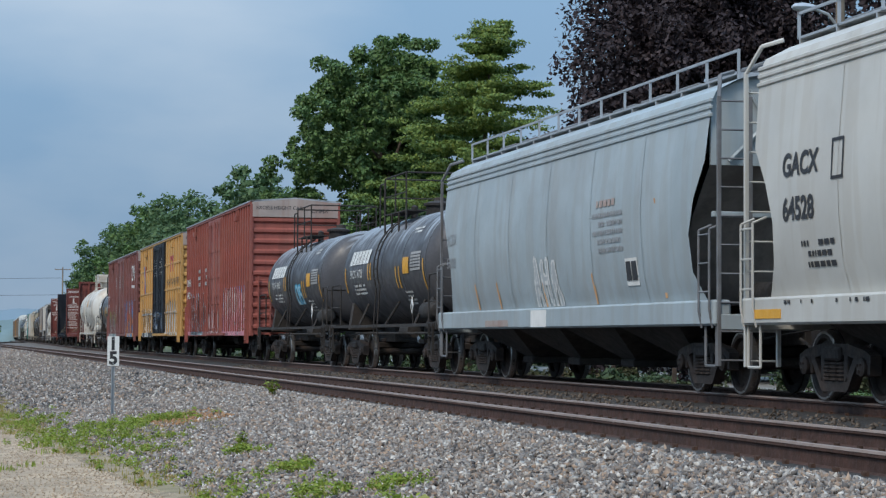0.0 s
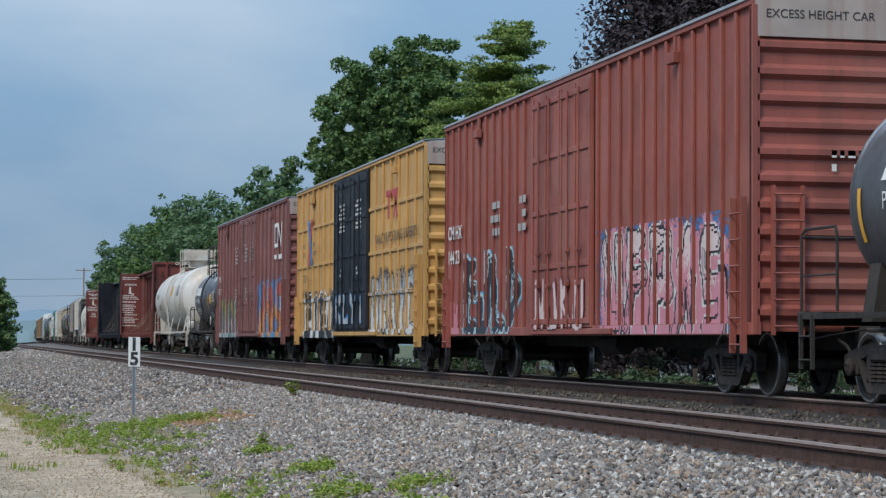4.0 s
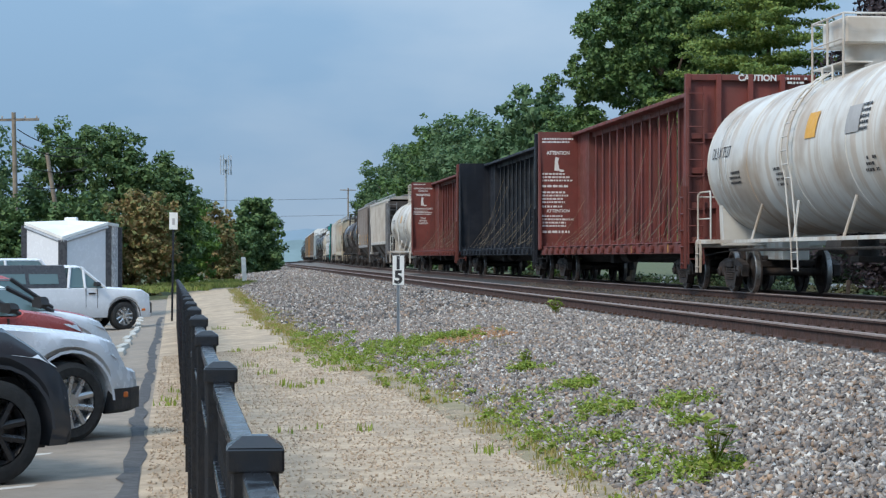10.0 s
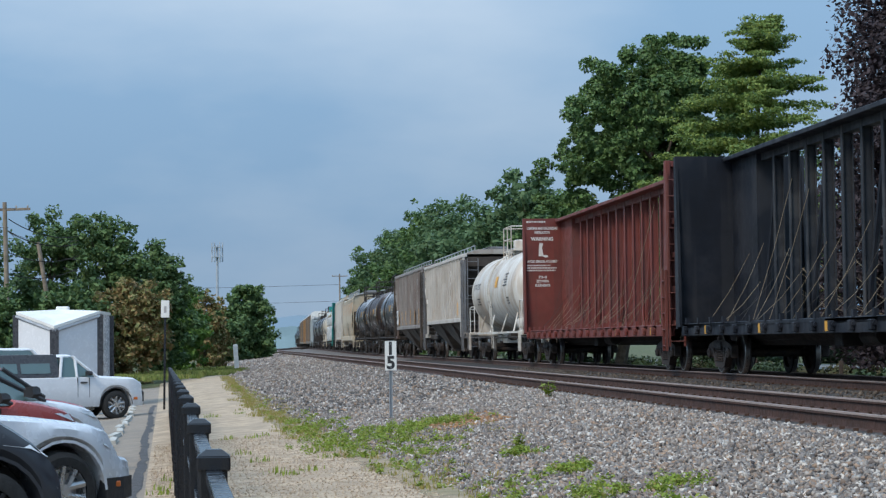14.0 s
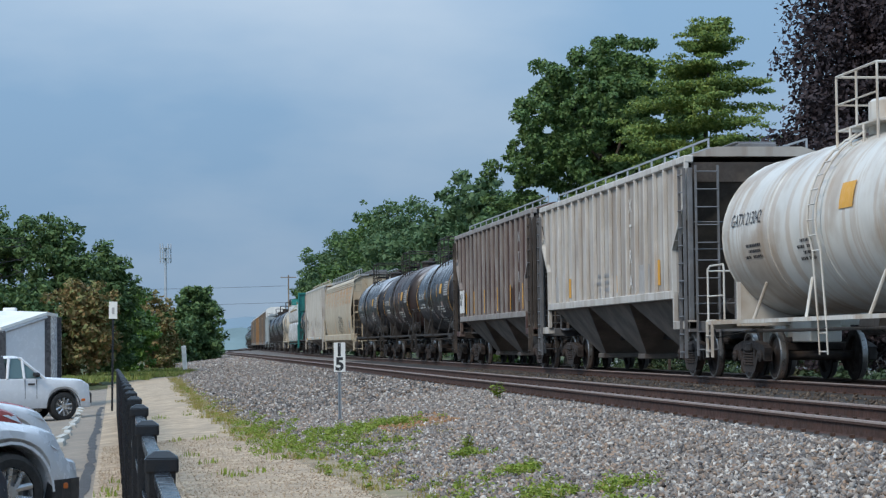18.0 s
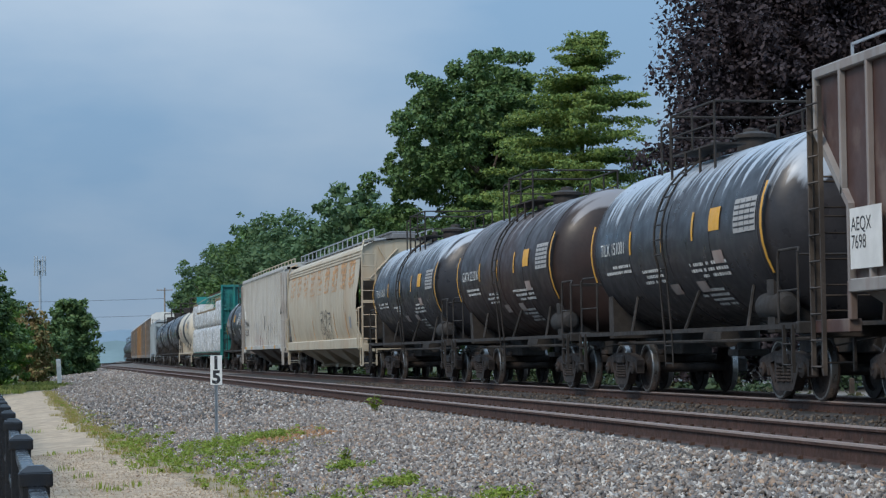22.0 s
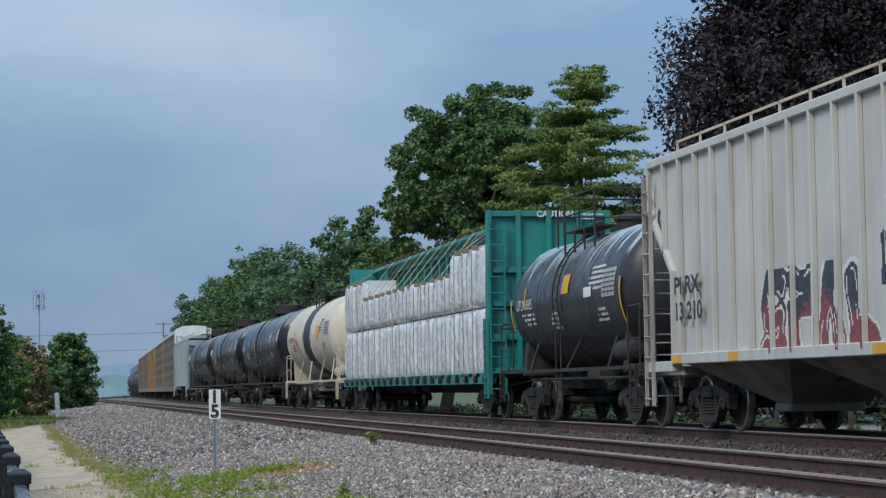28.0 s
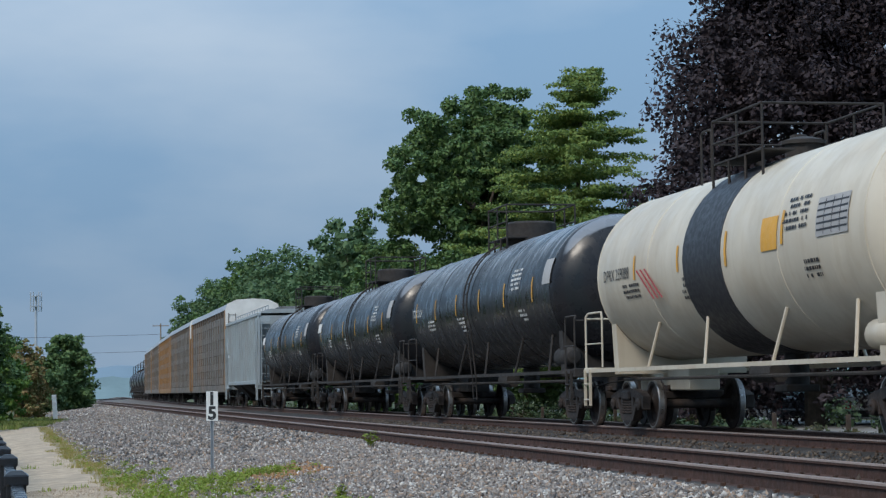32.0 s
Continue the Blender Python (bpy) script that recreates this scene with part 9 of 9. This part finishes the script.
utility_pole(-9.7, 105, 8.4, -1.2)
utility_pole(-7.5, 108, 6.7, -9.0, arms=())
utility_pole(18.9, 328, 12.0, 0)
for dz, dx in ((0, -1.0), (0.0, 0.5), (-0.9, 0.0), (-2.0, 0.0)):
    wire((-9.7 + dx, 105, 8.1 + dz), (-40, 92, 8.6 + dz), 0.5)
for dz in (0, -0.6, -1.6, -2.6):
    wire((-9.7, 105, 7.6 + dz), (-6.6, 108, 6.9 + dz * 0.6), 0.35, 0.025)
    wire((-6.6, 108, 6.7 + dz * 0.6), (-14.0, 150, 9.5), 0.4, 0.015)
for z in (10.4, 7.9):
    wire((18.9, 328, z), (-45, 335, z + 0.4), 0.5, 0.030)


def cell_tower():
    t = thing("cell_tower", "slender pale cell tower with antenna panels", "tower", m=pose(0.70, 420, 0))
    part("mast", Geo().rod((0, 0, 0), (0, 0, 20.6), 0.34, 12, 0.22), "tower", t)
    for z in (20.2, 18.3):
        r = part("antenna_ring", Geo().lathe([(z, 0.22), (z, 0.95), (z + 0.08, 0.95), (z + 0.08, 0.22)], "z", 12), "tower", t)
        for k in range(6):
            a = k * math.pi / 3
            part("antenna_panel", Geo().box(-0.13, 0.13, -0.08, 0.08, z - 0.9, z + 0.95, 0.02), "tower", r, at=pose(math.cos(a), math.sin(a), 0, 0, 0, math.degrees(a)))


cell_tower()


def street_lamp():
    p = thing("street_lamp", "wooden pole with a pale cobra-head lamp on a curved arm", "street lamp", m=pose(26.1, 59.8, 0))
    part("pole", Geo().rod((0, 0, -0.2), (0, 0, 12.8), 0.18, 10, 0.13), "pole", p)
    part("arm", Geo().pipe([(0, 0, 10.75), (-0.38, 0, 11.2), (-0.85, 0, 11.36)], 0.045, 6), "galv", p)
    part("lamp_head", Geo().sweep([[(-0.72 - 0.80 * t, 0.22 * w * math.cos(a), 11.38 + 0.13 * w * math.sin(a)) for a in [k * math.pi / 4 for k in range(8)]] for t, w in ((0, 0.4), (0.25, 0.9), (0.6, 1.1), (0.9, 0.8), (1, 0.3))], True), "tower", p)
    part("cable", Geo().pipe([(0.06, 0, 12.0), (0.4, 0.6, 7.4), (0.1, 0.2, 3.0)], 0.015, 4), "under", p)


street_lamp()
# ---- trees ----
MAT["bark"] = surface("grey_brown_bark", (0.10, 0.078, 0.058), 0.95, 0, 0.3, 4, bump=0.8, bump_scale=14)
MAT["leaf_oak"] = island_surface("deep_green_leaves", [(0.042, 0.090, 0.030), (0.085, 0.155, 0.044), (0.130, 0.210, 0.064), (0.060, 0.118, 0.038)], 0.6, 0, trans=0.25)
MAT["leaf_pine"] = island_surface("yellow_green_needles", [(0.080, 0.145, 0.042), (0.175, 0.240, 0.052), (0.11, 0.190, 0.048), (0.235, 0.28, 0.060)], 0.65, 0, trans=0.2)
MAT["leaf_beech"] = island_surface("dark_purple_leaves", [(0.027, 0.020, 0.025), (0.047, 0.034, 0.040), (0.035, 0.027, 0.032), (0.064, 0.048, 0.053)], 0.75, 0, trans=0.10)
MAT["leaf_far"] = island_surface("mid_green_leaves", [(0.056, 0.112, 0.050), (0.088, 0.155, 0.064), (0.115, 0.185, 0.082), (0.070, 0.130, 0.056)], 0.7, 0, trans=0.25)
MAT["leaf_scrub"] = island_surface("dull_scrub_leaves", [(0.040, 0.044, 0.020), (0.070, 0.066, 0.033), (0.052, 0.066, 0.025), (0.09, 0.078, 0.045)], 0.75, 0, trans=0.15)
MAT["leaf_hedge"] = island_surface("hedge_leaves", [(0.022, 0.042, 0.018), (0.036, 0.062, 0.024), (0.05, 0.078, 0.03)], 0.7, 0, trans=0.1)
MAT["leaf_light"] = island_surface("light_green_leaves", [(0.066, 0.143, 0.028), (0.110, 0.209, 0.039), (0.143, 0.242, 0.050)], 0.65, 0, trans=0.3)
MAT["leaf_rust"] = island_surface("russet_leaves", [(0.22, 0.15, 0.065), (0.27, 0.175, 0.075), (0.14, 0.16, 0.055), (0.18, 0.185, 0.065), (0.30, 0.21, 0.09)], 0.7, 0, trans=0.2)
MAT["leaf_dark"] = island_surface("dark_green_leaves", [(0.050, 0.100, 0.036), (0.085, 0.150, 0.050), (0.120, 0.190, 0.064)], 0.65, 0, trans=0.2)


def leaf_cards(rng, centres, radii, count, size, droop=0.0, squash=0.75):
    """Small bent leaves gathered in clumps round the given centres."""
    per = rng.multinomial(count, radii ** 2 / (radii ** 2).sum())
    which = np.repeat(np.arange(len(centres)), per)
    n = len(which)
    d = rng.normal(size=(n, 3))
    d /= np.linalg.norm(d, axis=1, keepdims=True)
    r = radii[which] * rng.random(n) ** 0.45
    p = centres[which] + d * r[:, None] * np.array([1, 1, squash])
    up = d * 0.6 + rng.normal(size=(n, 3)) * 0.55 + np.array([0, 0, 0.5])
    up /= np.linalg.norm(up, axis=1, keepdims=True)
    a = np.cross(up, rng.normal(size=(n, 3)))
    a /= np.linalg.norm(a, axis=1, keepdims=True)
    b = np.cross(up, a)
    s = size * rng.uniform(0.6, 1.35, n)[:, None]
    a, b = a * s, b * s * 0.62
    bend = up * s * 0.22
    return np.stack([p - a, p - a * 0.2 + b - bend, p + a + bend * 0.3, p + a * 0.1 - b - bend], 1)


def tree(name, label, x, y, h, crown_w, base, material, seed, leaves=9000, leaf=0.17, lobes=26, trunk=None, shape="round", lean=0.0, clump=0.24):
    """A tapered trunk with limbs and a crown of leaf clumps, uneven and with gaps. base: height of the lowest foliage."""
    rng = np.random.default_rng(seed)
    t = thing(name, label, "tree", m=pose(x, y, -0.05))
    tr = trunk or h * 0.022
    mid = Vector((lean * 0.5, 0, h * 0.45))
    top = Vector((lean, 0, h * (0.92 if shape == "pine" else 0.72)))
    g = Geo().rod((0, 0, 0), mid, tr, 9, tr * 0.68).rod(mid, top, tr * 0.68, 8, tr * 0.15)
    part("trunk", g, "bark", t)
    cs, rs = [], []
    for k in range(lobes):
        if shape == "pine":                                            # layered level boughs
            f = (k // 9) / (lobes // 9 - 1)
            z = base + (h - base) * f + rng.uniform(-0.16, 0.16)
            reach = crown_w * min(1.0, 0.13 + 1.30 * (1 - f) ** 0.85) * rng.uniform(0.62, 1.12)
            a = rng.uniform(0, 6.283)
            for q in (0.22, 0.42, 0.62, 0.82, 1.0):
                cs.append((lean * f + math.cos(a) * reach * q, math.sin(a) * reach * q, z + 0.55 * q * q * rng.uniform(-0.2, 1.2) + rng.uniform(-0.10, 0.10)))
                rs.append(crown_w * 0.15 * (1.15 - 0.5 * q) * (1.1 - 0.55 * f) + 0.20)
        else:
            f = (k + 0.5) / lobes
            phi = rng.uniform(0, 6.283)
            zz = f * 2 - 1
            rad = math.sqrt(max(0.04, 1 - zz * zz)) * math.sqrt(rng.uniform(0.06, 0.92))
            if shape == "broad" and zz < 0:
                rad *= 1.1
            if shape == "cone":                                        # full at the foot, drawn in towards the top
                rad = (1.04 - 0.68 * f) * math.sqrt(rng.uniform(0.08, 0.95))
            cs.append((lean * f + math.cos(phi) * crown_w * rad, math.sin(phi) * crown_w * rad, base + (h - base) * (0.5 + 0.46 * zz) * rng.uniform(0.93, 1.03)))
            rs.append(crown_w * clump * rng.uniform(0.75, 1.35))
    cs, rs = np.array(cs), np.array(rs)
    # limbs reach into the clumps
    order = np.argsort(-rs)[: 14]
    for j in order:
        c = Vector(cs[j])
        z0 = min(c.z * 0.75, h * 0.62)
        start = mid * (z0 / mid.z) if z0 < mid.z else mid.lerp(top, (z0 - mid.z) / max(0.1, top.z - mid.z))
        knee = start.lerp(c, 0.5) + Vector((0, 0, 0.06 * h * rng.uniform(-0.3, 0.6)))
        part("limb", Geo().rod(start, knee, tr * 0.30, 6, tr * 0.2).rod(knee, c, tr * 0.2, 5, tr * 0.06), "bark", t)
    if shape == "pine":
        V = leaf_cards(rng, cs, rs, leaves, leaf, squash=0.26)
    else:
        # clumps of clumps give the crown its ragged edge
        n = 13 if shape == "lobed" else 9
        sub_c = np.repeat(cs, n, 0) + np.clip(rng.normal(size=(len(cs) * n, 3)), -1.5, 1.5) * np.repeat(rs, n)[:, None] * 0.64
        sub_r = np.repeat(rs, n) * (rng.uniform(0.16, 0.44, len(cs) * n) if shape == "lobed" else rng.uniform(0.28, 0.62, len(cs) * n))
        V = leaf_cards(rng, sub_c, sub_r, leaves, leaf)
    ob = part("crown", quads("crown", V, 4, material), material, t)
    return t


def bush(name, label, x, y, h, w, material, seed, leaves=1800, leaf=0.08):
    rng = np.random.default_rng(seed)
    b = thing(name, label, "shrub", m=pose(x, y, -0.05))
    cs = np.stack([rng.normal(0, w * 0.38, 14), rng.normal(0, w * 0.38, 14), rng.uniform(0.15, 0.8, 14) * h], 1)
    rs = rng.uniform(0.20, 0.36, 14) * max(h, w * 0.6)
    g = Geo()
    for c in cs[:6]:
        g.rod((c[0] * 0.2, c[1] * 0.2, 0), tuple(c), 0.025, 5, 0.01)
    part("stem", g, "bark", b)
    part("foliage", quads("foliage", leaf_cards(rng, cs, rs, leaves, leaf), 4, material), material, b)
    return b


# beyond the tracks: maple, pine, purple beech
tree("maple_tree", "tall deep green maple with an open ragged crown", 21.2, 113, 16.9, 5.4, 2.6, "leaf_oak", 131, 95000, 0.125, 78, 0.35, "lobed", lean=3.0, clump=0.25)
tree("maple_tree", "deep green maple behind the pine", 25.0, 117, 17.8, 4.4, 3.0, "leaf_oak", 105, 42000, 0.14, 44, 0.3, "lobed", clump=0.30)
tree("pine_tree", "yellow-green pine with level layered boughs", 24.4, 98, 15.9, 6.0, 2.4, "leaf_pine", 102, 135000, 0.080, 144, 0.26, "pine", lean=0.8)
tree("beech_tree", "large dark purple beech with dense foliage", 28.6, 77, 20.8, 6.9, 0.5, "leaf_beech", 103, 200000, 0.108, 230, 0.45, "cone", clump=0.25)
tree("beech_tree", "dark purple beech beside a larger one", 34.5, 68, 18.5, 6.0, 0.5, "leaf_beech", 104, 60000, 0.14, 110, 0.42, "cone", clump=0.28)
for i, (x, y, h, w, mt, n) in enumerate(((21.0, 131, 9.5, 3.2, "leaf_oak", 8000), (19.6, 122, 6.2, 2.2, "leaf_light", 5000), (23.5, 103, 7.0, 3.0, "leaf_dark", 7000), (22.0, 146, 12.0, 3.8, "leaf_far", 8000), (23.5, 165, 12.7, 4.4, "leaf_far", 8000),
                                         (24.0, 190, 12.2, 4.8, "leaf_far", 8000), (24.4, 216, 14.3, 5.0, "leaf_far", 8000), (24.5, 243, 16.2, 5.4, "leaf_oak", 8000), (25.6, 272, 16.6, 5.4, "leaf_far", 8000), (25.0, 302, 16.6, 5.0, "leaf_far", 8000),
                                         (24.6, 332, 15.2, 4.4, "leaf_oak", 8000), (24.2, 352, 13.0, 3.4, "leaf_far", 7000), (30, 230, 13, 5, "leaf_far", 6000), (30, 180, 10.5, 5, "leaf_oak", 6000))):
    tree("roadside_tree", "full green tree in the row beyond the railway", x, y, h, w, 1.0 if h < 10 else 2.0, mt, 120 + i, int(n * 1.5), 0.24 if y > 140 else 0.15, 44, shape="broad", clump=0.34)
for i, (x, y, h, w, mt) in enumerate(((19.9, 57, 0.34, 1.9, "leaf_scrub"), (20.4, 63, 0.36, 2.2, "leaf_hedge"), (20.0, 51, 0.32, 1.6, "leaf_scrub"), (20.3, 47, 0.34, 1.5, "leaf_dark"), (21.0, 94, 1.2, 3.0, "leaf_hedge"), (20.6, 40, 0.36, 1.5, "leaf_scrub"), (25.2, 58.2, 1.5, 3.0, "leaf_hedge"), (26.6, 57.6, 1.3, 2.6, "leaf_scrub"))):
    bush("shrub", "rounded dull green shrub beyond the far track", x, y, h, w, mt, 160 + i)
for i in range(11):
    bush("shrub", "low dull shrub at the edge of the gravel yard", 22.4 + 0.4 * math.sin(i * 2.1), 68 + 9.0 * i, 0.38 + 0.10 * math.sin(i * 3.3), 2.6, "leaf_scrub" if i % 2 else "leaf_hedge", 340 + i, 2200, 0.10)
for i in range(14):
    bush("hedge_shrub", "dense dark green shrub in the hedge beyond the tracks", 37 + 0.5 * math.sin(i * 1.7), 52 + 7.5 * i, 2.6 + 0.3 * math.sin(i * 2.3), 5.2, "leaf_hedge", 300 + i, 5200, 0.12)

# west side: trees behind the parking lot and along the bank
for i, (x, y, h, w, base, mt, n) in enumerate(((-5.4, 112, 8.1, 2.3, 1.0, "leaf_dark", 9000), (-8.6, 116, 8.2, 2.6, 1.0, "leaf_dark", 9000), (-12.2, 112, 7.6, 2.8, 0.8, "leaf_far", 8000), (-3.0, 118, 6.4, 2.0, 0.5, "leaf_dark", 8000), (-16.5, 112, 8.0, 3.0, 0.8, "leaf_dark", 7000),
                                               (-1.9, 126, 4.7, 1.6, 0.2, "leaf_light", 6000), (-4.3, 104, 4.4, 1.9, 0.4, "leaf_rust", 7000), (-6.6, 103, 4.0, 1.8, 0.4, "leaf_dark", 6000), (-10.0, 101, 3.8, 1.7, 0.3, "leaf_dark", 5000), (-0.6, 140, 4.4, 1.6, 0.1, "leaf_rust", 4500),
                                               (2.6, 180, 5.9, 2.35, 0.3, "leaf_dark", 9000), (3.9, 205, 4.2, 1.5, 0.2, "leaf_dark", 3500), (-1.6, 230, 4.2, 2.4, 0.5, "leaf_far", 6000), (-3.2, 150, 5.6, 2.4, 0.3, "leaf_dark", 6000), (0.6, 175, 3.2, 1.7, 0.1, "leaf_dark", 4000))):
    tree("lot_tree", {"leaf_rust": "low russet-leaved tree behind the parking lot", "leaf_light": "light green tree on the grass bank"}.get(mt, "dark green leafy tree behind the parking lot"), x, y, h, w, base, mt, 200 + i, int(n * 1.5), 0.125 if y < 145 else 0.17, 40, shape="broad", clump=0.36)

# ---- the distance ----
# aerial haze painted into the base colours: greyed blue-green woods, pale blue hills
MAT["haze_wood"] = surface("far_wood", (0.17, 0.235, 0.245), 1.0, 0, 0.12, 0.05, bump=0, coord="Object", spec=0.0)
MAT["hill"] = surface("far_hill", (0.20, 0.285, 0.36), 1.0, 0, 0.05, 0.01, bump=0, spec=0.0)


def ridge(name, label, y, x0, x1, h, rough, material, seed, n=160):
    rng = random.Random(seed)
    pts, tops = [], []
    for k in range(n + 1):
        x = x0 + (x1 - x0) * k / n
        z = h * (0.72 + 0.28 * noise.noise(Vector((x * rough, seed, 0)))) + h * 0.12 * noise.noise(Vector((x * rough * 9, seed, 3)))
        tops.append((x, y + 25, z))
        pts.append((x, y, -2))
    back = [(x, y + 80, -2) for x, _, _ in pts]
    solid(name, Geo().sweep([pts, tops, back], True, False, False), material, label, "hill", "structure")


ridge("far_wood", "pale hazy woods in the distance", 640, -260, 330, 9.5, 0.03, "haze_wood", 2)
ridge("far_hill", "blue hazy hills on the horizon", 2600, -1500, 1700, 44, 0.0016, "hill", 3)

# a gravel road and parked vehicles beyond the far track
g = Geo().add([(16.7, -30, 0.0), (18.0, -30, 0.0), (18.0, 240, 0.0), (16.7, 240, 0.0)], [(0, 1, 2, 3)])
solid("side_road", g, "path", "pale gravel track beside the railway", "road", "structure")
g = Geo().add([(22.0, 44, 0.0), (34.5, 44, 0.0), (34.5, 165, 0.0), (22.0, 165, 0.0)], [(0, 1, 2, 3)])
solid("gravel_yard", g, "road", "pale gravel yard beyond the railway", "yard", "structure")
for i in range(9):
    solid("yard_post", Geo().box(-0.06, 0.06, -0.06, 0.06, -0.05, 0.7, 0.01), "tie", "short post at the edge of the gravel yard", "post", m=pose(21.7, 50 + 6.0 * i, 0))
for x, y, mt, st in ((31, 70, "car_tan", "suv"), (30.5, 79, "car_white", "sedan"), (31, 88, "car_dark", "suv")):
    vehicle("parked_car", "parked car half seen beyond the railway", "car", mt, 4.6, 1.8, 1.0, 1.55 if st == "sedan" else 1.75, 1.02, pose(x, y, 0, 0, 0, 90), 0.33, style=st)


motions()
